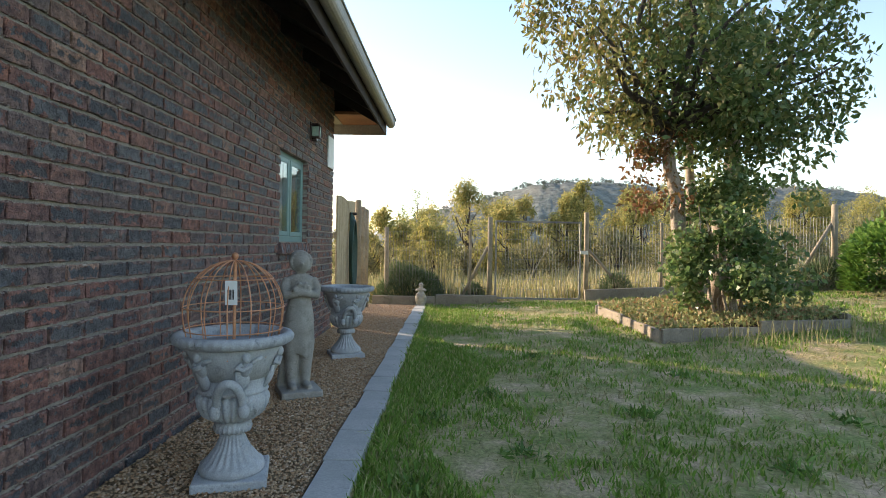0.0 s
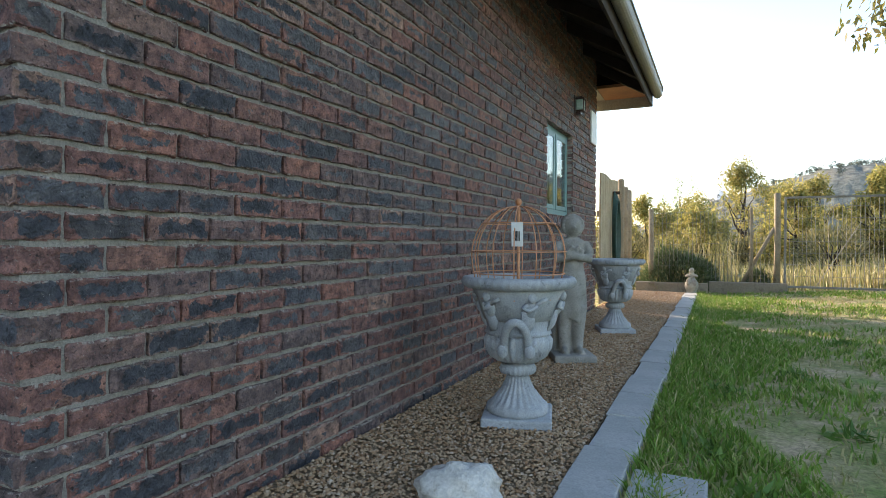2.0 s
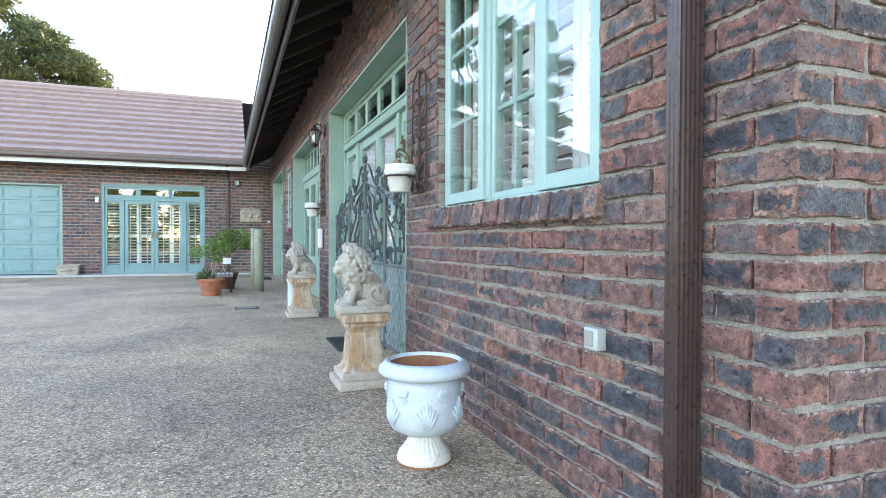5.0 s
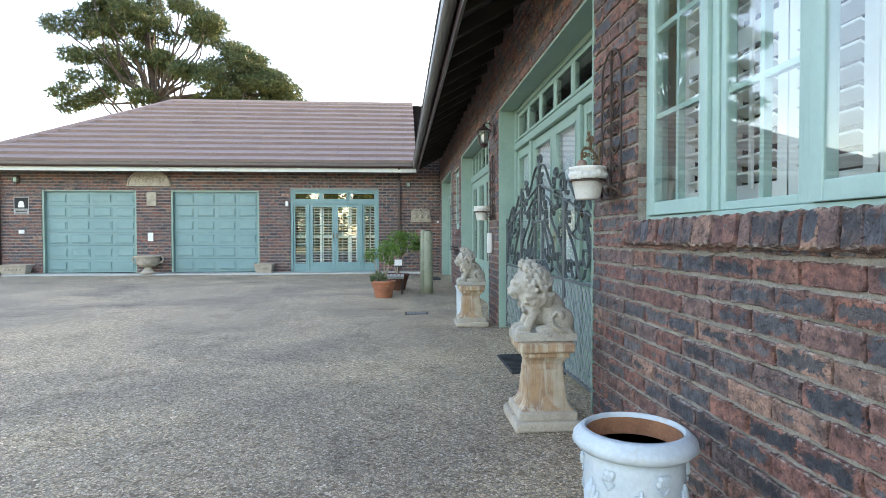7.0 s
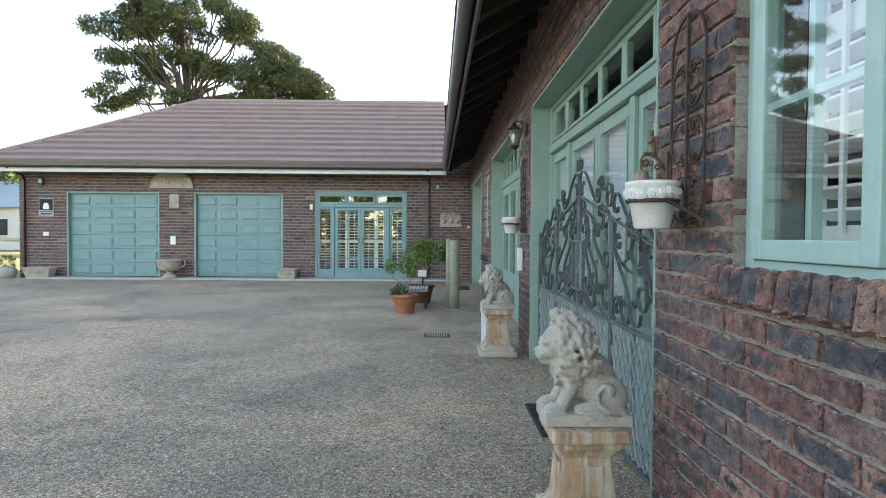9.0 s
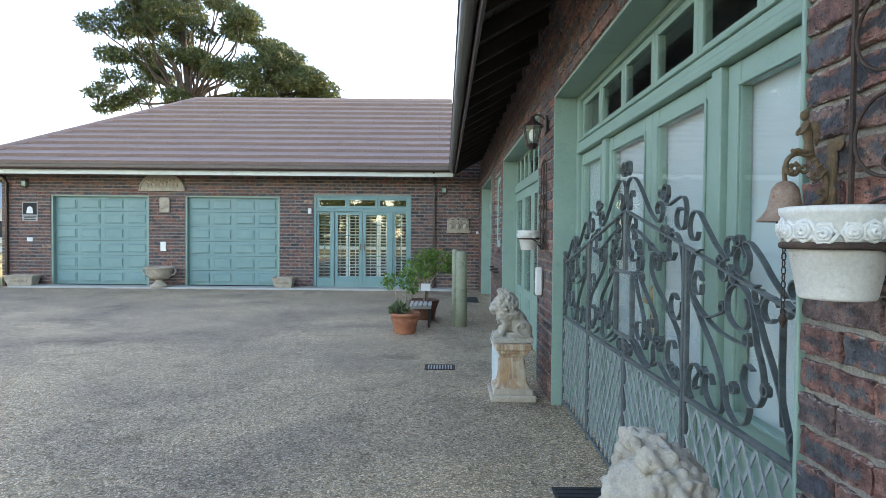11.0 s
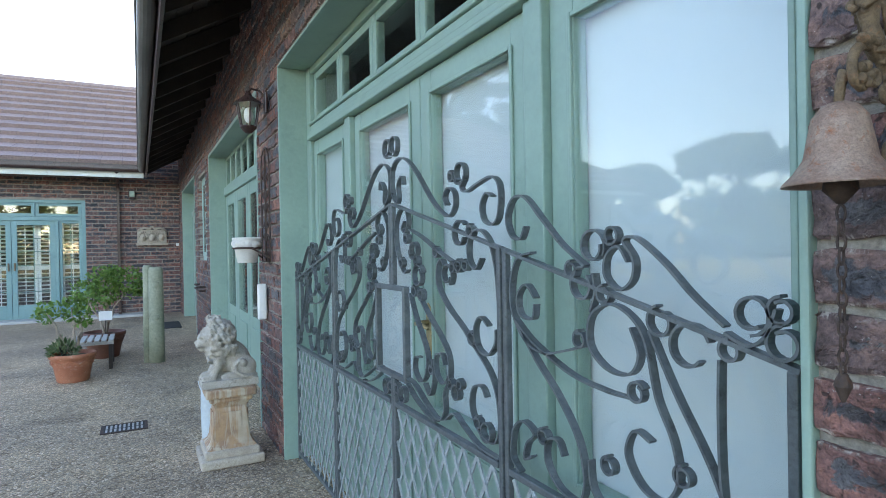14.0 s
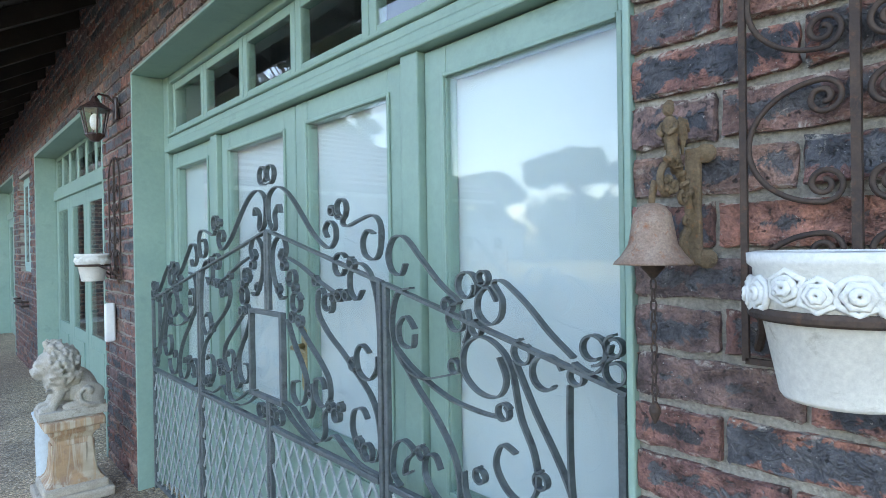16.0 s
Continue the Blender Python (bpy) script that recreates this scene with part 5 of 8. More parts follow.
# ---- garden urns ----
def urn(x, y, turn, label):
    ob = thing("garden_urn", pose(x, y, 0, 0, 0, turn), label, "urn", "cast-stone garden urns")
    part("plinth", boxes((-0.165, 0.165, -0.165, 0.165, 0.0, 0.045), bevel=0.008), GREYSTONE, ob)
    part("foot", lathe([(0.145, 0.045), (0.15, 0.06), (0.145, 0.085), (0.12, 0.1), (0.105, 0.12), (0.075, 0.16), (0.058, 0.2), (0.052, 0.225)], 96, 22, 0.16, (0.1, 0.21)), GREYSTONE, ob, smooth=True)
    part("collar", lathe([(0.055, 0.225), (0.082, 0.235), (0.088, 0.255), (0.08, 0.275), (0.06, 0.285)], 72, 24, 0.12, (0.23, 0.28)), GREYSTONE, ob, smooth=True)
    part("bowl", lathe([(0.05, 0.285), (0.1, 0.295), (0.135, 0.32), (0.155, 0.36), (0.16, 0.4), (0.152, 0.425)], 120, 26, 0.15, (0.29, 0.41)), GREYSTONE, ob, "gadrooned lower bowl", smooth=True)
    part("body", lathe([(0.152, 0.425), (0.163, 0.432), (0.158, 0.442), (0.152, 0.46), (0.165, 0.52), (0.19, 0.58), (0.222, 0.64), (0.215, 0.652)], 64), GREYSTONE, ob, smooth=True)
    part("rim", lathe([(0.215, 0.645), (0.25, 0.65), (0.27, 0.665), (0.276, 0.685), (0.268, 0.702), (0.245, 0.706), (0.225, 0.69), (0.2, 0.6), (0.17, 0.5)], 132, 44, 0.05, (0.655, 0.69)), GREYSTONE, ob, "leaf-carved overhanging rim", smooth=True)
    # relief figures round the body, and foliage
    for k in range(6):
        a = 2 * math.pi * k / 6 + 0.35
        bm = bmesh.new()
        c, s = math.cos(a), math.sin(a)
        rad = lambda z: 0.152 + (z - 0.46) * 0.36
        def on(da, z, out=0.0):
            return ((rad(z) + out) * math.cos(a + da), (rad(z) + out) * math.sin(a + da), z)
        rz = math.degrees(a)
        ellipsoid(bm, on(0, 0.615, 0.008), (0.018, 0.02, 0.024), (0, 0, rz), 10, 8)
        ellipsoid(bm, on(0.02, 0.56, 0.006), (0.018, 0.03, 0.04), (0, 14, rz), 10, 8)
        ellipsoid(bm, on(-0.04, 0.5, 0.004), (0.018, 0.035, 0.05), (0, 18, rz), 10, 8)
        tube(bm, [on(-0.08, 0.585, 0.012), on(-0.2, 0.57, 0.014), on(-0.06, 0.556, 0.026), on(0.12, 0.58, 0.02)], 0.011, 8)
        tube(bm, [on(0.1, 0.58, 0.012), on(0.22, 0.6, 0.012), on(0.34, 0.61, 0.01)], 0.01, 8)
        for j in range(6):
            t = j / 5
            tube(bm, [on(-0.22 + 0.1 * t, 0.45, 0.004), on(-0.16 + 0.09 * t, 0.5, 0.012), on(-0.2 + 0.2 * t, 0.55, 0.008)], 0.007, 6)
        part("relief_figure", bm, GREYSTONE, ob, smooth=True)
    for s in (0, 180):
        bm = bmesh.new()
        pts = []
        for k in range(11):
            t = math.pi * k / 10
            pts.append((0.165 + 0.075 * math.sin(t), 0.055 * math.cos(t) * 1.0, 0.4 + 0.11 * math.sin(t)))
        m = Matrix.Rotation(radians(s), 3, "Z")
        tube(bm, [m @ Vector(q) for q in [(0.16, 0.062, 0.36)] + pts + [(0.16, -0.062, 0.36)]], 0.02, 10)
        for q in (0.062, -0.062):
            ellipsoid(bm, m @ Vector((0.172, q, 0.365)), (0.022, 0.026, 0.034))
        part("handle", bm, GREYSTONE, ob, "looped handle ending in masks", smooth=True)
    return ob


urn(0.565, 1.94, -75, "grey cast-stone urn with relief figures and fluted foot on gravel")
urn(0.55, 5.0, -70, "grey cast-stone urn with relief figures beside the statue")

cage = thing("wire_cage", pose(0.565, 1.94, 0.6), "copper wire plant cage standing in the stone urn", "plant cage")
for k in range(14):
    a = 2 * math.pi * k / 14
    pts = [(0.2 * math.cos(a), 0.2 * math.sin(a), 0.0)]
    for j in range(13):
        t = -0.35 + (math.pi / 2 + 0.35) * j / 12
        r = 0.228 * math.cos(t)
        pts.append((r * math.cos(a), r * math.sin(a), 0.21 + (0.235 if t > 0 else 0.3) * math.sin(t)))
    part("wire", tube(bmesh.new(), pts, 0.0031, 6), COPPER, cage)
for z, r in ((0.12, 0.222), (0.225, 0.229), (0.36, 0.178)):
    part("hoop", tube(bmesh.new(), [(r * math.cos(2 * math.pi * k / 32), r * math.sin(2 * math.pi * k / 32), z) for k in range(32)], 0.003, 6, True), COPPER, cage)
part("pole", tube(bmesh.new(), [(0, 0, -0.02), (0, 0, 0.47)], 0.008, 8), COPPER, cage)
part("finial", ellipsoid(bmesh.new(), (0, 0, 0.465), (0.016, 0.016, 0.018)), COPPER, cage, smooth=True)
tag = part("price_tag", boxes((-0.022, 0.03, -0.002, 0.002, -0.11, 0.0), bevel=0.001), WHITE, cage, "white hanging price tag")
tag.matrix_local = pose(0.05, -0.19, 0.36, 6, 0, 10)
part("tag_print", boxes(*[(-0.012 + 0.006 * k, -0.008 + 0.006 * k, -0.0035, -0.0024, -0.085, -0.04) for k in range(5)]), BLACK, tag)

# ---- white cast-iron pot ----
pot = thing("planter_pot", pose(-1.365, -0.365, 0), "white enamelled iron urn planter with rusty inside and foot", "planter")
part("foot", lathe([(0.11, 0.0), (0.112, 0.02), (0.105, 0.04), (0.085, 0.06), (0.066, 0.09), (0.06, 0.12)], 96, 26, 0.1, (0.045, 0.13)), FOOTPOT, pot, "rust-edged fluted foot", smooth=True)
part("foot_rust", lathe([(0.113, 0.0), (0.114, 0.006), (0.112, 0.009)], 48), RUST, pot)
part("body", lathe([(0.06, 0.12), (0.1, 0.125), (0.135, 0.145), (0.15, 0.18), (0.152, 0.25), (0.15, 0.32), (0.146, 0.35)], 64), WHITEPOT, pot, smooth=True)
part("rim", lathe([(0.146, 0.35), (0.175, 0.358), (0.188, 0.372), (0.185, 0.39), (0.165, 0.41), (0.15, 0.418), (0.146, 0.41), (0.1445, 0.36)], 64, lid=False), WHITEPOT, pot, "rolled white rim", smooth=True)
part("rusty_lining", lathe([(0.1, 0.2), (0.138, 0.22), (0.143, 0.3), (0.1445, 0.402), (0.1385, 0.404), (0.13, 0.3), (0.12, 0.24), (0.06, 0.22)], 48), RUST, pot, "rusty bare inside", smooth=True)
for k in range(6):
    a0 = 2 * math.pi * k / 6 - 1.3
    bm = bmesh.new()
    for j in range(-3, 4):
        da, hgt = 0.05 * j, 0.1 - 0.016 * abs(j)
        pts = [(0.151 * math.cos(a0 + da * 0.3), 0.151 * math.sin(a0 + da * 0.3), 0.17), (0.157 * math.cos(a0 + da), 0.157 * math.sin(a0 + da), 0.17 + hgt * 0.6), (0.154 * math.cos(a0 + da * 1.9), 0.154 * math.sin(a0 + da * 1.9), 0.18 + hgt)]
        tube(bm, pts, [0.006, 0.009, 0.005], 6)
    for j in range(6):
        b = a0 + 0.42 + 0.035 * (j - 2.5)
        ellipsoid(bm, (0.153 * math.cos(b), 0.153 * math.sin(b), 0.3 + 0.012 * (j % 2)), (0.009, 0.011, 0.012), seg=8, rings=6)
    tube(bm, [(0.154 * math.cos(a0 + 0.3 + 0.04 * j), 0.154 * math.sin(a0 + 0.3 + 0.04 * j), 0.285 - 0.018 * math.sin(math.pi * j / 6)) for j in range(7)], 0.004, 6)
    part("leaf_relief", bm, WHITEPOT, pot, smooth=True)

# ---- white rock on the gravel ----
bm = bmesh.new()
bmesh.ops.create_icosphere(bm, subdivisions=4, radius=1.0)
for v in bm.verts:
    n = 1 + 0.28 * noise.noise(v.co * 1.6) + 0.14 * noise.noise(v.co * 4.0) + 0.05 * noise.noise(v.co * 10)
    v.co = Vector((v.co.x * 0.15, v.co.y * 0.105, max(v.co.z, -0.3) * 0.095)) * n
tagged(part("rock", bm, ROCK, smooth=True), "rough white quartz rock lying on the gravel", "rock").matrix_world = pose(0.665, 1.03, 0.025, 0, 0, 20)


# ---- wall fittings on the front wall ----
def trellis_basket(x, full=True):
    ob = thing("wall_planter", pose(x, 0, 0), "white rose-trimmed pot in a rusty scrolled wall bracket", "wall planter", "wall planters")
    w, z0, z1 = 0.135, 1.2, 1.95
    arch = [(-w, z0), (-w, z1 - w)] + [(-w * math.cos(t), z1 - w + w * 1.0 * math.sin(t)) for t in np.linspace(0.2, math.pi - 0.2, 12)] + [(w, z1 - w), (w, z0), (-w, z0)]
    part("arched_frame", strap(bmesh.new(), arch, 0.007, 0.009), DARKIRON, ob)
    part("centre_bar", boxes((-0.0055, 0.0055, -0.0055, 0.0055, z0, z1 - 0.002)), DARKIRON, ob)
    k = 0
    z = z0 + 0.1
    while z < z1 - 0.12:
        for s in (-1, 1):
            # a C-scroll: spiral, wide bow, spiral
            top = []
            for i in range(30):
                t = i / 29
                a, q = radians(630 - 540 * t), 0.005 + 0.019 * t
                top.append((0.036 + q * math.cos(a), 0.056 + q * math.sin(a)))
            bow = [(0.036 + 0.092 * math.cos(t), 0.08 * math.sin(t)) for t in np.linspace(math.pi / 2, -math.pi / 2, 25)[1:-1]]
            c = top + bow + [(p, -q) for p, q in top[::-1]]
            part("scroll", tube(bmesh.new(), [(s * p, 0, z + q) for p, q in c], 0.004, 6), DARKIRON, ob, smooth=True)
        z += 0.2
    for o in ob.children:
        o.location.y = -0.018
    cx = 0.012
    py = -0.142
    hoop = [(cx + 0.086 * math.cos(t), py + 0.086 * math.sin(t), 1.29) for t in np.linspace(0, 2 * math.pi, 33)[:-1]]
    part("hoop", tube(bmesh.new(), hoop, 0.007, 8, True), DARKIRON, ob)
    part("arm", tube(bmesh.new(), [(cx + 0.13, -0.02, 1.22), (cx + 0.11, -0.06, 1.25), (cx + 0.085, -0.13, 1.29)], 0.006, 6), DARKIRON, ob)
    part("arm", tube(bmesh.new(), [(cx - 0.13, -0.02, 1.22), (cx - 0.11, -0.06, 1.25), (cx - 0.085, -0.13, 1.29)], 0.006, 6), DARKIRON, ob)
    bm = lathe([(0.062, 1.195), (0.066, 1.2), (0.085, 1.288), (0.092, 1.29), (0.094, 1.34), (0.1, 1.345), (0.101, 1.357), (0.09, 1.359), (0.086, 1.33), (0.07, 1.25)], 48)
    bmesh.ops.scale(bm, verts=bm.verts, vec=(0.92, 0.92, 1))
    bmesh.ops.translate(bm, verts=bm.verts, vec=(cx, py, 0))
    body = part("pot", bm, PLASTER, ob, "chipped white plaster pot", smooth=True)
    wob = random.Random(round(-100 * x))
    for k in range(16):
        a = 2 * math.pi * (k + wob.uniform(-0.16, 0.16)) / 16
        bm = bmesh.new()
        ux, uy = -math.sin(a), math.cos(a)
        c = Vector((cx + 0.087 * math.cos(a), py + 0.087 * math.sin(a), 1.315 + wob.uniform(-0.006, 0.006)))
        grow = wob.uniform(0.9, 1.15)
        for j, (r, th) in enumerate(((0.0165, 0.0042), (0.0105, 0.0042), (0.005, 0.004))):
            pts = [c + Vector((ux * r * math.cos(t) + math.cos(a) * 0.003 * j, uy * r * math.cos(t) + math.sin(a) * 0.003 * j, r * 0.95 * math.sin(t))) for t in np.linspace(0, 2 * math.pi, 13)[:-1]]
            pts = [c + (q - c) * grow * (1 + 0.14 * math.sin(3 * i + k + 2 * j)) for i, q in enumerate(pts)]
            tube(bm, pts, th * wob.uniform(0.85, 1.2), 6, True)
        part("rose", bm, PLASTER, body, smooth=True)
    return ob


trellis_basket(-2.51)
trellis_basket(-6.33)

bell = thing("door_bell", pose(-2.735, 0, 0), "rusty cast-iron hanging bell with figured bracket and chain", "bell")
bm = boxes((0.0, 0.024, -0.012, 0.0, 1.335, 1.515), bevel=0.004)
for z in (1.505, 1.345):
    ellipsoid(bm, (0.03, -0.005, z), (0.017, 0.006, 0.015), seg=12, rings=8)
    tube(bm, [(0.036, -0.012, z), (0.036, -0.008, z)], 0.005, 8)
part("wall_plate", bm, BRONZE, bell, smooth=False)
# S-shaped arm in the plane across the wall: y outwards, z up
arm = spline([(-0.012, 1.34), (-0.03, 1.352), (-0.032, 1.378), (-0.018, 1.392), (-0.014, 1.42), (-0.026, 1.452), (-0.05, 1.478), (-0.078, 1.487), (-0.1, 1.473), (-0.101, 1.45), (-0.084, 1.441), (-0.074, 1.456), (-0.084, 1.467)], 5)
bm = tube(bmesh.new(), [(0.008, y, z) for y, z in arm], [0.0078 - 0.0035 * k / (len(arm) - 1) for k in range(len(arm))], 8)
for cy, cz, r_, a0, a1 in ((-0.034, 1.366, 0.013, 90, 520), (-0.04, 1.44, 0.014, 20, -380), (-0.064, 1.455, 0.012, 160, 560), (-0.03, 1.402, 0.01, -60, 300)):
    tube(bm, [(0.01, y, z) for y, z in curl(cy, cz, r_, a0, a1, 0.75, 18)], 0.0036, 6)
for k in range(7):
    t = k / 6
    ellipsoid(bm, (0.012, -0.022 - 0.066 * t, 1.446 + 0.046 * math.sin(1.9 * t)), (0.007, 0.0095, 0.005), (50 - 90 * t, 0, 0), seg=8, rings=6)
for k in range(5):
    a_ = 2 * math.pi * k / 5
    ellipsoid(bm, (0.013, -0.087 + 0.009 * math.cos(a_), 1.454 + 0.009 * math.sin(a_)), (0.005, 0.006, 0.006), seg=8, rings=6)
tube(bm, [(0.0, -0.1, 1.46), (-0.006, -0.098, 1.445), (-0.01, -0.094, 1.43), (-0.01, -0.093, 1.42)], [0.006, 0.0055, 0.005, 0.004], 8)
part("bracket", bm, BRONZE, bell, smooth=True)
# slender winged figure poised over the arm
bm = tube(bmesh.new(), [(0.006, -0.046, 1.475), (0.004, -0.052, 1.495), (0.0, -0.05, 1.515), (0.0, -0.054, 1.535), (0.0, -0.056, 1.552), (0.0, -0.057, 1.56)], [0.0085, 0.0105, 0.0085, 0.012, 0.011, 0.005], 12)
ellipsoid(bm, (0.0, -0.06, 1.57), (0.0085, 0.0095, 0.0115), seg=12, rings=8)
ellipsoid(bm, (0.0, -0.056, 1.578), (0.0065, 0.006, 0.0065), seg=10, rings=6)
for s_ in (-1, 1):
    for f in range(4):
        tube(bm, [(s_ * 0.009, -0.048, 1.555 - 0.003 * f), (s_ * (0.018 - 0.002 * f), -0.043, 1.55 - 0.007 * f), (s_ * (0.022 - 0.0035 * f), -0.04, 1.535 - 0.011 * f)], [0.0045, 0.0042, 0.002], 6)
    tube(bm, [(s_ * 0.01, -0.056, 1.55), (s_ * 0.013, -0.066, 1.537), (s_ * 0.004, -0.072, 1.53)], 0.0042, 6)
part("winged_figure", bm, BRONZE, bell, smooth=True)
bm = lathe([(0.012, 1.425), (0.022, 1.42), (0.032, 1.408), (0.037, 1.385), (0.042, 1.36), (0.055, 1.342), (0.066, 1.332), (0.068, 1.328), (0.06, 1.33), (0.035, 1.36), (0.03, 1.4)], 40)
bmesh.ops.translate(bm, verts=bm.verts, vec=(-0.01, -0.112, 0))
for v in bm.verts:
    v.co = Vector((-0.01 + (v.co.x + 0.01) * 0.83, -0.093 + (v.co.y + 0.112) * 0.83, 1.428 + (v.co.z - 1.425) * 0.92))
part("bell_cup", bm, CUP, bell, "worn coppery bell cup", smooth=True)
bm = lathe([(0.004, 1.35), (0.016, 1.335), (0.017, 1.325), (0.008, 1.315), (0.004, 1.31)], 16)
bmesh.ops.translate(bm, verts=bm.verts, vec=(-0.01, -0.112, 0))
for v in bm.verts:
    v.co += Vector((0, 0.019, 0.009))
part("clapper", bm, DARKIRON, bell, smooth=True)
z = 1.312
k = 0
while z > 1.13:
    m = Matrix.Rotation(radians(90 * (k % 2)), 3, "Z")
    pts = [m @ Vector((0.0045 * math.cos(t), 0, 0.0095 * math.sin(t))) + Vector((-0.01, -0.093, z - 0.003)) for t in np.linspace(0, 2 * math.pi, 11)[:-1]]
    part("chain_link", tube(bmesh.new(), pts, 0.0016, 5, True), DARKIRON, bell)
    z -= 0.0155
    k += 1
bm = lathe([(0.002, 1.105), (0.009, 1.122), (0.008, 1.128), (0.004, 1.136)], 12)
bmesh.ops.translate(bm, verts=bm.verts, vec=(-0.01, -0.093, 0.0))
part("chain_weight", bm, DARKIRON, bell)


def lantern(x, y, z, label):
    ob = thing("wall_lantern", pose(x, y, z), label, "wall lamp")
    part("back_plate", boxes((-0.035, 0.035, 0.1, 0.118, -0.05, 0.09), bevel=0.006), PIPE, ob)
    part("arm", tube(bmesh.new(), [(0, 0.11, 0.05), (0, 0.07, 0.095), (0, 0.02, 0.1), (0, 0.0, 0.075)], 0.007, 8), PIPE, ob)
    bm = bmesh.new()
    for a, b in (((0.1, 0.0), (0.035, 0.05)),):
        r0 = [bm.verts.new((0.1 * math.cos(math.pi / 3 * k), 0.1 * math.sin(math.pi / 3 * k), 0.0)) for k in range(6)]
        r1 = [bm.verts.new((0.03 * math.cos(math.pi / 3 * k), 0.03 * math.sin(math.pi / 3 * k), 0.05)) for k in range(6)]
        r2 = [bm.verts.new((0.012 * math.cos(math.pi / 3 * k), 0.012 * math.sin(math.pi / 3 * k), 0.085)) for k in range(6)]
        for p, q in ((r0, r1), (r1, r2)):
            for k in range(6):
                bm.faces.new((p[k], p[(k + 1) % 6], q[(k + 1) % 6], q[k]))
        bm.faces.new(r0[::-1])
        bm.faces.new(r2)
    part("roof", bm, PIPE, ob, "dark six-sided lantern roof")
    for k in range(6):
        a = math.pi / 3 * k
        part("glazing_bar", tube(bmesh.new(), [(0.078 * math.cos(a), 0.078 * math.sin(a), 0.0), (0.048 * math.cos(a), 0.048 * math.sin(a), -0.15)], 0.005, 6), PIPE, ob)
        b = a + math.pi / 3
        verts = [(r * math.cos(t), r * math.sin(t), z) for r, z in ((0.075, 0.0), (0.046, -0.15)) for t in (a, b)]
        pane = raw("pane", verts, [(0, 1, 3, 2)], GLASS, ob)
        pane.visible_shadow = False
    part("base", lathe([(0.02, -0.185), (0.035, -0.17), (0.055, -0.15), (0.05, -0.14)], 12), PIPE, ob)
    part("bulb", ellipsoid(bmesh.new(), (0, 0, -0.07), (0.028, 0.028, 0.05)), SHUTTER, ob, "unlit white bulb", smooth=True)
    return ob


lantern(-6.25, -0.13, 2.21, "dark six-sided glass carriage lantern on the brick wall")


def bulkhead(m, label):
    ob = thing("bulkhead_light", m, label, "wall lamp", "small square wall lights")
    part("back_plate", boxes((-0.065, 0.065, -0.015, 0.0, -0.07, 0.12), bevel=0.005), PIPE, ob)
    part("diffuser", boxes((-0.05, 0.05, -0.1, -0.016, -0.04, 0.075), bevel=0.012), LAMPGLASS, ob, "milky green glass box")
    for x in (-0.054, 0.046):
        part("corner_bar", boxes((x, x + 0.008, -0.106, -0.098, -0.042, 0.078)), PIPE, ob)
    part("roof", boxes((-0.066, 0.066, -0.116, -0.014, 0.078, 0.09), (-0.045, 0.045, -0.09, -0.014, 0.09, 0.108), bevel=0.004), PIPE, ob, "dark stepped lamp cap")
    part("foot", boxes((-0.058, 0.058, -0.108, -0.014, -0.055, -0.042), (-0.035, 0.035, -0.07, -0.015, -0.09, -0.055), bevel=0.005), PIPE, ob)
    return ob


bulkhead(pose(0.0, 5.68, 2.36, 0, 0, 90), "dark square wall light with frosted glass on brick")
bulkhead(pose(WING_X, -0.87, 2.42, 0, 0, 90), "dark square wall light with frosted glass on brick")
bulkhead(pose(WING_X, -11.15, 2.5, 0, 0, 90), "dark square wall light with frosted glass on brick")

box_ = thing("junction_box", pose(-0.69, 0.0, 0.59), "grey-green weatherproof switch box on brick", "switch box")
part("body", boxes((-0.03, 0.044, -0.036, 0.0, -0.035, 0.035), bevel=0.005), GREYPLASTIC, box_)
part("cover", boxes((-0.022, 0.024, -0.041, -0.035, -0.025, 0.025), bevel=0.003), STATUE, box_, "grey clear hinged cover")
intercom = thing("intercom", pose(-6.47, 0.0, 0.93), "white intercom handset and keypad on brick", "intercom")
part("housing", boxes((-0.05, 0.06, -0.045, 0.0, -0.1, 0.1), bevel=0.008), WHITE, intercom)
part("handset", boxes((0.062, 0.09, -0.07, -0.01, -0.12, 0.12), bevel=0.012), WHITE, intercom)
part("keypad", boxes((-0.03, 0.03, -0.049, -0.044, -0.03, 0.06), bevel=0.002), PIPE, intercom, "dark keypad")
rail_ = thing("hanging_rail", pose(-10.9, 0, 0.8), "black iron boot rail under the far window", "rail")
for z in (0.0, -0.05):
    part("bar", tube(bmesh.new(), [(-0.4, 0, z), (-0.4, -0.07, z), (0.35, -0.07, z), (0.35, 0, z)], 0.012, 8), DARKIRON, rail_)


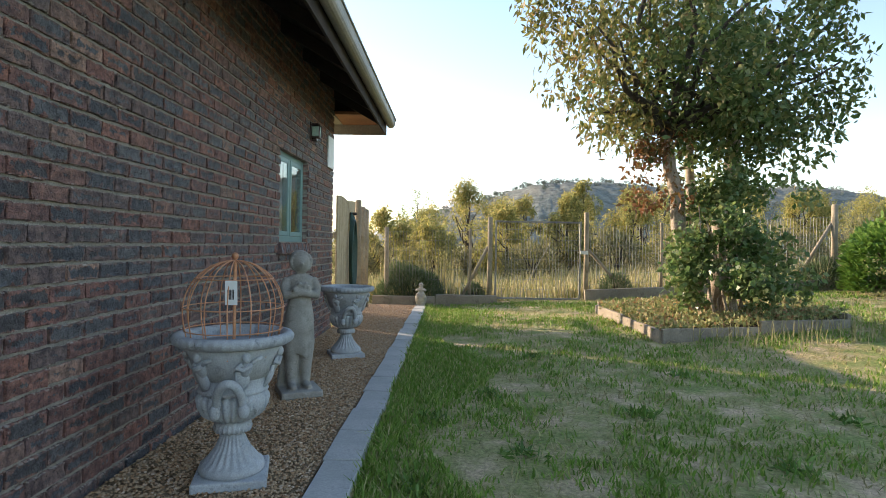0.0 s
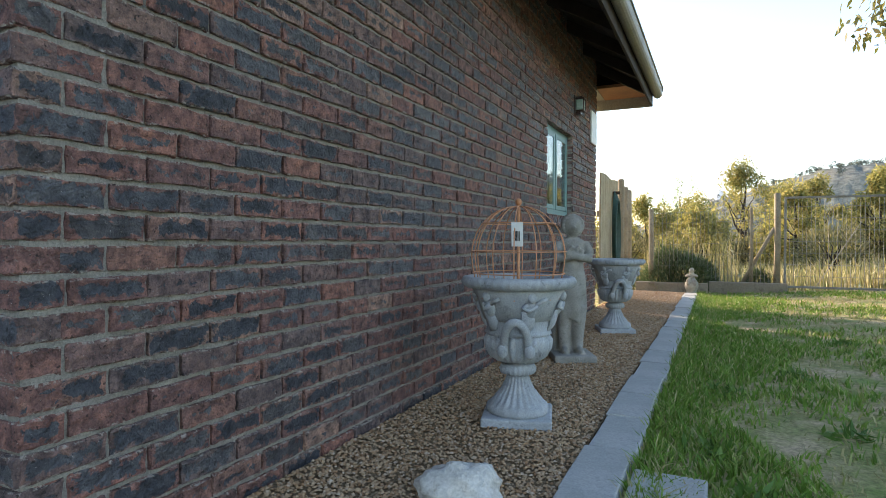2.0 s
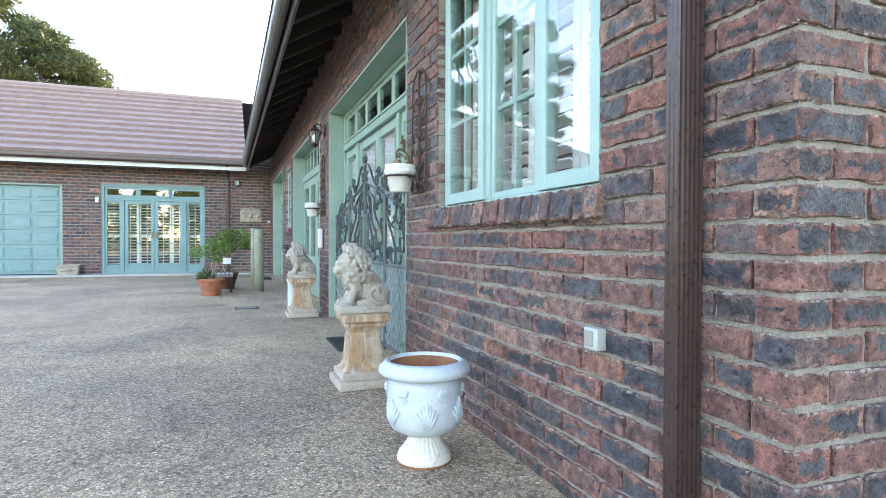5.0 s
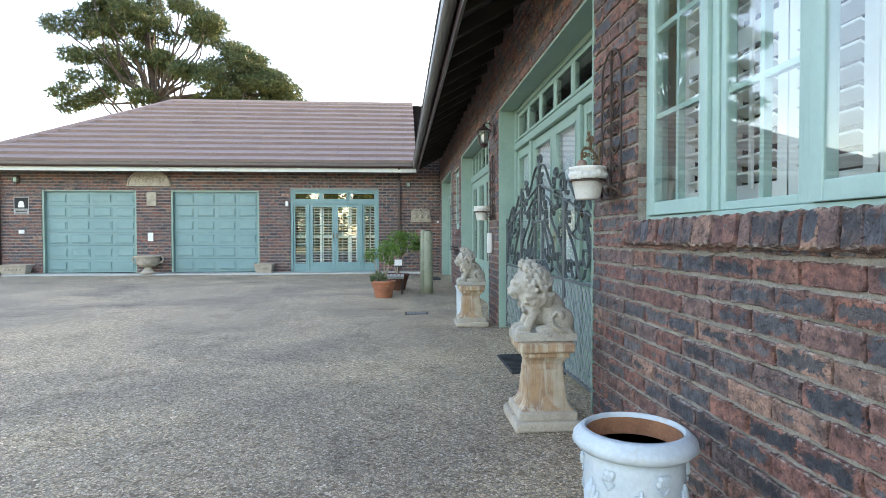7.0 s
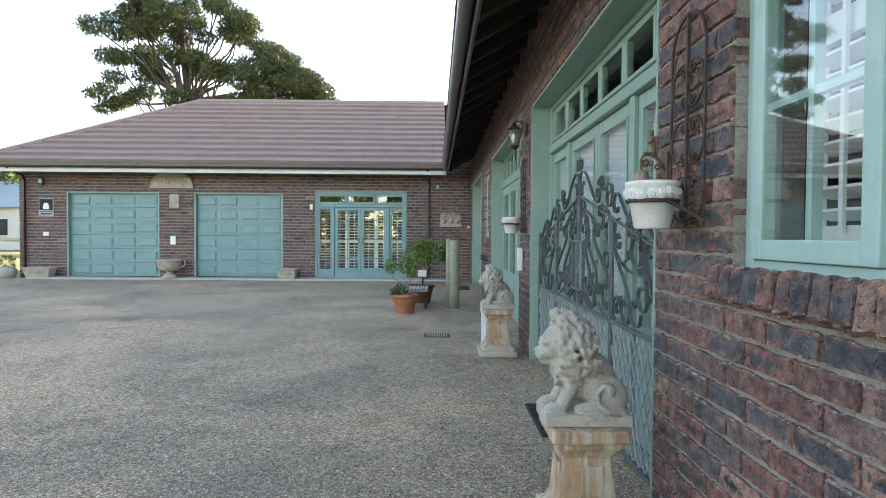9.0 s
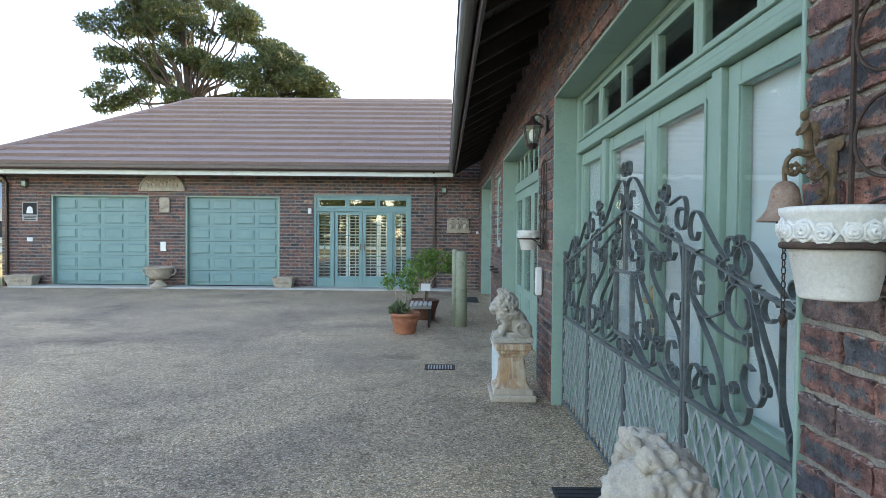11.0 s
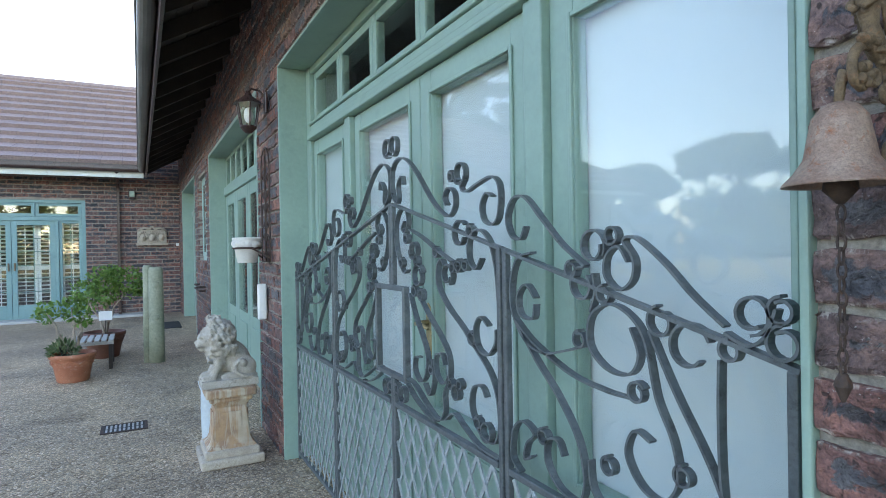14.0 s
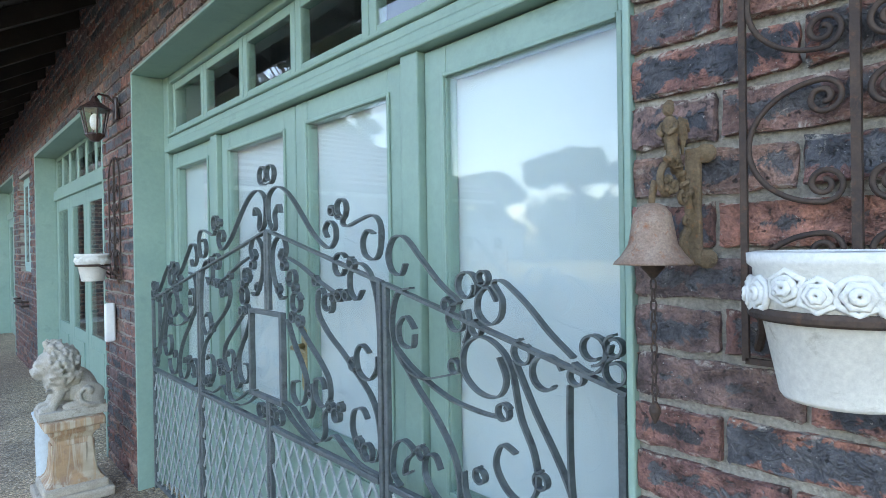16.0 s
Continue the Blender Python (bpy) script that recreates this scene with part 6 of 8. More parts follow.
def downpipe(m, height, label, gut=True):
    ob = thing("downpipe", m, label, "downpipe", "brown downpipes")
    bm = bmesh.new()
    x0, x1, y0, y1 = -0.042, 0.006, -0.08, -0.006
    prof = [(x0 + (0.0016 if k % 2 else 0.0), y1 + (y0 - y1) * k / 10) for k in range(11)]
    prof += [(x0 + (x1 - x0) * k / 6, y0 + (0.0016 if k % 2 else 0.0)) for k in range(1, 6)]
    prof += [(x1 - (0.0016 if k % 2 else 0.0), y0 + (y1 - y0) * k / 10) for k in range(11)]
    a = [bm.verts.new((x, y, 0.08)) for x, y in prof]
    b = [bm.verts.new((x, y, height)) for x, y in prof]
    k = len(prof)
    for i in range(k):
        bm.faces.new((a[i], b[i], b[(i + 1) % k], a[(i + 1) % k]))
    bm.faces.new(a)
    bm.faces.new(b[::-1])
    bmesh.ops.recalc_face_normals(bm, faces=bm.faces)
    part("pipe", bm, PIPE, ob)
    for z in (0.21, 1.9):
        part("strap", boxes((-0.045, 0.009, -0.083, -0.002, z, z + 0.03), (0.009, 0.04, -0.006, 0.0, z, z + 0.03), bevel=0.002), PIPE, ob)
    part("shoe", boxes((-0.045, 0.009, -0.14, -0.008, 0.02, 0.09), bevel=0.01), PIPE, ob)
    part("swan_neck", tube(bmesh.new(), [(-0.018, -0.043, height - 0.02), (-0.018, -0.12, height + 0.1), (-0.018, -0.5, height + 0.2), (-0.018, -0.66, height + 0.26)], 0.034, 10), PIPE, ob)
    return ob


downpipe(pose(-0.257, 0, 0), 2.56, "brown enamelled fluted downpipe at the house corner")
downpipe(pose(WING_X, -1.1, 0, 0, 0, 90), 2.56, "brown enamelled downpipe on the garage wing")
downpipe(pose(WING_X, -11.58, 0, 0, 0, 90), 2.56, "brown enamelled downpipe at the wing's outer corner")

# ---- on the courtyard ----
mat = thing("door_mat", pose(-4.12, -0.19, 0.0), "black ribbed rubber mat before the gates", "mat")
part("mat_base", boxes((-0.32, 0.32, -0.09, 0.2, 0.0, 0.012), bevel=0.004), BLACK, mat)
for k in range(14):
    part("rib", boxes((-0.3 + 0.044 * k, -0.28 + 0.044 * k, -0.08, 0.19, 0.012, 0.018)), BLACK, mat)
mat2 = thing("door_mat", pose(-13.4, -0.35, 0.0), "dark flat mat before the far door", "mat")
part("mat_base", boxes((-0.45, 0.45, -0.2, 0.2, 0.0, 0.015), bevel=0.004), BLACK, mat2)
grate = thing("drain_grate", pose(-7.2, -0.88, 0.0), "dark cast drain grate set in the paving", "drain")
part("frame", boxes((-0.11, 0.11, -0.15, -0.13, 0.0, 0.008), (-0.11, 0.11, 0.13, 0.15, 0.0, 0.008), (-0.11, -0.09, -0.13, 0.13, 0.0, 0.008), (0.09, 0.11, -0.13, 0.13, 0.0, 0.008)), DARKIRON, grate)
# flat black sheet painted as the shade below the grate bars
part("sump", boxes((-0.09, 0.09, -0.13, 0.13, 0.0, 0.003)), BLACK, grate)
for k in range(9):
    for s in (-0.05, 0.05):
        part("bar", boxes((s - 0.036, s + 0.036, -0.12 + 0.028 * k, -0.106 + 0.028 * k, 0.0, 0.007)), SLAB, grate)

pole_ = thing("timber_pole", pose(-9.86, -0.6, 0), "green-grey treated timber bollard with bolt heads", "bollard")
part("pole", tube(bmesh.new(), [(0, 0, 0), (0.004, 0, 0.4), (0, 0, 0.8), (0, 0, 1.07), (0, 0, 1.1)], [0.085, 0.082, 0.08, 0.078, 0.06], 18), POLE, pole_, smooth=True)
part("pole", tube(bmesh.new(), [(-0.03, -0.09, 0), (-0.03, -0.085, 0.6), (-0.03, -0.085, 1.1), (-0.03, -0.085, 1.12)], [0.05, 0.05, 0.048, 0.04], 14), POLE, pole_, smooth=True)
for z in (0.9, 0.52):
    part("bolt_head", ellipsoid(bmesh.new(), (0.075, 0.0, z), (0.02, 0.035, 0.035)), POLE, pole_, smooth=True)

jar = thing("white_jar", pose(-6.5, -0.36, 0), "white enamel churn behind the lion pedestal", "jar")
part("body", lathe([(0.05, 0.0), (0.06, 0.05), (0.065, 0.25), (0.062, 0.36), (0.075, 0.4), (0.08, 0.42), (0.07, 0.425)], 24), WHITEPOT, jar, smooth=True)


def clay_pot(name, x, y, r, h, mat_, label):
    ob = thing(name, pose(x, y, 0), label, "flower pot")
    part("body", lathe([(r * 0.66, 0), (r * 0.7, 0.01), (r * 0.84, h * 0.55), (r * 0.9, h * 0.6), (r * 0.88, h * 0.66), (r * 0.95, h * 0.84), (r * 1.03, h * 0.86), (r * 1.04, h * 0.98), (r, h), (r * 0.9, h), (r * 0.86, h * 0.85)], 40), mat_, ob, smooth=True)
    part("soil", lathe([(r * 0.86, h * 0.84), (r * 0.87, h * 0.88), (r * 0.4, h * 0.92), (0.01, h * 0.93)], 24), SOIL, ob, "dry potting soil")
    for k in range(8):
        a = 2 * math.pi * k / 8
        part("swag", tube(bmesh.new(), [(r * 0.93 * math.cos(a + 0.7 * t), r * 0.93 * math.sin(a + 0.7 * t), h * (0.78 - 0.1 * math.sin(math.pi * t))) for t in np.linspace(0, 1, 7)], 0.008, 6), mat_, ob)
    return ob


clay_pot("flower_pot", -9.25, -1.37, 0.2, 0.28, TERRA, "terracotta pot with swags holding a bare-stemmed shrub")
clay_pot("flower_pot", -10.6, -1.16, 0.23, 0.31, TERRADARK, "glazed brown pot holding a bushy green shrub")
bench = thing("slatted_stand", pose(-9.95, -1.22, 0), "weathered grey slatted plant stand between the pots", "plant stand")
for k in range(6):
    part("slat", boxes((-0.28, 0.28, -0.2 + 0.068 * k, -0.15 + 0.068 * k, 0.3, 0.32), bevel=0.004), SLAB, bench)
for sx in (-0.22, 0.22):
    part("bearer", boxes((sx - 0.02, sx + 0.02, -0.19, 0.19, 0.27, 0.3)), SLAB, bench)
    for sy in (-0.16, 0.16):
        part("leg", boxes((sx - 0.018, sx + 0.018, sy - 0.018, sy + 0.018, 0.0, 0.27)), TIMBER_DARK, bench)
label_ = thing("plant_label", pose(-10.35, -1.13, 0.27), "small white plant label on a stake", "label")
part("stake", boxes((-0.006, 0.006, -0.006, 0.006, 0.0, 0.3)), TIMBER_DARK, label_)
part("card", boxes((0.007, 0.012, -0.07, 0.07, 0.2, 0.31), bevel=0.002), WHITE, label_)


# ---- along the garage wing ----
def trough(y, w, label):
    ob = thing("stone_trough", pose(-15.42, y, 0.045), label, "planter", "stone troughs")
    bm = bmesh.new()
    lo = [bm.verts.new((sx * 0.11, sy * w * 0.4, 0)) for sx, sy in ((-1, -1), (1, -1), (1, 1), (-1, 1))]
    hi = [bm.verts.new((sx * 0.17, sy * w * 0.5, 0.24)) for sx, sy in ((-1, -1), (1, -1), (1, 1), (-1, 1))]
    inn = [bm.verts.new((sx * 0.14, sy * (w * 0.5 - 0.035), 0.24)) for sx, sy in ((-1, -1), (1, -1), (1, 1), (-1, 1))]
    dep = [bm.verts.new((sx * 0.13, sy * (w * 0.5 - 0.05), 0.19)) for sx, sy in ((-1, -1), (1, -1), (1, 1), (-1, 1))]
    for a, b in ((lo, hi), (hi, inn), (inn, dep)):
        for k in range(4):
            bm.faces.new((a[k], a[(k + 1) % 4], b[(k + 1) % 4], b[k]))
    bm.faces.new(lo[::-1])
    bm.faces.new(dep)
    bmesh.ops.bevel(bm, geom=list(bm.edges), offset=0.008, segments=2, affect="EDGES")
    part("body", bm, TAN, ob)
    part("rim", boxes((-0.18, 0.18, -w * 0.5 - 0.01, -w * 0.5 + 0.03, 0.215, 0.245), (-0.18, 0.18, w * 0.5 - 0.03, w * 0.5 + 0.01, 0.215, 0.245), (0.145, 0.185, -w * 0.5 + 0.03, w * 0.5 - 0.03, 0.215, 0.245), (-0.185, -0.145, -w * 0.5 + 0.03, w * 0.5 - 0.03, 0.215, 0.245), bevel=0.006), TAN, ob)
    bm = bmesh.new()
    for k in range(5):
        ellipsoid(bm, (0.15, (k - 2) * w * 0.13, 0.12), (0.02, 0.035, 0.03), seg=10, rings=8)
    part("relief", bm, TAN, ob, smooth=True)
    return ob


trough(-11.05, 0.72, "low tan stone trough with moulded front")
trough(-4.72, 0.5, "low tan stone trough with moulded front")
bowl = thing("stone_bowl", pose(-15.35, -7.7, 0.045), "tan stone pedestal bowl with two handles between garage doors", "planter")
part("foot", lathe([(0.19, 0.0), (0.2, 0.03), (0.14, 0.07), (0.09, 0.12), (0.08, 0.17)], 32), TAN, bowl, smooth=True)
part("bowl", lathe([(0.08, 0.17), (0.18, 0.19), (0.27, 0.26), (0.28, 0.36), (0.3, 0.42), (0.34, 0.44), (0.34, 0.47), (0.3, 0.475), (0.27, 0.42), (0.2, 0.3)], 96, 24, 0.06, (0.18, 0.3)), TAN, bowl, smooth=True)
for s in (-1, 1):
    part("handle", tube(bmesh.new(), [(0, s * 0.28, 0.28), (0, s * 0.36, 0.3), (0, s * 0.4, 0.38), (0, s * 0.35, 0.44)], 0.022, 8), TAN, bowl, smooth=True)

lun = thing("lunette_plaque", pose(WING_X, -7.78, 2.36), "half-round tan stone plaque with a carved frieze above the pier", "plaque")
bm = bmesh.new()
arc = [(0.575 * math.cos(t), 0.46 * math.sin(t)) for t in np.linspace(0, math.pi, 25)]
a = [bm.verts.new((0.0, y, z)) for y, z in arc]
b = [bm.verts.new((0.05, y, z)) for y, z in arc]
bm.faces.new(a)
bm.faces.new(b[::-1])
for k in range(len(arc)):
    bm.faces.new((a[k], b[k], b[(k + 1) % len(arc)], a[(k + 1) % len(arc)]))
bmesh.ops.recalc_face_normals(bm, faces=bm.faces)
part("slab", bm, TAN, lun)
part("arched_border", tube(bmesh.new(), [(0.055, y * 0.95, z * 0.95 + 0.01) for y, z in arc], 0.022, 8), TAN, lun, smooth=True)
rng = random.Random(8)
bm = bmesh.new()
for k in range(9):
    y = -0.36 + 0.09 * k
    ellipsoid(bm, (0.052, y, 0.2 + 0.05 * math.cos(k)), (0.02, 0.05, 0.035), (rng.uniform(-30, 30), 0, 0), 10, 8)
    tube(bm, [(0.055, y, 0.18), (0.06, y + 0.03, 0.12), (0.055, y - 0.01, 0.08)], 0.01, 6)
    ellipsoid(bm, (0.056, y + 0.04, 0.27 + 0.03 * math.cos(k)), (0.015, 0.02, 0.024), seg=8, rings=6)
part("carved_frieze", bm, TAN, lun, smooth=True)

mask_ = thing("wall_plaque", pose(WING_X, -7.72, 2.05), "small tan stone wall ornament with rounded foot", "plaque")
part("slab", boxes((0.0, 0.06, -0.13, 0.13, -0.22, 0.16), bevel=0.03), TAN, mask_)
bm = bmesh.new()
for k in range(6):
    ellipsoid(bm, (0.062, -0.06 + 0.024 * k, -0.1 + 0.02 * (k % 3)), (0.018, 0.025, 0.03), seg=8, rings=6)
part("relief", bm, TAN, mask_, smooth=True)
pad = thing("keypad", pose(WING_X, -7.76, 1.02), "white door keypad on the brick pier", "keypad")
part("housing", boxes((0.0, 0.04, -0.07, 0.07, -0.13, 0.1), bevel=0.012), WHITE, pad)
part("screen", boxes((0.038, 0.043, -0.045, 0.045, 0.0, 0.07)), SHUTTER, pad)
sens = thing("sensor", pose(WING_X, -4.16, 1.9), "white motion sensor beside the French doors", "sensor")
part("body", boxes((0.0, 0.07, -0.04, 0.04, -0.07, 0.07), bevel=0.015), WHITE, sens)
sw = thing("wall_switch", pose(WING_X, -11.05, 1.15), "small white switch plate on brick", "switch")
part("plate", boxes((0.0, 0.03, -0.07, 0.07, -0.05, 0.05), bevel=0.006), WHITE, sw)
cowl = thing("bell_push", pose(WING_X, -0.05, 1.41), "small pale bell push on the brick wall", "bell push")
part("plate", boxes((0.0, 0.03, -0.03, 0.03, -0.03, 0.03), bevel=0.006), WHITE, cowl)

sign = thing("security_sign", pose(WING_X, -11.05, 1.83), "black and white framed security sign on brick", "sign")
part("board", boxes((0.004, 0.014, -0.19, 0.19, -0.22, 0.24), bevel=0.003), SLAB, sign)
part("black_panel", boxes((0.014, 0.017, -0.17, 0.17, -0.07, 0.22)), BLACK, sign)
bm = bmesh.new()
ellipsoid(bm, (0.018, 0.0, 0.06), (0.002, 0.07, 0.07), seg=20, rings=8)
box(bm, 0.017, 0.019, -0.08, 0.08, -0.04, 0.03)
part("emblem", bm, WHITE, sign, "plain white emblem")
part("print", boxes((0.014, 0.016, -0.16, 0.16, -0.12, -0.1), (0.014, 0.016, -0.14, 0.14, -0.16, -0.14), (0.014, 0.016, -0.15, 0.15, -0.2, -0.18)), BLACK, sign)

plq = thing("relief_plaque", pose(WING_X, -0.52, 1.42), "tan stone relief plaque with heads and a scrolled top", "plaque")
part("shelf", boxes((0.0, 0.09, -0.29, 0.29, -0.02, 0.03), bevel=0.008), TAN, plq)
part("slab", boxes((0.0, 0.04, -0.27, 0.27, 0.03, 0.3), bevel=0.01), TAN, plq)
for k, y in enumerate((-0.17, 0.0, 0.17)):
    bm = bmesh.new()
    ellipsoid(bm, (0.06, y, 0.14), (0.045, 0.06, 0.075), seg=12, rings=10)
    ellipsoid(bm, (0.1, y, 0.13), (0.02, 0.02, 0.03), seg=8, rings=6)
    for j in range(7):
        t = math.pi * j / 6
        ellipsoid(bm, (0.05, y + 0.075 * math.cos(t), 0.16 + 0.09 * math.sin(t)), (0.025, 0.024, 0.03), seg=8, rings=6)
    part("carved_head", bm, TAN, plq, smooth=True)
bm = bmesh.new()
for s in (-1, 1):
    tube(bm, [(0.05, s * 0.25, 0.29), (0.05, s * 0.15, 0.34), (0.05, s * 0.05, 0.31), (0.05, 0, 0.37)], 0.022, 8)
part("scrolled_top", bm, TAN, plq, smooth=True)

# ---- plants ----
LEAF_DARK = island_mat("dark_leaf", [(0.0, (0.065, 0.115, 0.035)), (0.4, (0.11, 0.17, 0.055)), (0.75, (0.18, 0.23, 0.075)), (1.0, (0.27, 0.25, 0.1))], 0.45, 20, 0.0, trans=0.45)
# paler, yellower leaf with sunlight put into its colour
LEAF_SUN = island_mat("sun_painted_leaf", [(0.0, (0.12, 0.14, 0.04)), (0.5, (0.2, 0.2, 0.06)), (0.85, (0.28, 0.24, 0.08)), (1.0, (0.26, 0.14, 0.05))], 0.55, 20, 0.0, trans=0.45)
LEAF_COVER = island_mat("succulent_leaf", [(0.0, (0.2, 0.25, 0.09)), (0.5, (0.34, 0.34, 0.13)), (0.8, (0.46, 0.38, 0.18)), (1.0, (0.4, 0.2, 0.1))], 0.6, 20, 0.0, trans=0.35)
LEAF_SHRUB = island_mat("glossy_shrub_leaf", [(0.0, (0.09, 0.16, 0.05)), (0.5, (0.15, 0.23, 0.075)), (1.0, (0.27, 0.3, 0.12))], 0.35, 20, 0.0, trans=0.45)
LEAF_RED = island_mat("reddish_leaf", [(0.0, (0.12, 0.09, 0.03)), (0.4, (0.22, 0.11, 0.04)), (0.8, (0.3, 0.12, 0.05)), (1.0, (0.14, 0.13, 0.04))], 0.55, 20, 0.0, trans=0.3)
LEAF_BRIGHT = island_mat("bright_leaf", [(0.0, (0.08, 0.17, 0.03)), (0.5, (0.12, 0.23, 0.04)), (1.0, (0.18, 0.28, 0.06))], 0.45, 20, 0.0, trans=0.3)
LEAF_FIELD = island_mat("willowy_leaf", [(0.0, (0.2, 0.21, 0.07)), (0.5, (0.34, 0.32, 0.1)), (0.85, (0.5, 0.43, 0.14)), (1.0, (0.55, 0.42, 0.17))], 0.7, 20, 0.0, trans=0.5)
LEAF_PINE = island_mat("cypress_needles", [(0.0, (0.035, 0.06, 0.026)), (0.5, (0.06, 0.09, 0.035)), (0.85, (0.1, 0.125, 0.05)), (1.0, (0.15, 0.165, 0.075))], 0.7, 20, 0.0, trans=0.25)
LEAF_SCRUB = island_mat("scrub_leaf", [(0.0, (0.13, 0.14, 0.07)), (0.5, (0.22, 0.21, 0.1)), (1.0, (0.36, 0.31, 0.15))], 0.75, 20, 0.0, trans=0.4)
LAVENDER = island_mat("grey_green_sprig", [(0.0, (0.08, 0.12, 0.05)), (0.6, (0.14, 0.19, 0.085)), (1.0, (0.22, 0.24, 0.13))], 0.8, 20, 0.0, trans=0.2)
GRASS_G = island_mat("green_grass", [(0.0, (0.12, 0.23, 0.025)), (0.5, (0.2, 0.34, 0.045)), (0.8, (0.33, 0.39, 0.1)), (1.0, (0.56, 0.46, 0.25))], 0.6, 20, 0.0, trans=0.3)
GRASS_D = island_mat("dry_grass", [(0.0, (0.24, 0.24, 0.09)), (0.4, (0.38, 0.33, 0.15)), (0.8, (0.56, 0.46, 0.25)), (1.0, (0.25, 0.29, 0.09))], 0.7, 20, 0.0, trans=0.3)
BARK = weathered("pale_bark", (0.3, 0.24, 0.18), (0.48, 0.4, 0.32), (0.2, 0.14, 0.1), 9, 60, 0.9, bump=0.7, dist=0.01)
BARK_DARK = weathered("dark_bark", (0.05, 0.04, 0.033), (0.085, 0.068, 0.055), None, 5, 40, 0.95, bump=0.7, dist=0.02)
# haze is put into the colours of the hill and the mountains
HILL = ground_mix("hazed_hill", (0.15, 0.165, 0.15), (0.18, 0.195, 0.17), (0.23, 0.225, 0.185), 0.02, 0.16, bump=0.8, dist=3.0)
MOUNTAIN = ground_mix("hazed_mountain", (0.86, 0.8, 0.73), (0.88, 0.82, 0.75), (0.9, 0.84, 0.77), 0.003, 0.02, bump=0.1, dist=3.0)


def leaf_mesh(name, centres, length, width, material, parent=None, droop=0.0, seed=1):
    """Pointed leaves as folded diamonds about the given centres."""
    g = np.random.default_rng(seed)
    n = len(centres)
    c = np.asarray(centres, dtype=float)
    d = g.normal(size=(n, 3))
    d[:, 2] -= droop
    d /= np.linalg.norm(d, axis=1)[:, None]
    s = np.cross(d, g.normal(size=(n, 3)))
    s /= np.linalg.norm(s, axis=1)[:, None] + 1e-9
    k = np.cross(d, s)
    ln = (length * g.uniform(0.6, 1.3, n))[:, None]
    wd = (width * g.uniform(0.7, 1.2, n))[:, None]
    v = np.stack([c, c + d * ln * 0.45 + s * wd * 0.5 + k * wd * 0.15, c + d * ln, c + d * ln * 0.45 - s * wd * 0.5 + k * wd * 0.15], axis=1).reshape(-1, 3)
    f = np.arange(4 * n).reshape(-1, 4)
    me = bpy.data.meshes.new(name)
    me.vertices.add(4 * n)
    me.vertices.foreach_set("co", v.ravel())
    me.loops.add(4 * n)
    me.loops.foreach_set("vertex_index", f.ravel().astype(np.int32))
    me.polygons.add(n)
    me.polygons.foreach_set("loop_start", np.arange(0, 4 * n, 4, dtype=np.int32))
    me.update(calc_edges=True)
    me.materials.append(material)
    ob = new(name, me)
    if parent is not None:
        ob.parent = parent
    return ob


def clump_points(clumps, per, seed=1, flat=1.0):
    """Points that thicken towards the outside of each clump, a (centre, radius) pair."""
    g = np.random.default_rng(seed)
    out = []
    for (c, r) in clumps:
        n = max(4, int(per * r * r))
        d = g.normal(size=(n, 3))
        d /= np.linalg.norm(d, axis=1)[:, None]
        q = r * g.uniform(0.25, 1.0, n) ** 0.5
        out.append(np.asarray(c) + d * q[:, None] * np.array([1, 1, flat]))
    return np.concatenate(out)


def limb(bm, a, b, r0, r1, rng, bend=0.1, n=6):
    a, b = Vector(a), Vector(b)
    k = (b - a).length
    pts = [a.lerp(b, i / n) + Vector((rng.uniform(-1, 1), rng.uniform(-1, 1), rng.uniform(-0.5, 0.5))) * bend * k * math.sin(math.pi * i / n) * 0.6 for i in range(n + 1)]
    tube(bm, pts, [r0 + (r1 - r0) * i / n for i in range(n + 1)], 8)
    return pts


# the garden tree in its edged bed
TX, TY = 4.95, 7.05
tree = thing("garden_tree", pose(0, 0, 0), "leafy multi-stemmed tree, sunlight painted into its sunward leaves", "tree")
rng = random.Random(21)
TB = hilly(TX, TY) + 0.1
stems = [((TX - 0.1, TY, TB), (4.45, 7.0, 2.6), 0.12, 0.085), ((TX + 0.25, TY + 0.1, TB), (5.45, 7.15, 2.9), 0.13, 0.09), ((TX + 0.05, TY + 0.2, TB), (5.0, 7.6, 2.7), 0.09, 0.06)]
for a, b, r0, r1 in stems:
    part("trunk", limb(bm := bmesh.new(), a, b, r0, r1, rng, 0.05) and bm, BARK, tree, "peeling pale bark", smooth=True)
clumps = []
for k in range(125):
    for _ in range(40):
        p = Vector((rng.uniform(-1, 1), rng.uniform(-1, 1), rng.uniform(-1, 1)))
        if 0.25 < p.length < 1:
            break
    c = Vector((4.6 + p.x * 2.0, 7.1 + p.y * 1.7, 4.2 + p.z * 1.95))
    if c.x < 3.6:
        c.z = max(c.z, 2.75)
    elif c.z < 2.5:
        c.y += 0.4
    clumps.append((tuple(c), rng.uniform(0.26, 0.52)))
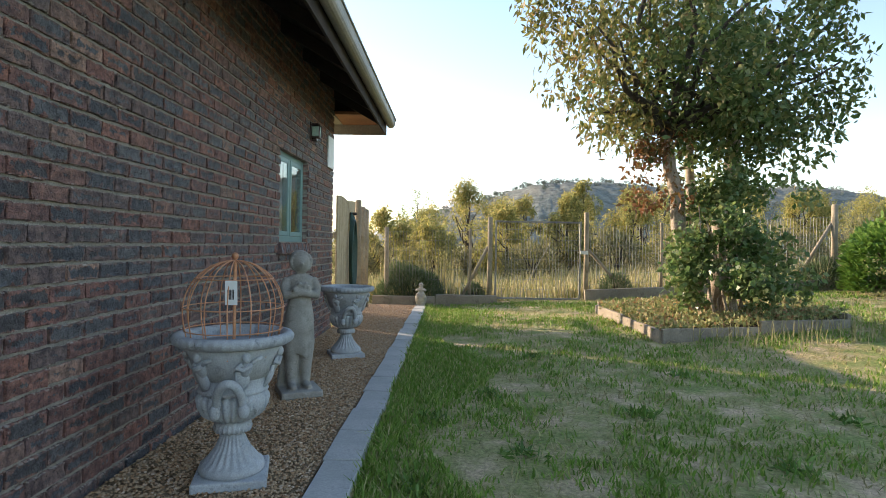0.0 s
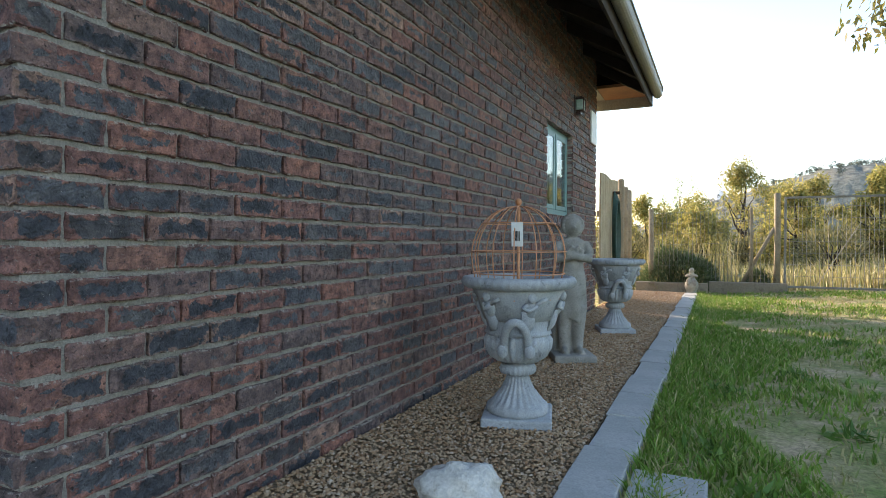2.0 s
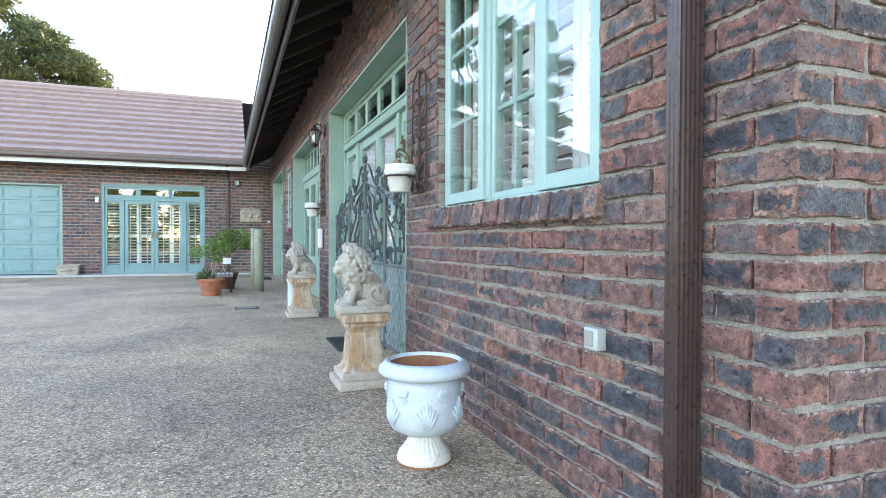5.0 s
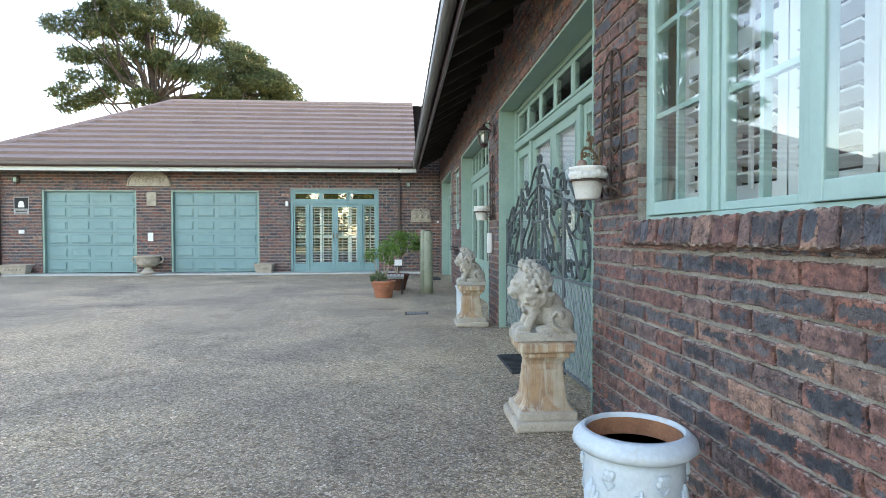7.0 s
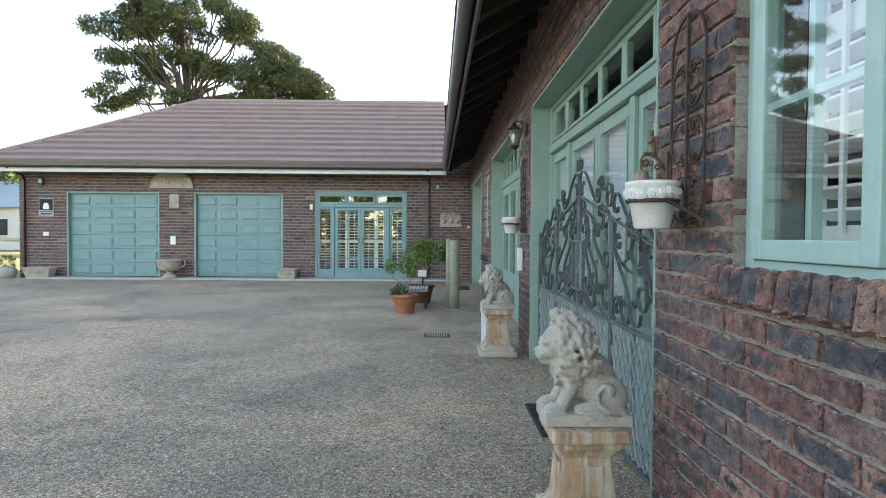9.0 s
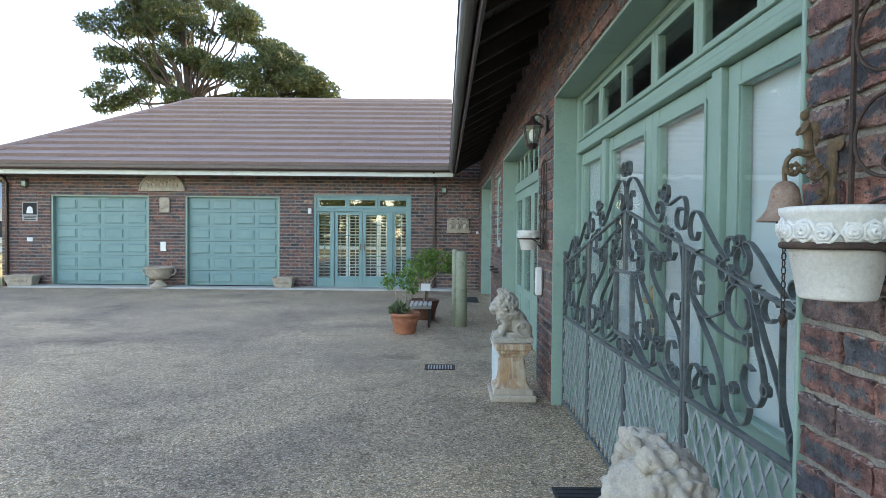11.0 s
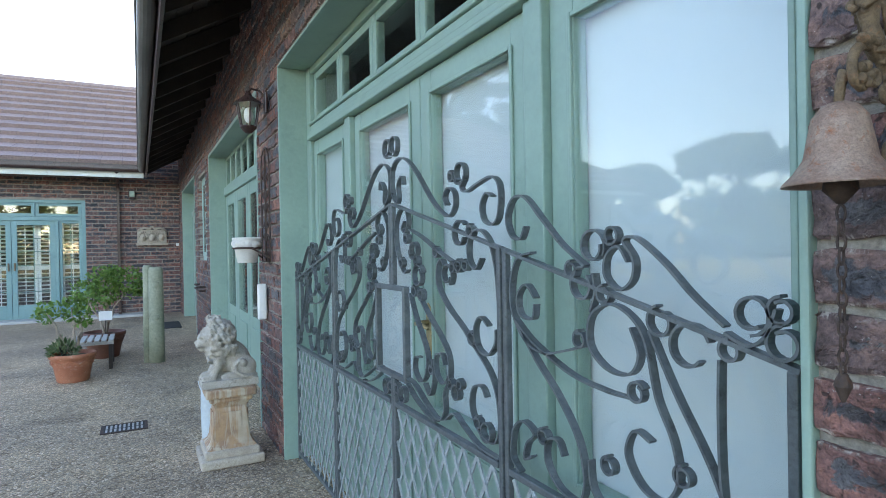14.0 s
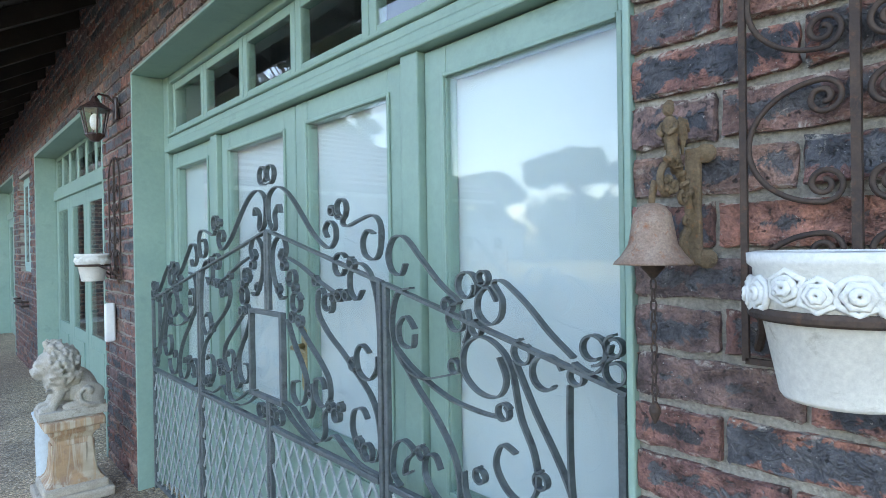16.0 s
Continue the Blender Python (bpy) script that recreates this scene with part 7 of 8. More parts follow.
for c in ((6.55, 7.0, 3.0), (6.7, 6.9, 3.3), (6.3, 6.9, 2.65), (6.0, 6.9, 2.5), (2.85, 6.9, 3.9), (3.2, 6.8, 3.3), (3.5, 6.8, 2.9), (4.0, 6.8, 2.75), (5.6, 6.6, 2.7), (6.6, 6.8, 3.6), (2.7, 6.9, 4.3), (6.6, 7, 4.2), (4.8, 6.9, 2.7), (5.2, 6.7, 2.45), (5.5, 6.9, 2.6), (4.3, 6.9, 2.6), (5.9, 6.8, 2.9), (4.7, 6.7, 2.95), (5.2, 6.8, 2.9), (6.2, 7.0, 3.1), (5.0, 7.3, 2.5), (4.0, 6.8, 3.1)):
    clumps.append((c, 0.4))
for a, b, r0, r1 in stems:
    for k in range(9):
        t = clumps[rng.randrange(len(clumps))][0]
        bm = bmesh.new()
        limb(bm, b, t, r1 * 0.7, 0.012, rng, 0.12)
        part("branch", bm, BARK_DARK, tree, smooth=True)
# painted sunlight: clumps on the left take the paler leaf, the rest the dark one
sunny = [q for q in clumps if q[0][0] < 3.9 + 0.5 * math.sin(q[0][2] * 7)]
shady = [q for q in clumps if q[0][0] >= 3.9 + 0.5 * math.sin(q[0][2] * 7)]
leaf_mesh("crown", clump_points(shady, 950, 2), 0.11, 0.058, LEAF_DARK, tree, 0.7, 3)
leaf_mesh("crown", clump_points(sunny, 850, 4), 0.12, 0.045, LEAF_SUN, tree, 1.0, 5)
red = [((4.3 + rng.uniform(-0.35, 0.3), 6.85 + rng.uniform(-0.2, 0.2), 1.75 + 0.85 * rng.random()), 0.2) for _ in range(14)]
leaf_mesh("crown", clump_points(red, 1300, 6), 0.09, 0.045, LEAF_RED, tree, 0.8, 7)
low = []
for k in range(44):
    low.append(((5.25 + rng.gauss(0, 0.33), 6.7 + rng.gauss(0, 0.25), 0.5 + 1.65 * rng.random()), rng.uniform(0.16, 0.3)))
for k in range(10):
    low.append(((4.55 + 0.3 * rng.random(), 6.7, 0.55 + 0.7 * rng.random()), 0.2))
shrub = thing("climbing_shrub", pose(5.2, 6.7, TB), "dense dark green shrub round the tree's stems", "shrub")
lm = leaf_mesh("foliage", clump_points(low, 1900, 8) - np.array([5.2, 6.7, TB]), 0.085, 0.062, LEAF_SHRUB, shrub, 0.4, 9)
for k in range(10):
    bm = bmesh.new()
    limb(bm, (rng.uniform(-0.25, 0.25), rng.uniform(-0.1, 0.2), -0.05), (rng.uniform(-0.5, 0.5), rng.uniform(-0.2, 0.3), 1.4), 0.022, 0.006, rng, 0.1)
    part("stem", bm, BARK, shrub, smooth=True)

# tree bed with concrete edging
bed = [Vector((3.95, 5.65, 0)), Vector((6.45, 6.3, 0)), Vector((6.6, 8.6, 0)), Vector((3.85, 8.15, 0))]
edge = thing("bed_edging", pose(0, 0, 0), "low weathered timber edging planks round the tree bed", "edging")
for a, b in zip(bed, bed[1:] + bed[:1]):
    n = max(1, round((b - a).length / 1.2))
    for k in range(n):
        p, q = a.lerp(b, k / n), a.lerp(b, (k + 0.985) / n)
        mid = (p + q) / 2
        o = part("plank", boxes((-(q - p).length / 2, (q - p).length / 2, -0.025, 0.025, -0.1, 0.1), bevel=0.006), SLEEPER, edge)
        o.matrix_world = pose(mid.x, mid.y, hilly(mid.x, mid.y), 0, 0, math.degrees(math.atan2(q.y - p.y, q.x - p.x)))
g = np.random.default_rng(12)
pts = []
while len(pts) < 9000:
    u, v = g.uniform(0, 1, 2)
    p = (bed[0].lerp(bed[1], u)).lerp(bed[3].lerp(bed[2], u), v)
    pts.append((p.x, p.y, hilly(p.x, p.y) + 0.06 + 0.1 * g.random() + 0.06 * noise.noise((p.x * 2, p.y * 2, 0))))
tagged(leaf_mesh("ground_cover", pts, 0.06, 0.035, LEAF_COVER, None, -0.6, 4), "low succulent ground cover in green and russet", "ground cover", "", "stuff")
bm = bmesh.new()
bm.faces.new([bm.verts.new((p.x, p.y, hilly(p.x, p.y) + 0.06)) for p in bed])
structure(part("bed_soil", bm, SOIL), "dark soil of the tree bed", "soil")


# ---- edging, gravel and lawn ----
edging = structure(new("edging"), "row of pale concrete slabs between gravel and lawn", "edging")
slab_mesh = None
for k in range(23):
    y = -0.9 + 0.47 * k
    if slab_mesh is None:
        o = part("slab", boxes((-0.098, 0.098, -0.231, 0.231, -0.08, 0.022), bevel=0.006), SLAB, edging)
        slab_mesh = o.data
    else:
        o = new("slab", slab_mesh)
        o.parent = edging
    o.matrix_world = pose(1.05 + 0.008 * math.sin(k * 2.3), y, 0.003 * math.cos(k * 1.7), 0, 0, 0.8 * math.sin(k * 3.1))
bm = boxes((1.16, 1.42, 0.95, 1.55, -0.05, 0.004), bevel=0.01)
tagged(part("concrete_patch", bm, SLAB), "broken piece of concrete beside the edging", "slab").rotation_euler.z = 0.0

g = np.random.default_rng(31)
n = 36000
px = g.uniform(0.012, 0.94, n)
py = 9.85 * g.uniform(0, 1, n) ** 1.35 + 0.06
sz = g.uniform(0.004, 0.0085, n) * (1 + 0.1 * py)
base = np.array([(1, 0, 0), (-1, 0, 0), (0, 1, 0), (0, -1, 0), (0, 0, 0.7), (0, 0, -0.7)], dtype=float)
tri = np.array([(0, 2, 4), (2, 1, 4), (1, 3, 4), (3, 0, 4), (2, 0, 5), (1, 2, 5), (3, 1, 5), (0, 3, 5)])
v = base[None] * sz[:, None, None] * g.uniform(0.65, 1.35, (n, 6, 1)) * np.array([1, 1.0, 1.0])
a = g.uniform(0, 6.28, n)
t = g.uniform(-0.5, 0.5, n)
ca, sa, ct, st = np.cos(a)[:, None], np.sin(a)[:, None], np.cos(t)[:, None], np.sin(t)[:, None]
x, y, z = v[:, :, 0] * 1.25, v[:, :, 1], v[:, :, 2]
y, z = y * ct - z * st, y * st + z * ct
x, y = x * ca - y * sa, x * sa + y * ca
v = np.stack([x + px[:, None], y + py[:, None], z + 0.004 + g.uniform(0, 0.006, n)[:, None]], axis=2).reshape(-1, 3)
f = (tri[None] + 6 * np.arange(n)[:, None, None]).reshape(-1, 3)
tagged(raw("gravel", v.tolist(), f.tolist(), PEBBLE), "loose tan and brown gravel stones", "gravel", "", "stuff")


def blades(name, n, region, hgt, wid, material, label, seed, dens=None, lean=0.5):
    g = np.random.default_rng(seed)
    vs, fs = [], []
    x0, x1, y0, y1, bias = region
    while len(fs) < n:
        x = x0 + (x1 - x0) * g.random()
        y = y0 + (y1 - y0) * g.random() ** bias
        if dens is not None and g.random() > dens(x, y):
            continue
        z = hilly(x, y) - 0.032
        h = hgt * g.uniform(0.5, 1.35)
        a = g.uniform(0, 6.28)
        w = wid * (1 + 0.12 * y)
        dx, dy = math.cos(a) * w, math.sin(a) * w
        lx, ly = g.normal(0, lean) * h, g.normal(0, lean) * h
        o = len(vs)
        vs += [(x - dx, y - dy, z), (x + dx, y + dy, z), (x + lx * 0.35 + dx * 0.7, y + ly * 0.35 + dy * 0.7, z + h * 0.6), (x + lx * 0.35 - dx * 0.7, y + ly * 0.35 - dy * 0.7, z + h * 0.6), (x + lx, y + ly, z + h)]
        fs += [(o, o + 1, o + 2, o + 3), (o + 3, o + 2, o + 4)]
    return tagged(raw(name, vs, fs, material), label, "grass", "", "stuff")


def in_bed(x, y):
    return 3.9 < x < 6.5 and 5.65 + 0.25 * (x - 3.95) < y < 8.3


def green_here(x, y):
    if in_bed(x, y) or y > 10.1:
        return 0.0
    k = noise.noise((x * 0.9, y * 0.9, 3.0)) + 0.45 * noise.noise((x * 2.6, y * 2.6, 1.0))
    tuft = max(0.12, min(1.0, 0.55 + 1.5 * noise.noise((x * 5.5, y * 5.5, 7.0)) + 0.8 * noise.noise((x * 13, y * 13, 2.0))))
    if x < 1.75 + 0.3 * math.sin(y * 1.7) and y > 0.7:
        return 0.75 + 0.25 * tuft
    return max(0.0, min(1.0, 0.5 + 1.7 * k)) * tuft * (0.75 if x < 4 else 0.55)


def dry_here(x, y):
    if in_bed(x, y) or y > 10.1:
        return 0.0
    k = noise.noise((x * 0.9, y * 0.9, 3.0)) + 0.45 * noise.noise((x * 2.6, y * 2.6, 1.0))
    tuft = max(0.05, min(1.0, 0.4 + 1.6 * noise.noise((x * 4.2, y * 4.2, 17.0))))
    return max(0.05, min(1.0, 0.6 - 0.5 * k)) * tuft * (0.2 if x < 1.8 else 1.0)


blades("lawn_grass", 120000, (1.155, 8.5, -0.2, 10.2, 1.6), 0.045, 0.0045, GRASS_G, "short green lawn grass with bare patches", 41, green_here)
blades("dry_lawn_grass", 46000, (1.16, 9.5, -0.6, 10.2, 1.4), 0.035, 0.003, GRASS_D, "straw-coloured dry grass in the lawn", 42, dry_here, 0.9)
blades("edge_grass", 5000, (1.15, 1.3, 0.4, 10.0, 1.2), 0.075, 0.004, GRASS_G, "longer grass tufts along the edging slabs", 43, None, 0.6)
blades("field_grass", 34000, (-3, 22, 10.5, 30, 1.8), 0.34, 0.006, GRASS_D, "rough dry veld grass beyond the fence", 44, None, 0.25)
blades("weed_stalks", 700, (4.2, 8.5, 4.6, 6.6, 1.0), 0.22, 0.003, GRASS_D, "tall seeding weeds along the tree bed", 45, lambda x, y: 1.0 if not in_bed(x, y) and y > 4.9 + 0.25 * (x - 4) else 0.0, 0.25)
g = np.random.default_rng(3)
cl = [(1.45, 1.9), (1.6, 1.5), (2.0, 2.4), (2.9, 3.1), (1.9, 3.6), (3.4, 2.2), (2.6, 1.4), (1.5, 3.0), (4.2, 3.0), (3.6, 4.2), (2.4, 5.0)]
pts = np.concatenate([np.stack([g.normal(x, 0.05, 60), g.normal(y, 0.05, 60), np.full(60, hilly(x, y) - 0.02)], axis=1) for x, y in cl])
tagged(leaf_mesh("lawn_weeds", pts, 0.07, 0.02, LEAF_BRIGHT, None, -0.5, 6), "flat rosette weeds in the lawn", "weeds", "", "stuff")

# ---- back fence, gate and raised border ----
FY = 10.3
fence = thing("wire_fence", pose(0, FY, 0), "timber-posted wire fence at the garden's end", "fence")


def post(parent, x, h, r=0.05, y=0.0, name="post", mat_=POST):
    z = hilly(x, FY + y) - 0.05
    part(name, tube(bmesh.new(), [(x, y, z), (x + 0.01, y, z + h * 0.5), (x, y, z + h), (x, y, z + h + 0.012)], [r, r * 0.97, r * 0.95, r * 0.7], 12), mat_, parent, smooth=True)


def wire_net(parent, x0, x1, h, gap=0.062):
    bm = bmesh.new()
    x = x0
    while x < x1:
        z = hilly(x, FY) + 0.04
        box(bm, x - 0.0028, x + 0.0028, -0.003, 0.003, z, z + h)
        x += gap
    for k in range(8):
        za, zb = hilly(x0, FY) + 0.06 + h * k / 7.2, hilly(x1, FY) + 0.06 + h * k / 7.2
        tube(bm, [(x0, 0, za), (x1, 0, zb)], 0.003, 4)
    tagged(part("wire_netting", bm, FENCEWIRE, parent), "galvanised wire netting", kind="stuff")


for x, h, r in ((0.35, 1.5, 0.045), (1.95, 1.45, 0.03), (2.33, 1.66, 0.05), (4.17, 1.66, 0.048), (5.6, 1.4, 0.032), (7.2, 1.4, 0.032), (8.86, 1.6, 0.06)):
    post(fence, x, h, r)
for x0, x1, z0, z1 in ((2.3, 1.78, 1.05, 0.1), (4.22, 4.95, 0.9, 0.25), (8.82, 8.1, 1.2, 0.45)):
    part("brace", tube(bmesh.new(), [(x0, 0.02, hilly(x0, FY) + z0), (x1, 0.02, hilly(x1, FY) + 0.05)], 0.031, 10), POST, fence, smooth=True)
wire_net(fence, 0.36, 2.28, 1.35)
wire_net(fence, 4.25, 8.8, 1.3)
gate = thing("garden_gate", pose(0, FY - 0.02, 0), "closed galvanised wire gate between timber posts", "gate")
g0, g1 = 2.43, 4.07
zb = hilly(3.2, FY)
part("gate_frame", boxes((g0, g0 + 0.035, -0.018, 0.018, zb + 0.0, zb + 1.5), (g1 - 0.035, g1, -0.018, 0.018, zb + 0.0, zb + 1.5), (g0, g1, -0.017, 0.017, zb + 1.465, zb + 1.5), (g0, g1, -0.017, 0.017, zb, zb + 0.035), bevel=0.004), FENCEWIRE, gate)
bm = bmesh.new()
x = g0 + 0.08
while x < g1 - 0.04:
    box(bm, x - 0.0028, x + 0.0028, -0.003, 0.003, zb + 0.03, zb + 1.47)
    x += 0.06
for k in range(1, 8):
    box(bm, g0 + 0.03, g1 - 0.03, -0.002, 0.004, zb + 0.19 * k, zb + 0.19 * k + 0.006)
tube(bm, [(2.9, 0.03, zb + 0.05), (3.5, 0.03, zb + 1.1)], 0.006, 5)
tagged(part("wire_netting", bm, FENCEWIRE, gate), "galvanised wire netting", kind="stuff")
part("latch", boxes((g1 - 0.02, g1 + 0.12, -0.06, -0.03, zb + 0.88, zb + 0.95), bevel=0.006), PLASTER, gate, "white latch")

for nm, x0, x1, y in (("retaining_sleeper", 0.12, 1.3, 10.12), ("retaining_sleeper", 1.31, 2.47, 10.12), ("retaining_sleeper", 4.1, 5.8, 10.05), ("retaining_sleeper", 5.82, 7.5, 10.05), ("retaining_sleeper", 7.52, 9.2, 10.05)):
    z = hilly((x0 + x1) / 2, y)
    o = tagged(part(nm, boxes((-(x1 - x0) / 2, (x1 - x0) / 2, -0.05, 0.05, -0.12, 0.16), bevel=0.012), SLEEPER), "weathered timber sleeper edging the back border", "sleeper", "border sleepers")
    o.matrix_world = pose((x0 + x1) / 2, y, z, 0, -math.degrees(math.atan(0.055)) if x0 > 3 else 0, 0)
for x0, y0, x1, y1 in ((9.2, 10.0, 10.6, 8.2), (10.6, 8.2, 11.5, 6.0)):
    z = hilly((x0 + x1) / 2, 9)
    k = math.hypot(x1 - x0, y1 - y0)
    o = tagged(part("retaining_sleeper", boxes((-k / 2, k / 2, -0.05, 0.05, -0.12, 0.18), bevel=0.012), SLEEPER), "weathered timber sleeper edging the side border", "sleeper", "border sleepers")
    o.matrix_world = pose((x0 + x1) / 2, (y0 + y1) / 2, z, 0, 0, math.degrees(math.atan2(y1 - y0, x1 - x0)))


def bush(name, x, y, w, h, material, label, n, leaf=(0.09, 0.012), up=1.2, seed=1, category="bush"):
    ob = thing(name, pose(x, y, hilly(x, y) - 0.02), label, category)
    g = np.random.default_rng(seed)
    d = g.normal(size=(n, 3))
    d /= np.linalg.norm(d, axis=1)[:, None]
    d[:, 2] = np.abs(d[:, 2])
    r = g.uniform(0.5, 1.0, n) ** 0.4
    bump_ = 1 + 0.16 * np.sin(5 * d[:, 0] + 3 * d[:, 2] + seed) * np.cos(4 * d[:, 1])
    p = d * (r * bump_)[:, None] * np.array([w, w * 0.8, h])
    leaf_mesh("foliage", p, leaf[0], leaf[1], material, ob, -up, seed)
    bm = bmesh.new()
    rr = random.Random(seed)
    for k in range(7):
        limb(bm, (0, 0, 0), (rr.uniform(-0.6, 0.6) * w, rr.uniform(-0.5, 0.5) * w, h * 0.75), 0.012 + 0.01 * h, 0.004, rr, 0.1)
    part("stems", bm, BARK_DARK, ob)
    return ob


bush("lavender_bush", 0.78, 10.65, 0.66, 0.72, LAVENDER, "rounded grey-green lavender bush behind the sleepers", 9000, (0.13, 0.014), 1.2, 51)
bush("small_bush", 2.05, 10.5, 0.17, 0.35, LAVENDER, "small tufted plant beside the gate post", 900, (0.12, 0.012), 1.6, 52)
bush("small_bush", 4.75, 10.4, 0.28, 0.42, LAVENDER, "small tufted plant beside the gate post", 1200, (0.13, 0.012), 1.6, 53)
bush("small_bush", 8.55, 10.2, 0.4, 0.5, LAVENDER, "grey-green tufted plant under the corner post", 1800, (0.16, 0.014), 1.4, 54)
bush("hedge_bush", 9.2, 9.0, 0.95, 1.4, LEAF_BRIGHT, "bright yellow-green leafy shrub in the side border", 6500, (0.11, 0.06), 0.4, 55)
bush("hedge_bush", 10.4, 7.4, 0.9, 1.3, LEAF_BRIGHT, "bright yellow-green leafy shrub in the side border", 5000, (0.11, 0.06), 0.4, 56)

# timber screen behind the house corner
screen = thing("timber_screen", pose(0.04, 0, 0), "pale board screen with dark round posts behind the house", "screen")
for k in range(9):
    part("board", boxes((-0.012, 0.012, 7.0 + 0.16 * k, 7.15 + 0.16 * k, 0.05, 1.78 + 0.015 * math.sin(k)), bevel=0.003), PALE_WOOD, screen)
for y, h in ((8.55, 1.82), (9.0, 1.74), (9.4, 1.72)):
    part("post", tube(bmesh.new(), [(0.04, y, 0), (0.04, y, h), (0.04, y, h + 0.02)], [0.055, 0.05, 0.03], 12), POST, screen, smooth=True)
part("rail", boxes((-0.045, -0.015, 7.0, 9.5, 1.2, 1.28)), POST, screen)
part("rail", boxes((-0.045, -0.015, 7.0, 9.5, 0.35, 0.43)), POST, screen)
hose = thing("garden_hose", pose(0.1, 7.95, 0), "coiled dark green garden hose hanging on the screen", "hose")
HOSE = weathered("green_hose", (0.015, 0.055, 0.045), (0.025, 0.075, 0.06), None, 8, 60, 0.5, bump=0.1)
for k in range(5):
    part("coil", tube(bmesh.new(), [(0.012 * k - 0.02, 0.16 * math.sin(t) * (1 + 0.08 * k), 1.05 + 0.55 * math.cos(t) - 0.03 * k) for t in np.linspace(0, 2 * math.pi, 25)[:-1]], 0.013, 8, True), HOSE, hose, smooth=True)
part("hook", boxes((-0.06, 0.05, -0.02, 0.02, 1.56, 1.6)), DARKIRON, hose)
panel = thing("wall_panel", pose(0.0, 6.68, 2.3), "white notice panel at the far end of the wall", "panel")
part("sheet", boxes((0.003, 0.02, -0.17, 0.17, -0.2, 0.2), bevel=0.003), WHITE, panel)


blades("lavender_stalks", 420, (0.15, 1.75, 10.55, 11.2, 1.0), 1.0, 0.0028, GRASS_D, "pale dry seed stalks above the lavender", 46, None, 0.16)

# ---- beyond the fence ----
def field_tree(x, y, h, w, seed, material=LEAF_FIELD, name="field_tree", label="willowy yellow-green tree in rough grass beyond the fence", leaf=(0.17, 0.045), per=900, trunk=0.08, zb=None):
    rng = random.Random(seed)
    z0 = hilly(x, y) - 0.1 if zb is None else zb
    ob = thing(name, pose(x, y, z0), label, "tree", "trees beyond the fence" if name == "field_tree" else "")
    cl = []
    for k in range(int(34 + 12 * w)):
        t = rng.random()
        s = w * (0.3 + 0.75 * math.sin(math.pi * min(1, 0.78 * t + 0.28)))
        cl.append(((rng.uniform(-1, 1) * s * 0.8, rng.uniform(-1, 1) * s * 0.7, h * (trunk + (0.95 - trunk) * t)), rng.uniform(0.09, 0.21) * w))
    leaf_mesh("crown", clump_points(cl, per / w ** 2 * 4.5, seed, 1.5), leaf[0], leaf[1], material, ob, 0.8, seed)
    bm = bmesh.new()
    limb(bm, (0, 0, 0), (rng.uniform(-0.1, 0.1) * w, 0, h * 0.8), 0.025 * h, 0.012, rng, 0.05)
    for k in range(8):
        limb(bm, (0, 0, h * rng.uniform(0.15, 0.5)), cl[rng.randrange(len(cl))][0], 0.01 * h, 0.006, rng, 0.1)
    part("trunk", bm, BARK_DARK, ob, smooth=True)
    return ob


rng = random.Random(77)
for k, (x, y, h, w) in enumerate(((-0.6, 19, 2.6, 1.5), (1.0, 17, 2.3, 1.2), (2.2, 21, 3.9, 1.7), (3.4, 18, 2.6, 1.2), (4.4, 22, 3.4, 1.1), (5.6, 19, 3.0, 1.1), (6.6, 22, 3.9, 1.2), (8.0, 20, 3.4, 1.4), (9.4, 23, 3.0, 1.6), (11.2, 21, 3.0, 1.4), (13.0, 24, 3.2, 1.6), (15.2, 22, 3.2, 1.5), (17.6, 25, 3.6, 1.8), (20.5, 24, 3.4, 1.9), (0.4, 27, 3.3, 1.7), (4.0, 29, 3.6, 2.0), (8.5, 31, 3.8, 2.2), (13.5, 33, 3.9, 2.4), (-2.6, 24, 2.4, 1.6), (19, 33, 4.2, 2.6), (25, 32, 4.2, 2.6))):
    field_tree(x, y, h * 0.92, w * 0.95, 100 + k)
for k in range(26):
    x = -1.8 + 1.0 * k + rng.uniform(-0.4, 0.4)
    y = rng.uniform(15.5, 20.5)
    bush("scrub_bush", x, y, rng.uniform(0.7, 1.2), rng.uniform(0.8, 1.5), LEAF_SCRUB, "dry yellow-green scrub bush in the field", 1100, (0.2, 0.035), 0.9, 400 + k)
field_tree(-0.3, 32, 4.6, 2.0, 150, LEAF_DARK, "dark_tree", "dark flat-topped tree standing above the field", per=500)
field_tree(19.8, 40, 6.4, 2.4, 151, LEAF_FIELD, "tall_tree", "sparse tall gum tree beyond the field", per=120, trunk=0.55)
field_tree(17.2, 42, 5.6, 1.4, 152, LEAF_FIELD, "tall_tree", "sparse tall gum tree beyond the field", per=120, trunk=0.6)


def ridge(name, y, x0, x1, profile, material, label, depth, seed, trees=0.0):
    vs, fs = [], []
    n, m = 160, 8
    for i in range(n + 1):
        x = x0 + (x1 - x0) * i / n
        top = profile(i / n)
        for j in range(m + 1):
            t = j / m
            h = top * (1 - (1 - t) ** 2.0)
            vs.append((x, y + depth * t, -2 + h + (trees * (noise.noise((x * 0.12, j * 2.0, seed)) + noise.noise((x * 0.5, j, seed))) if j else 0)))
    for i in range(n):
        for j in range(m):
            a = i * (m + 1) + j
            fs.append((a, a + m + 1, a + m + 2, a + 1))
    return tagged(raw(name, vs, fs, material, smooth=True), label, "hills", "", "structure")


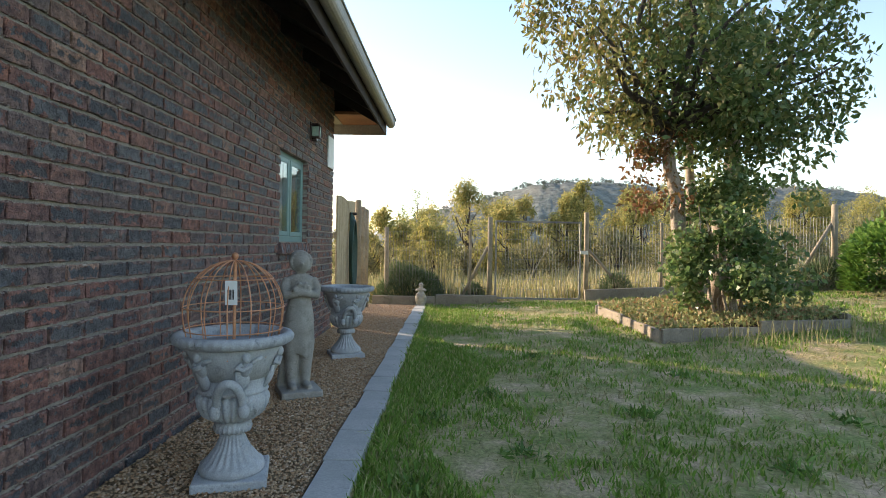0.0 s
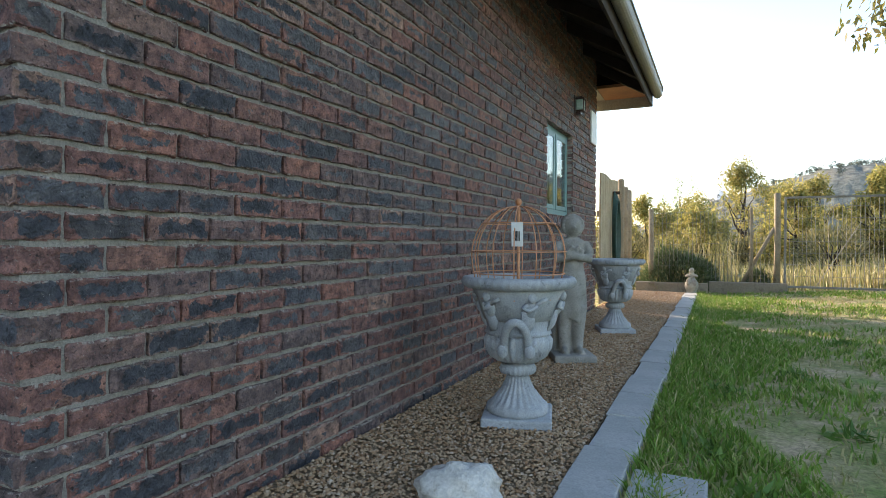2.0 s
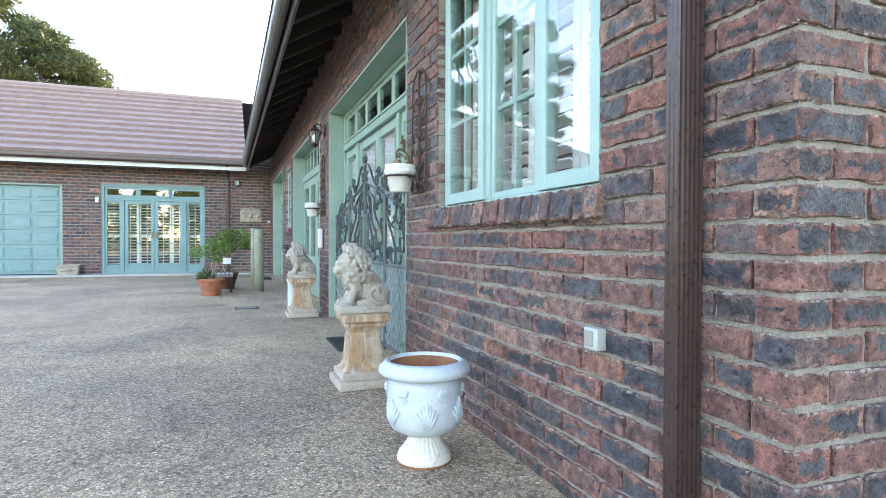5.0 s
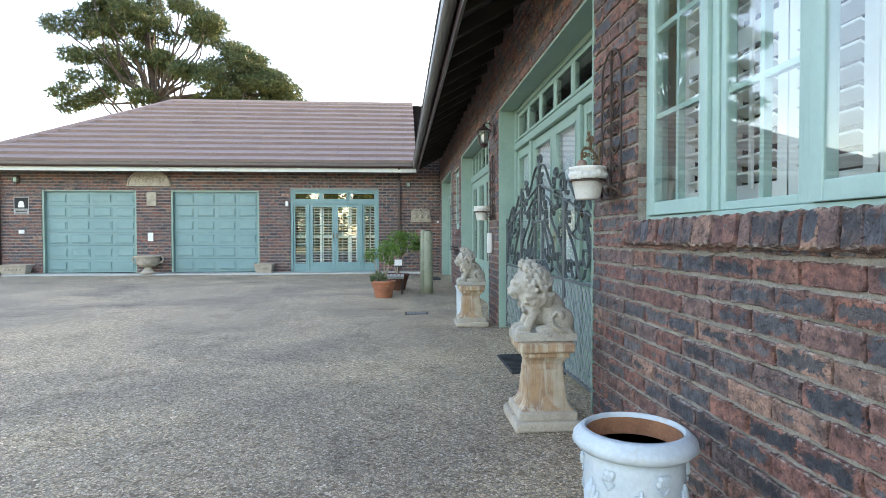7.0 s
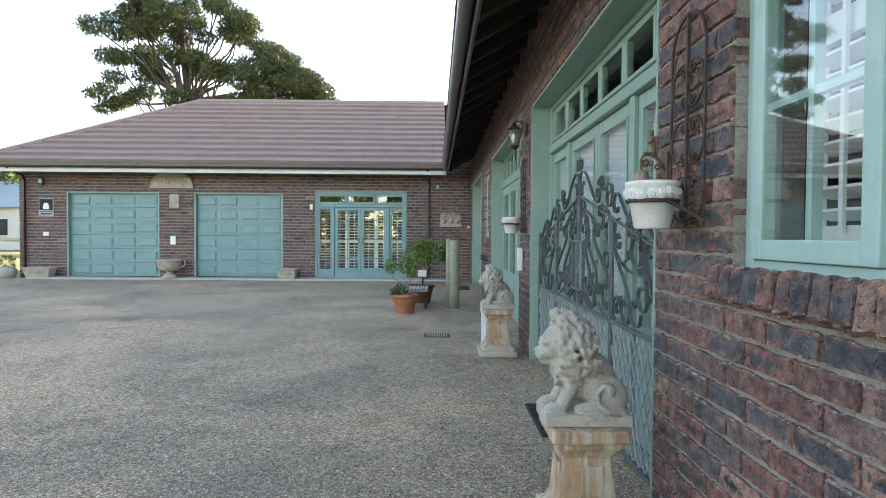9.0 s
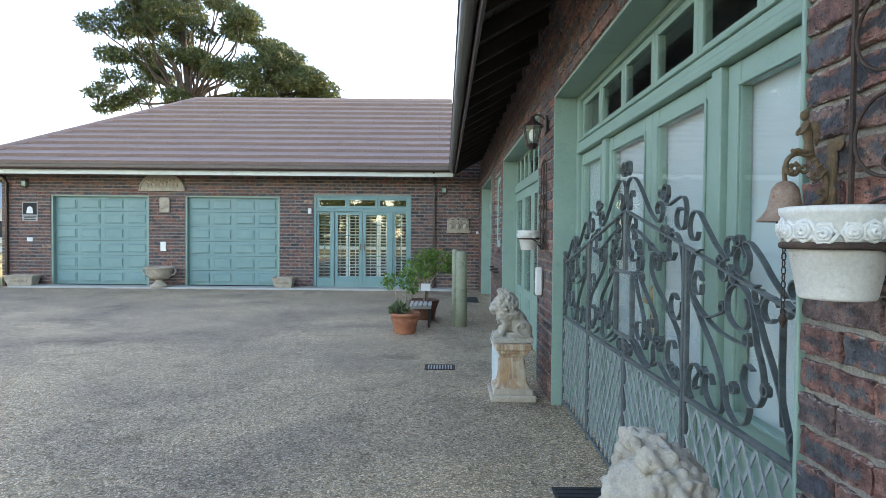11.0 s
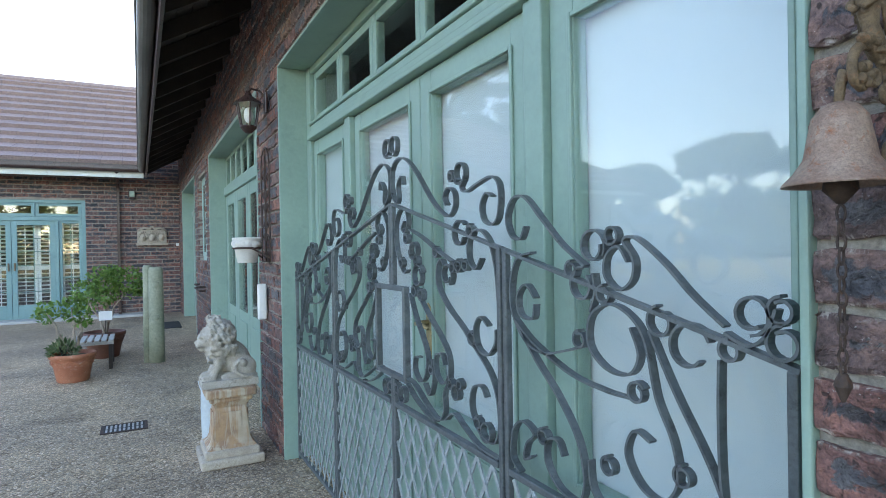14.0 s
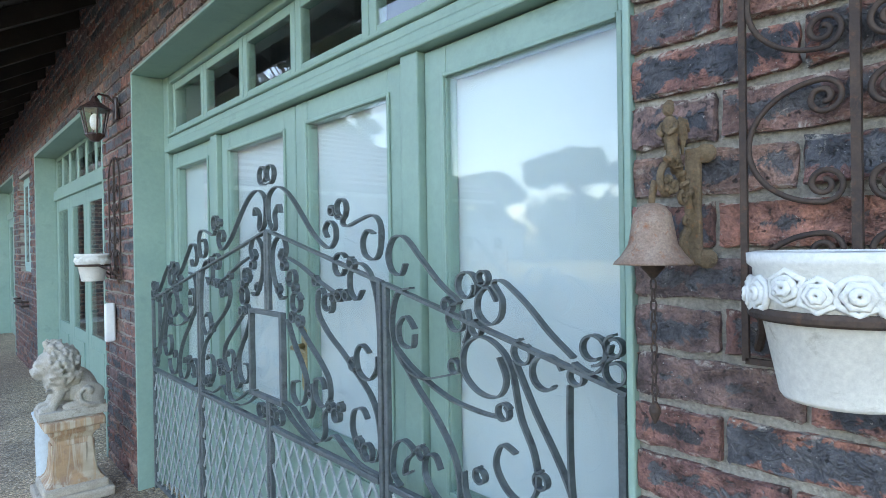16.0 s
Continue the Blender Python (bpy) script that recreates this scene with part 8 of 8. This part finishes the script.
def hill_top(t):
    return 67 * max(0.0, min(1.0, (t - 0.06) / 0.21)) ** 0.6 * (0.95 + 0.05 * math.sin(t * 21 + 0.6)) * (1.0 if t < 0.6 else max(0.5, 1 - (t - 0.6)))


# crest leaves greyed, so distance haze sits in their colour
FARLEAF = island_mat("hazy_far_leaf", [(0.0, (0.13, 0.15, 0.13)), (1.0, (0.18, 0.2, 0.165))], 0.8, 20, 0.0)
woods = []
for k in range(420):
    t = rng.uniform(0.08, 0.9)
    u = 1.0 - 0.75 * rng.random() ** 2.2
    if noise.noise((t * 34, u * 5, 2.0)) < -0.12:
        continue
    h = rng.uniform(1.5, 4.0)
    x, y, z = -120 + 740 * t, 420 + 160 * u, -2 + hill_top(t) * (1 - (1 - u) ** 2)
    for j in range(3):
        woods.append(((x + rng.uniform(-3, 3), y + rng.uniform(-3, 3), z + h * rng.uniform(0.3, 1.1)), rng.uniform(1.0, 2.0)))
tagged(leaf_mesh("far_woods", clump_points(woods, 16, 71, 1.1), 1.0, 0.6, FARLEAF, None, 0.0, 72), "trees along the crest of the far hill, haze painted into their leaves", "woods", "", "stuff")
ridge("backdrop_hill", 420, -120, 620, hill_top, HILL, "wooded hill on the horizon, haze painted into its colour", 160, 3, 2.6)
ridge("backdrop_mountain", 3300, -1500, 4200, lambda t: 90 + 120 * max(0.0, min(1.0, (t - 0.215) / 0.035)) + 105 * math.exp(-((t - 0.264) / 0.013) ** 2), MOUNTAIN, "far mountains paled by haze painted into their colour", 500, 9)

# ---- behind the garage wing and across the yard ----
def big_tree(name, x, y, clumps, trunk_top, material, label, leaf=(0.5, 0.12), per=260, seed=1, flat=0.8, r=0.35):
    rng = random.Random(seed)
    ob = thing(name, pose(x, y, 0), label, "tree")
    leaf_mesh("crown", clump_points(clumps, per, seed, flat), leaf[0], leaf[1], material, ob, -0.3, seed)
    bm = bmesh.new()
    pts = limb(bm, (0, 0, 0), trunk_top, r, r * 0.4, rng, 0.06)
    part("trunk", bm, BARK_DARK, ob, smooth=True)
    for k in range(0, len(clumps), 2):
        bm = bmesh.new()
        limb(bm, pts[min(len(pts) - 1, 2 + k % 4)], clumps[k][0], r * 0.22, 0.025, rng, 0.1)
        part("branch", bm, BARK_DARK, ob, smooth=True)
    return ob


rng = random.Random(5)
cyp = []
for k in range(105):
    u = rng.random()
    ylat = -4.9 + 10.6 * u
    top = 13.8 - 5.2 * max(0.0, (u - 0.35) / 0.65) ** 1.25
    bot = 8.6 if 0.12 < u < 0.3 else 7.0
    z = bot + (top - bot) * rng.random() ** 0.7
    cyp.append(((rng.uniform(-1.8, 1.8), ylat + rng.uniform(-0.3, 0.3), z), rng.uniform(0.5, 0.9)))
for k in range(5):
    cyp.append(((0, -5.0 + 0.5 * k, 7.5 + 0.2 * k), 0.6))
big_tree("cypress_tree", -30.0, -12.6, cyp, (0, -1.2, 11.5), LEAF_PINE, "large dark wind-shaped cypress behind the garage wing", (0.24, 0.065), 1300, 61, 0.55)


def umbrella(x, y, h, w, seed):
    rng = random.Random(seed)
    cl = []
    for k in range(44):
        a, q = rng.uniform(0, 6.28), rng.random() ** 0.5
        cl.append(((math.cos(a) * q * w, math.sin(a) * q * w, h - 0.5 - 0.22 * w * q * q + rng.uniform(-1.2, 0.4)), rng.uniform(0.8, 1.3)))
    big_tree("umbrella_pine", x, y, cl, (0.3, 0, h - 1.6), LEAF_PINE, "dark umbrella pine across the yard", (0.5, 0.2), 240, seed, 0.7)


umbrella(-33, -42, 9.5, 4.2, 71)
umbrella(-42, -40, 8.0, 3.4, 72)
umbrella(-10, -46, 9.0, 4.0, 73)
# trees near (28, -4) are unseen, added to dim what the wing doors mirror
for k, (x, y, h, w) in enumerate(((-24, -40, 6.0, 3.2), (-17, -42, 5.5, 3.0), (-46, -34, 6.2, 3.2), (-52, -28, 6.5, 3.4), (-4, -44, 5.2, 3.0), (4, -42, 6.0, 3.2), (12, -40, 6.2, 3.4), (-58, -20, 6.0, 3.0), (-29, -46, 6.6, 3.4), (20, -34, 6.0, 3.2), (26, -24, 6.4, 3.2), (30, -12, 6.2, 3.0), (-36, -50, 5.0, 4.0), (-20, -50, 5.2, 4.0), (-45, -44, 5.0, 4.0), (-55, -36, 5.2, 4.0), (-12, -50, 5.0, 4.0), (-62, -28, 5.0, 4.0), (28, -4, 5.8, 3.0), (25, -8, 5.0, 2.6), (32, 3, 6.0, 3.2), (-35, -45, 5.0, 4.0), (-40, -47, 5.2, 4.0), (-29, -43, 4.6, 3.6), (-25, -46, 5.0, 3.6))):
    field_tree(x, y, h * 1.15, w * 1.2, 300 + k, LEAF_DARK, "yard_tree", "dark leafy tree set across the yard for the glass to mirror", (0.45, 0.22), 380, 0.08, 0.0)

# post-and-rail fence, lawn and a pale house past the wing's corner
rails = thing("rail_fence", pose(0, 0, 0), "pale timber post-and-rail fence past the garage", "fence")
for k in range(5):
    x, y = -18.2 - 1.0 * k, -13.2 - 1.9 * k
    part("post", tube(bmesh.new(), [(x, y, -0.05), (x, y, 1.15), (x, y, 1.18)], [0.075, 0.07, 0.04], 12), PALE_WOOD, rails, smooth=True)
for z in (0.45, 0.95):
    part("rail", tube(bmesh.new(), [(-17.2, -11.3, z), (-20.2, -17.0, z), (-22.8, -21.5, z)], 0.055, 10), PALE_WOOD, rails, smooth=True)
house = thing("neighbour_house", pose(-44, -34, 0), "low white house with a grey-green metal roof beyond the lawn", "house")
part("wall", boxes((-4, 4, -9, 9, 0, 3.0)), PLASTER, house)
bm = bmesh.new()
v = [bm.verts.new(q) for q in ((4.6, -9.6, 2.9), (4.6, 9.6, 2.9), (0, 9.6, 5.0), (0, -9.6, 5.0), (-4.6, 9.6, 2.9), (-4.6, -9.6, 2.9))]
for q in ((0, 1, 2, 3), (3, 2, 4, 5), (0, 3, 5), (1, 4, 2)):
    bm.faces.new([v[i] for i in q])
METALROOF = weathered("metal_roof", (0.3, 0.37, 0.37), (0.36, 0.43, 0.43), None, 0.6, 8, 0.5, bump=0.1)
part("roof", bm, METALROOF, house)
# windows painted near-black for the shade of the rooms behind
for y in (-6, -2, 3, 6.5):
    w = part("window", boxes((4.0, 4.05, y, y + 1.2, 1.0, 2.1)), ROOM_SHADE, house)
    part("window_frame", boxes((4.05, 4.08, y - 0.06, y, 0.94, 2.16), (4.05, 4.08, y + 1.2, y + 1.26, 0.94, 2.16), (4.05, 4.08, y, y + 1.2, 2.1, 2.16), (4.05, 4.08, y, y + 1.2, 0.94, 1.0)), WHITE, w)
goose = thing("white_planter", pose(-15.6, -12.0, 0), "pale stone pot with a small plant at the wing's corner", "planter")
part("body", lathe([(0.16, 0.0), (0.2, 0.06), (0.22, 0.18), (0.17, 0.28), (0.12, 0.3)], 24), LIONSTONE, goose, smooth=True)
leaf_mesh("leaves", clump_points([((0, 0, 0.42), 0.16)], 5000, 9), 0.09, 0.04, LEAF_BRIGHT, goose, -0.5, 9)

# shrubs in the courtyard pots
for nm, x, y, z0, cl, lab in (("potted_shrub", -9.25, -1.37, 0.26, [((0.0, 0.0, 0.46), 0.12), ((0.1, -0.2, 0.44), 0.11), ((-0.1, 0.14, 0.52), 0.12), ((0.05, 0.1, 0.36), 0.09)], "thin green shrub on bare stems in a terracotta pot"), ("potted_shrub", -10.6, -1.16, 0.28, [((0.0, 0.0, 0.62), 0.2), ((0.05, 0.27, 0.62), 0.2), ((0.0, -0.2, 0.52), 0.15), ((-0.1, 0.1, 0.72), 0.14), ((0.1, 0.05, 0.46), 0.12), ((0, 0.4, 0.54), 0.11)], "bushy green shrub in a brown pot")):
    ob = thing(nm, pose(x, y, z0), lab, "plant", "potted shrubs")
    leaf_mesh("foliage", clump_points(cl, 9000, 14), 0.055, 0.032, LEAF_BRIGHT, ob, -0.2, 15)
    rr = random.Random(2)
    for c, r in cl[:4]:
        bm = bmesh.new()
        limb(bm, (rr.uniform(-0.03, 0.03), rr.uniform(-0.03, 0.03), 0.0), c, 0.016, 0.006, rr, 0.08)
        part("stem", bm, BARK, ob, smooth=True)
bush("succulent", -9.25, -1.45, 0.13, 0.14, LAVENDER, "small grey succulent in the terracotta pot", 300, (0.07, 0.02), 0.6, 58, "plant").location.z = 0.26

# ---- bricks, laid last ----
BL, BH, BD = PITCH - 0.01, GAUGE - 0.0145, 0.1


def brick_shape(seed, us, ws, rough):
    """Front at y = 0 with worn arrises, back at y = BD; x 0..1 and z 0..1 are scaled to the piece."""
    rng = random.Random(seed)
    verts, faces, uvs = [], [], []
    nu, nw = len(us), len(ws)
    for i, u in enumerate(us):
        for j, w in enumerate(ws):
            rim = i in (0, nu - 1) or j in (0, nw - 1)
            du = rng.uniform(-rough, rough) * (1.0 if 0 < j < nw - 1 or rim else 0.4)
            cu, cw = (0.008 if i == 0 else -0.008), (0.05 if j == 0 else -0.05)
            corner = i in (0, nu - 1) and j in (0, nw - 1)
            verts.append(((cu if corner else 0.0) + u + du * 0.35 * (0.5 if i in (0, nu - 1) else 1), (rng.choice((0.0008, 0.002, 0.004, 0.0075)) if rim else rng.uniform(-0.003, 0.0024)), w + (cw if corner else 0.0) + rng.uniform(-rough, rough) * (1.0 if rim else 0.5)))
            uvs.append((u, w))
    for i in range(nu - 1):
        for j in range(nw - 1):
            faces.append((i * nw + j, (i + 1) * nw + j, (i + 1) * nw + j + 1, i * nw + j + 1))
    ring = [i * nw for i in range(nu)] + [(nu - 1) * nw + j for j in range(1, nw)] + [i * nw + nw - 1 for i in range(nu - 2, -1, -1)] + [j for j in range(nw - 2, 0, -1)]
    base = len(verts)
    for k in ring:
        x, y, z = verts[k]
        verts.append((x, BD, z))
        uvs.append(uvs[k])
    m = len(ring)
    for k in range(m):
        faces.append((ring[(k + 1) % m], ring[k], base + k, base + (k + 1) % m))
    return verts, faces, uvs


def brick_mesh(verts, faces, uvs, name="brick"):
    me = bpy.data.meshes.new(name)
    me.from_pydata(verts, [], faces)
    lay = me.uv_layers.new(name="UVMap")
    idx = np.empty(len(me.loops), dtype=np.int32)
    me.loops.foreach_get("vertex_index", idx)
    lay.data.foreach_set("uv", np.array(uvs, dtype=np.float32)[idx].ravel())
    me.materials.append(BRICK)
    return me


FINE = [brick_shape(s, (0, 0.02, 0.16, 0.34, 0.52, 0.7, 0.86, 0.98, 1), (0, 0.07, 0.35, 0.65, 0.93, 1), 0.055) for s in range(12)]
COARSE = [brick_shape(40 + s, (0, 0.03, 0.97, 1), (0, 0.1, 0.9, 1), 0.03) for s in range(12)]


def lay_courses(length, holes, top, offset, alt):
    """Pieces (from, width, course foot) in stretcher bond round the openings."""
    rng = random.Random(int(length * 100))
    out = []
    k = -2
    while True:
        z = 0.053 + k * GAUGE + 0.006
        if z > top:
            return out
        zc = z + BH / 2
        gaps = sorted((h[0], h[1]) for h in holes if h[2] - 0.02 < zc < h[3] + 0.02)
        runs, a = [], 0.0
        for g0, g1 in gaps:
            runs.append((a, g0))
            a = g1
        runs.append((a, length))
        odd = (k + alt) % 2
        for n, (a, b) in enumerate(runs):
            x = a
            lead = 0.004 if n == 0 and odd else 0.0
            first = BL if odd else 0.106
            if n == 0 and odd == 0:
                first = 0.106
            while x < b - 0.02:
                w = first if x == a else BL
                w = min(w + rng.uniform(-0.004, 0.004), b - x)
                if b - x - w < 0.05:
                    w = b - x
                out.append((x + (lead if x == a else 0.0), w - (lead if x == a else 0.0), z))
                x += w + 0.01
        k += 1


def wall_pose(which, u, d, z, width):
    """The brick's unit box, x along the wall seen from outside, y into it."""
    s = Matrix.Diagonal((width, 1, BH, 1))
    if which == "front":
        return Matrix.Translation((-u - width, d, z)) @ s
    if which == "side":
        return Matrix.Translation((-d, u, z)) @ Matrix.Rotation(radians(90), 4, "Z") @ s
    return Matrix.Translation((WING_X - d, -u - width, z)) @ Matrix.Rotation(radians(90), 4, "Z") @ s


def lay_wall(ob, which, length, holes, alt, near, top=3.2):
    rng = random.Random(9)
    fine = [brick_mesh(*f) for f in FINE] if near else []
    pieces = lay_courses(length, holes, top, 0.0, alt)
    joined, count = [[], [], []], 0
    pieces.sort(key=lambda q: near(q) if near else 0)
    for u, w, z in pieces:
        d = rng.uniform(-0.005, 0.003)
        m = wall_pose(which, u, d, z, w)
        if near and count < 300:
            b = new("brick", fine[rng.randrange(12)])
            b.parent = ob
            b.matrix_world = m
            count += 1
            continue
        v, f, t = (FINE if near and count < 1500 else COARSE)[rng.randrange(12)]
        count += 1
        o = len(joined[0])
        joined[0] += [tuple(m @ Vector(p)) for p in v]
        joined[1] += [tuple(i + o for i in q) for q in f]
        joined[2] += t
    rest = new("brickwork", brick_mesh(*joined, name="brickwork"))
    rest.parent = ob
    tagged(rest, "flashed red and blue-grey face bricks in stretcher bond", kind="stuff")


lay_wall(wall_front, "front", FRONT_L, FRONT_OPEN, 1, lambda q: abs(q[0] - 1.3) + (10 if q[2] > 2.0 else 0))
lay_wall(wall_side, "side", SIDE_L, SIDE_OPEN, 0, lambda q: abs(q[0]) + (10 if q[2] > 2.0 else 0))
lay_wall(wall_wing, "wing", WING_S, WING_OPEN, 0, None)

# brick-on-edge sills
def sill(nm, which, u0, u1, z, n, label):
    ob = structure(new(nm), label, "sill")
    part("mortar_bed", boxes(on_wall(which, u0 + 0.02, u1 - 0.02, 0.0, 0.12, z - 0.1, z - 0.03)), MORTAR, ob)
    meshes = [brick_mesh(*brick_shape(80 + s, (0, 0.025, 0.3, 0.7, 0.975, 1), (0, 0.08, 0.5, 0.92, 1), 0.016)) for s in range(4)]
    rng = random.Random(3)
    w = (u1 - u0) / n
    for k in range(n):
        u = u0 + k * w
        lean = -12 + rng.uniform(-2.5, 2.5)
        b = new("brick", meshes[k % 4])
        b.parent = ob
        turn = Matrix.Rotation(radians(lean if which == "front" else -lean), 4, "Y")
        tip = Matrix.Rotation(radians(-14), 4, "X")
        s = Matrix.Diagonal((w - 0.011, 1.6, 0.105, 1))
        if which == "front":
            b.matrix_world = Matrix.Translation((-u - w, -0.045 + rng.uniform(-0.004, 0.004), z - 0.095)) @ tip @ turn @ s
        else:
            b.matrix_world = Matrix.Translation((0.045, u, z - 0.095)) @ Matrix.Rotation(radians(90), 4, "Z") @ tip @ turn @ s


sill("sill_front", "front", 0.64, 2.3, 1.07, 23, "sloping brick-on-edge sill under the front window")
sill("sill_side", "side", 4.48, 5.6, 1.13, 15, "sloping brick-on-edge sill under the side window")
sill("sill_far", "front", 10.3, 11.45, 1.13, 15, "sloping brick-on-edge sill under the far window")
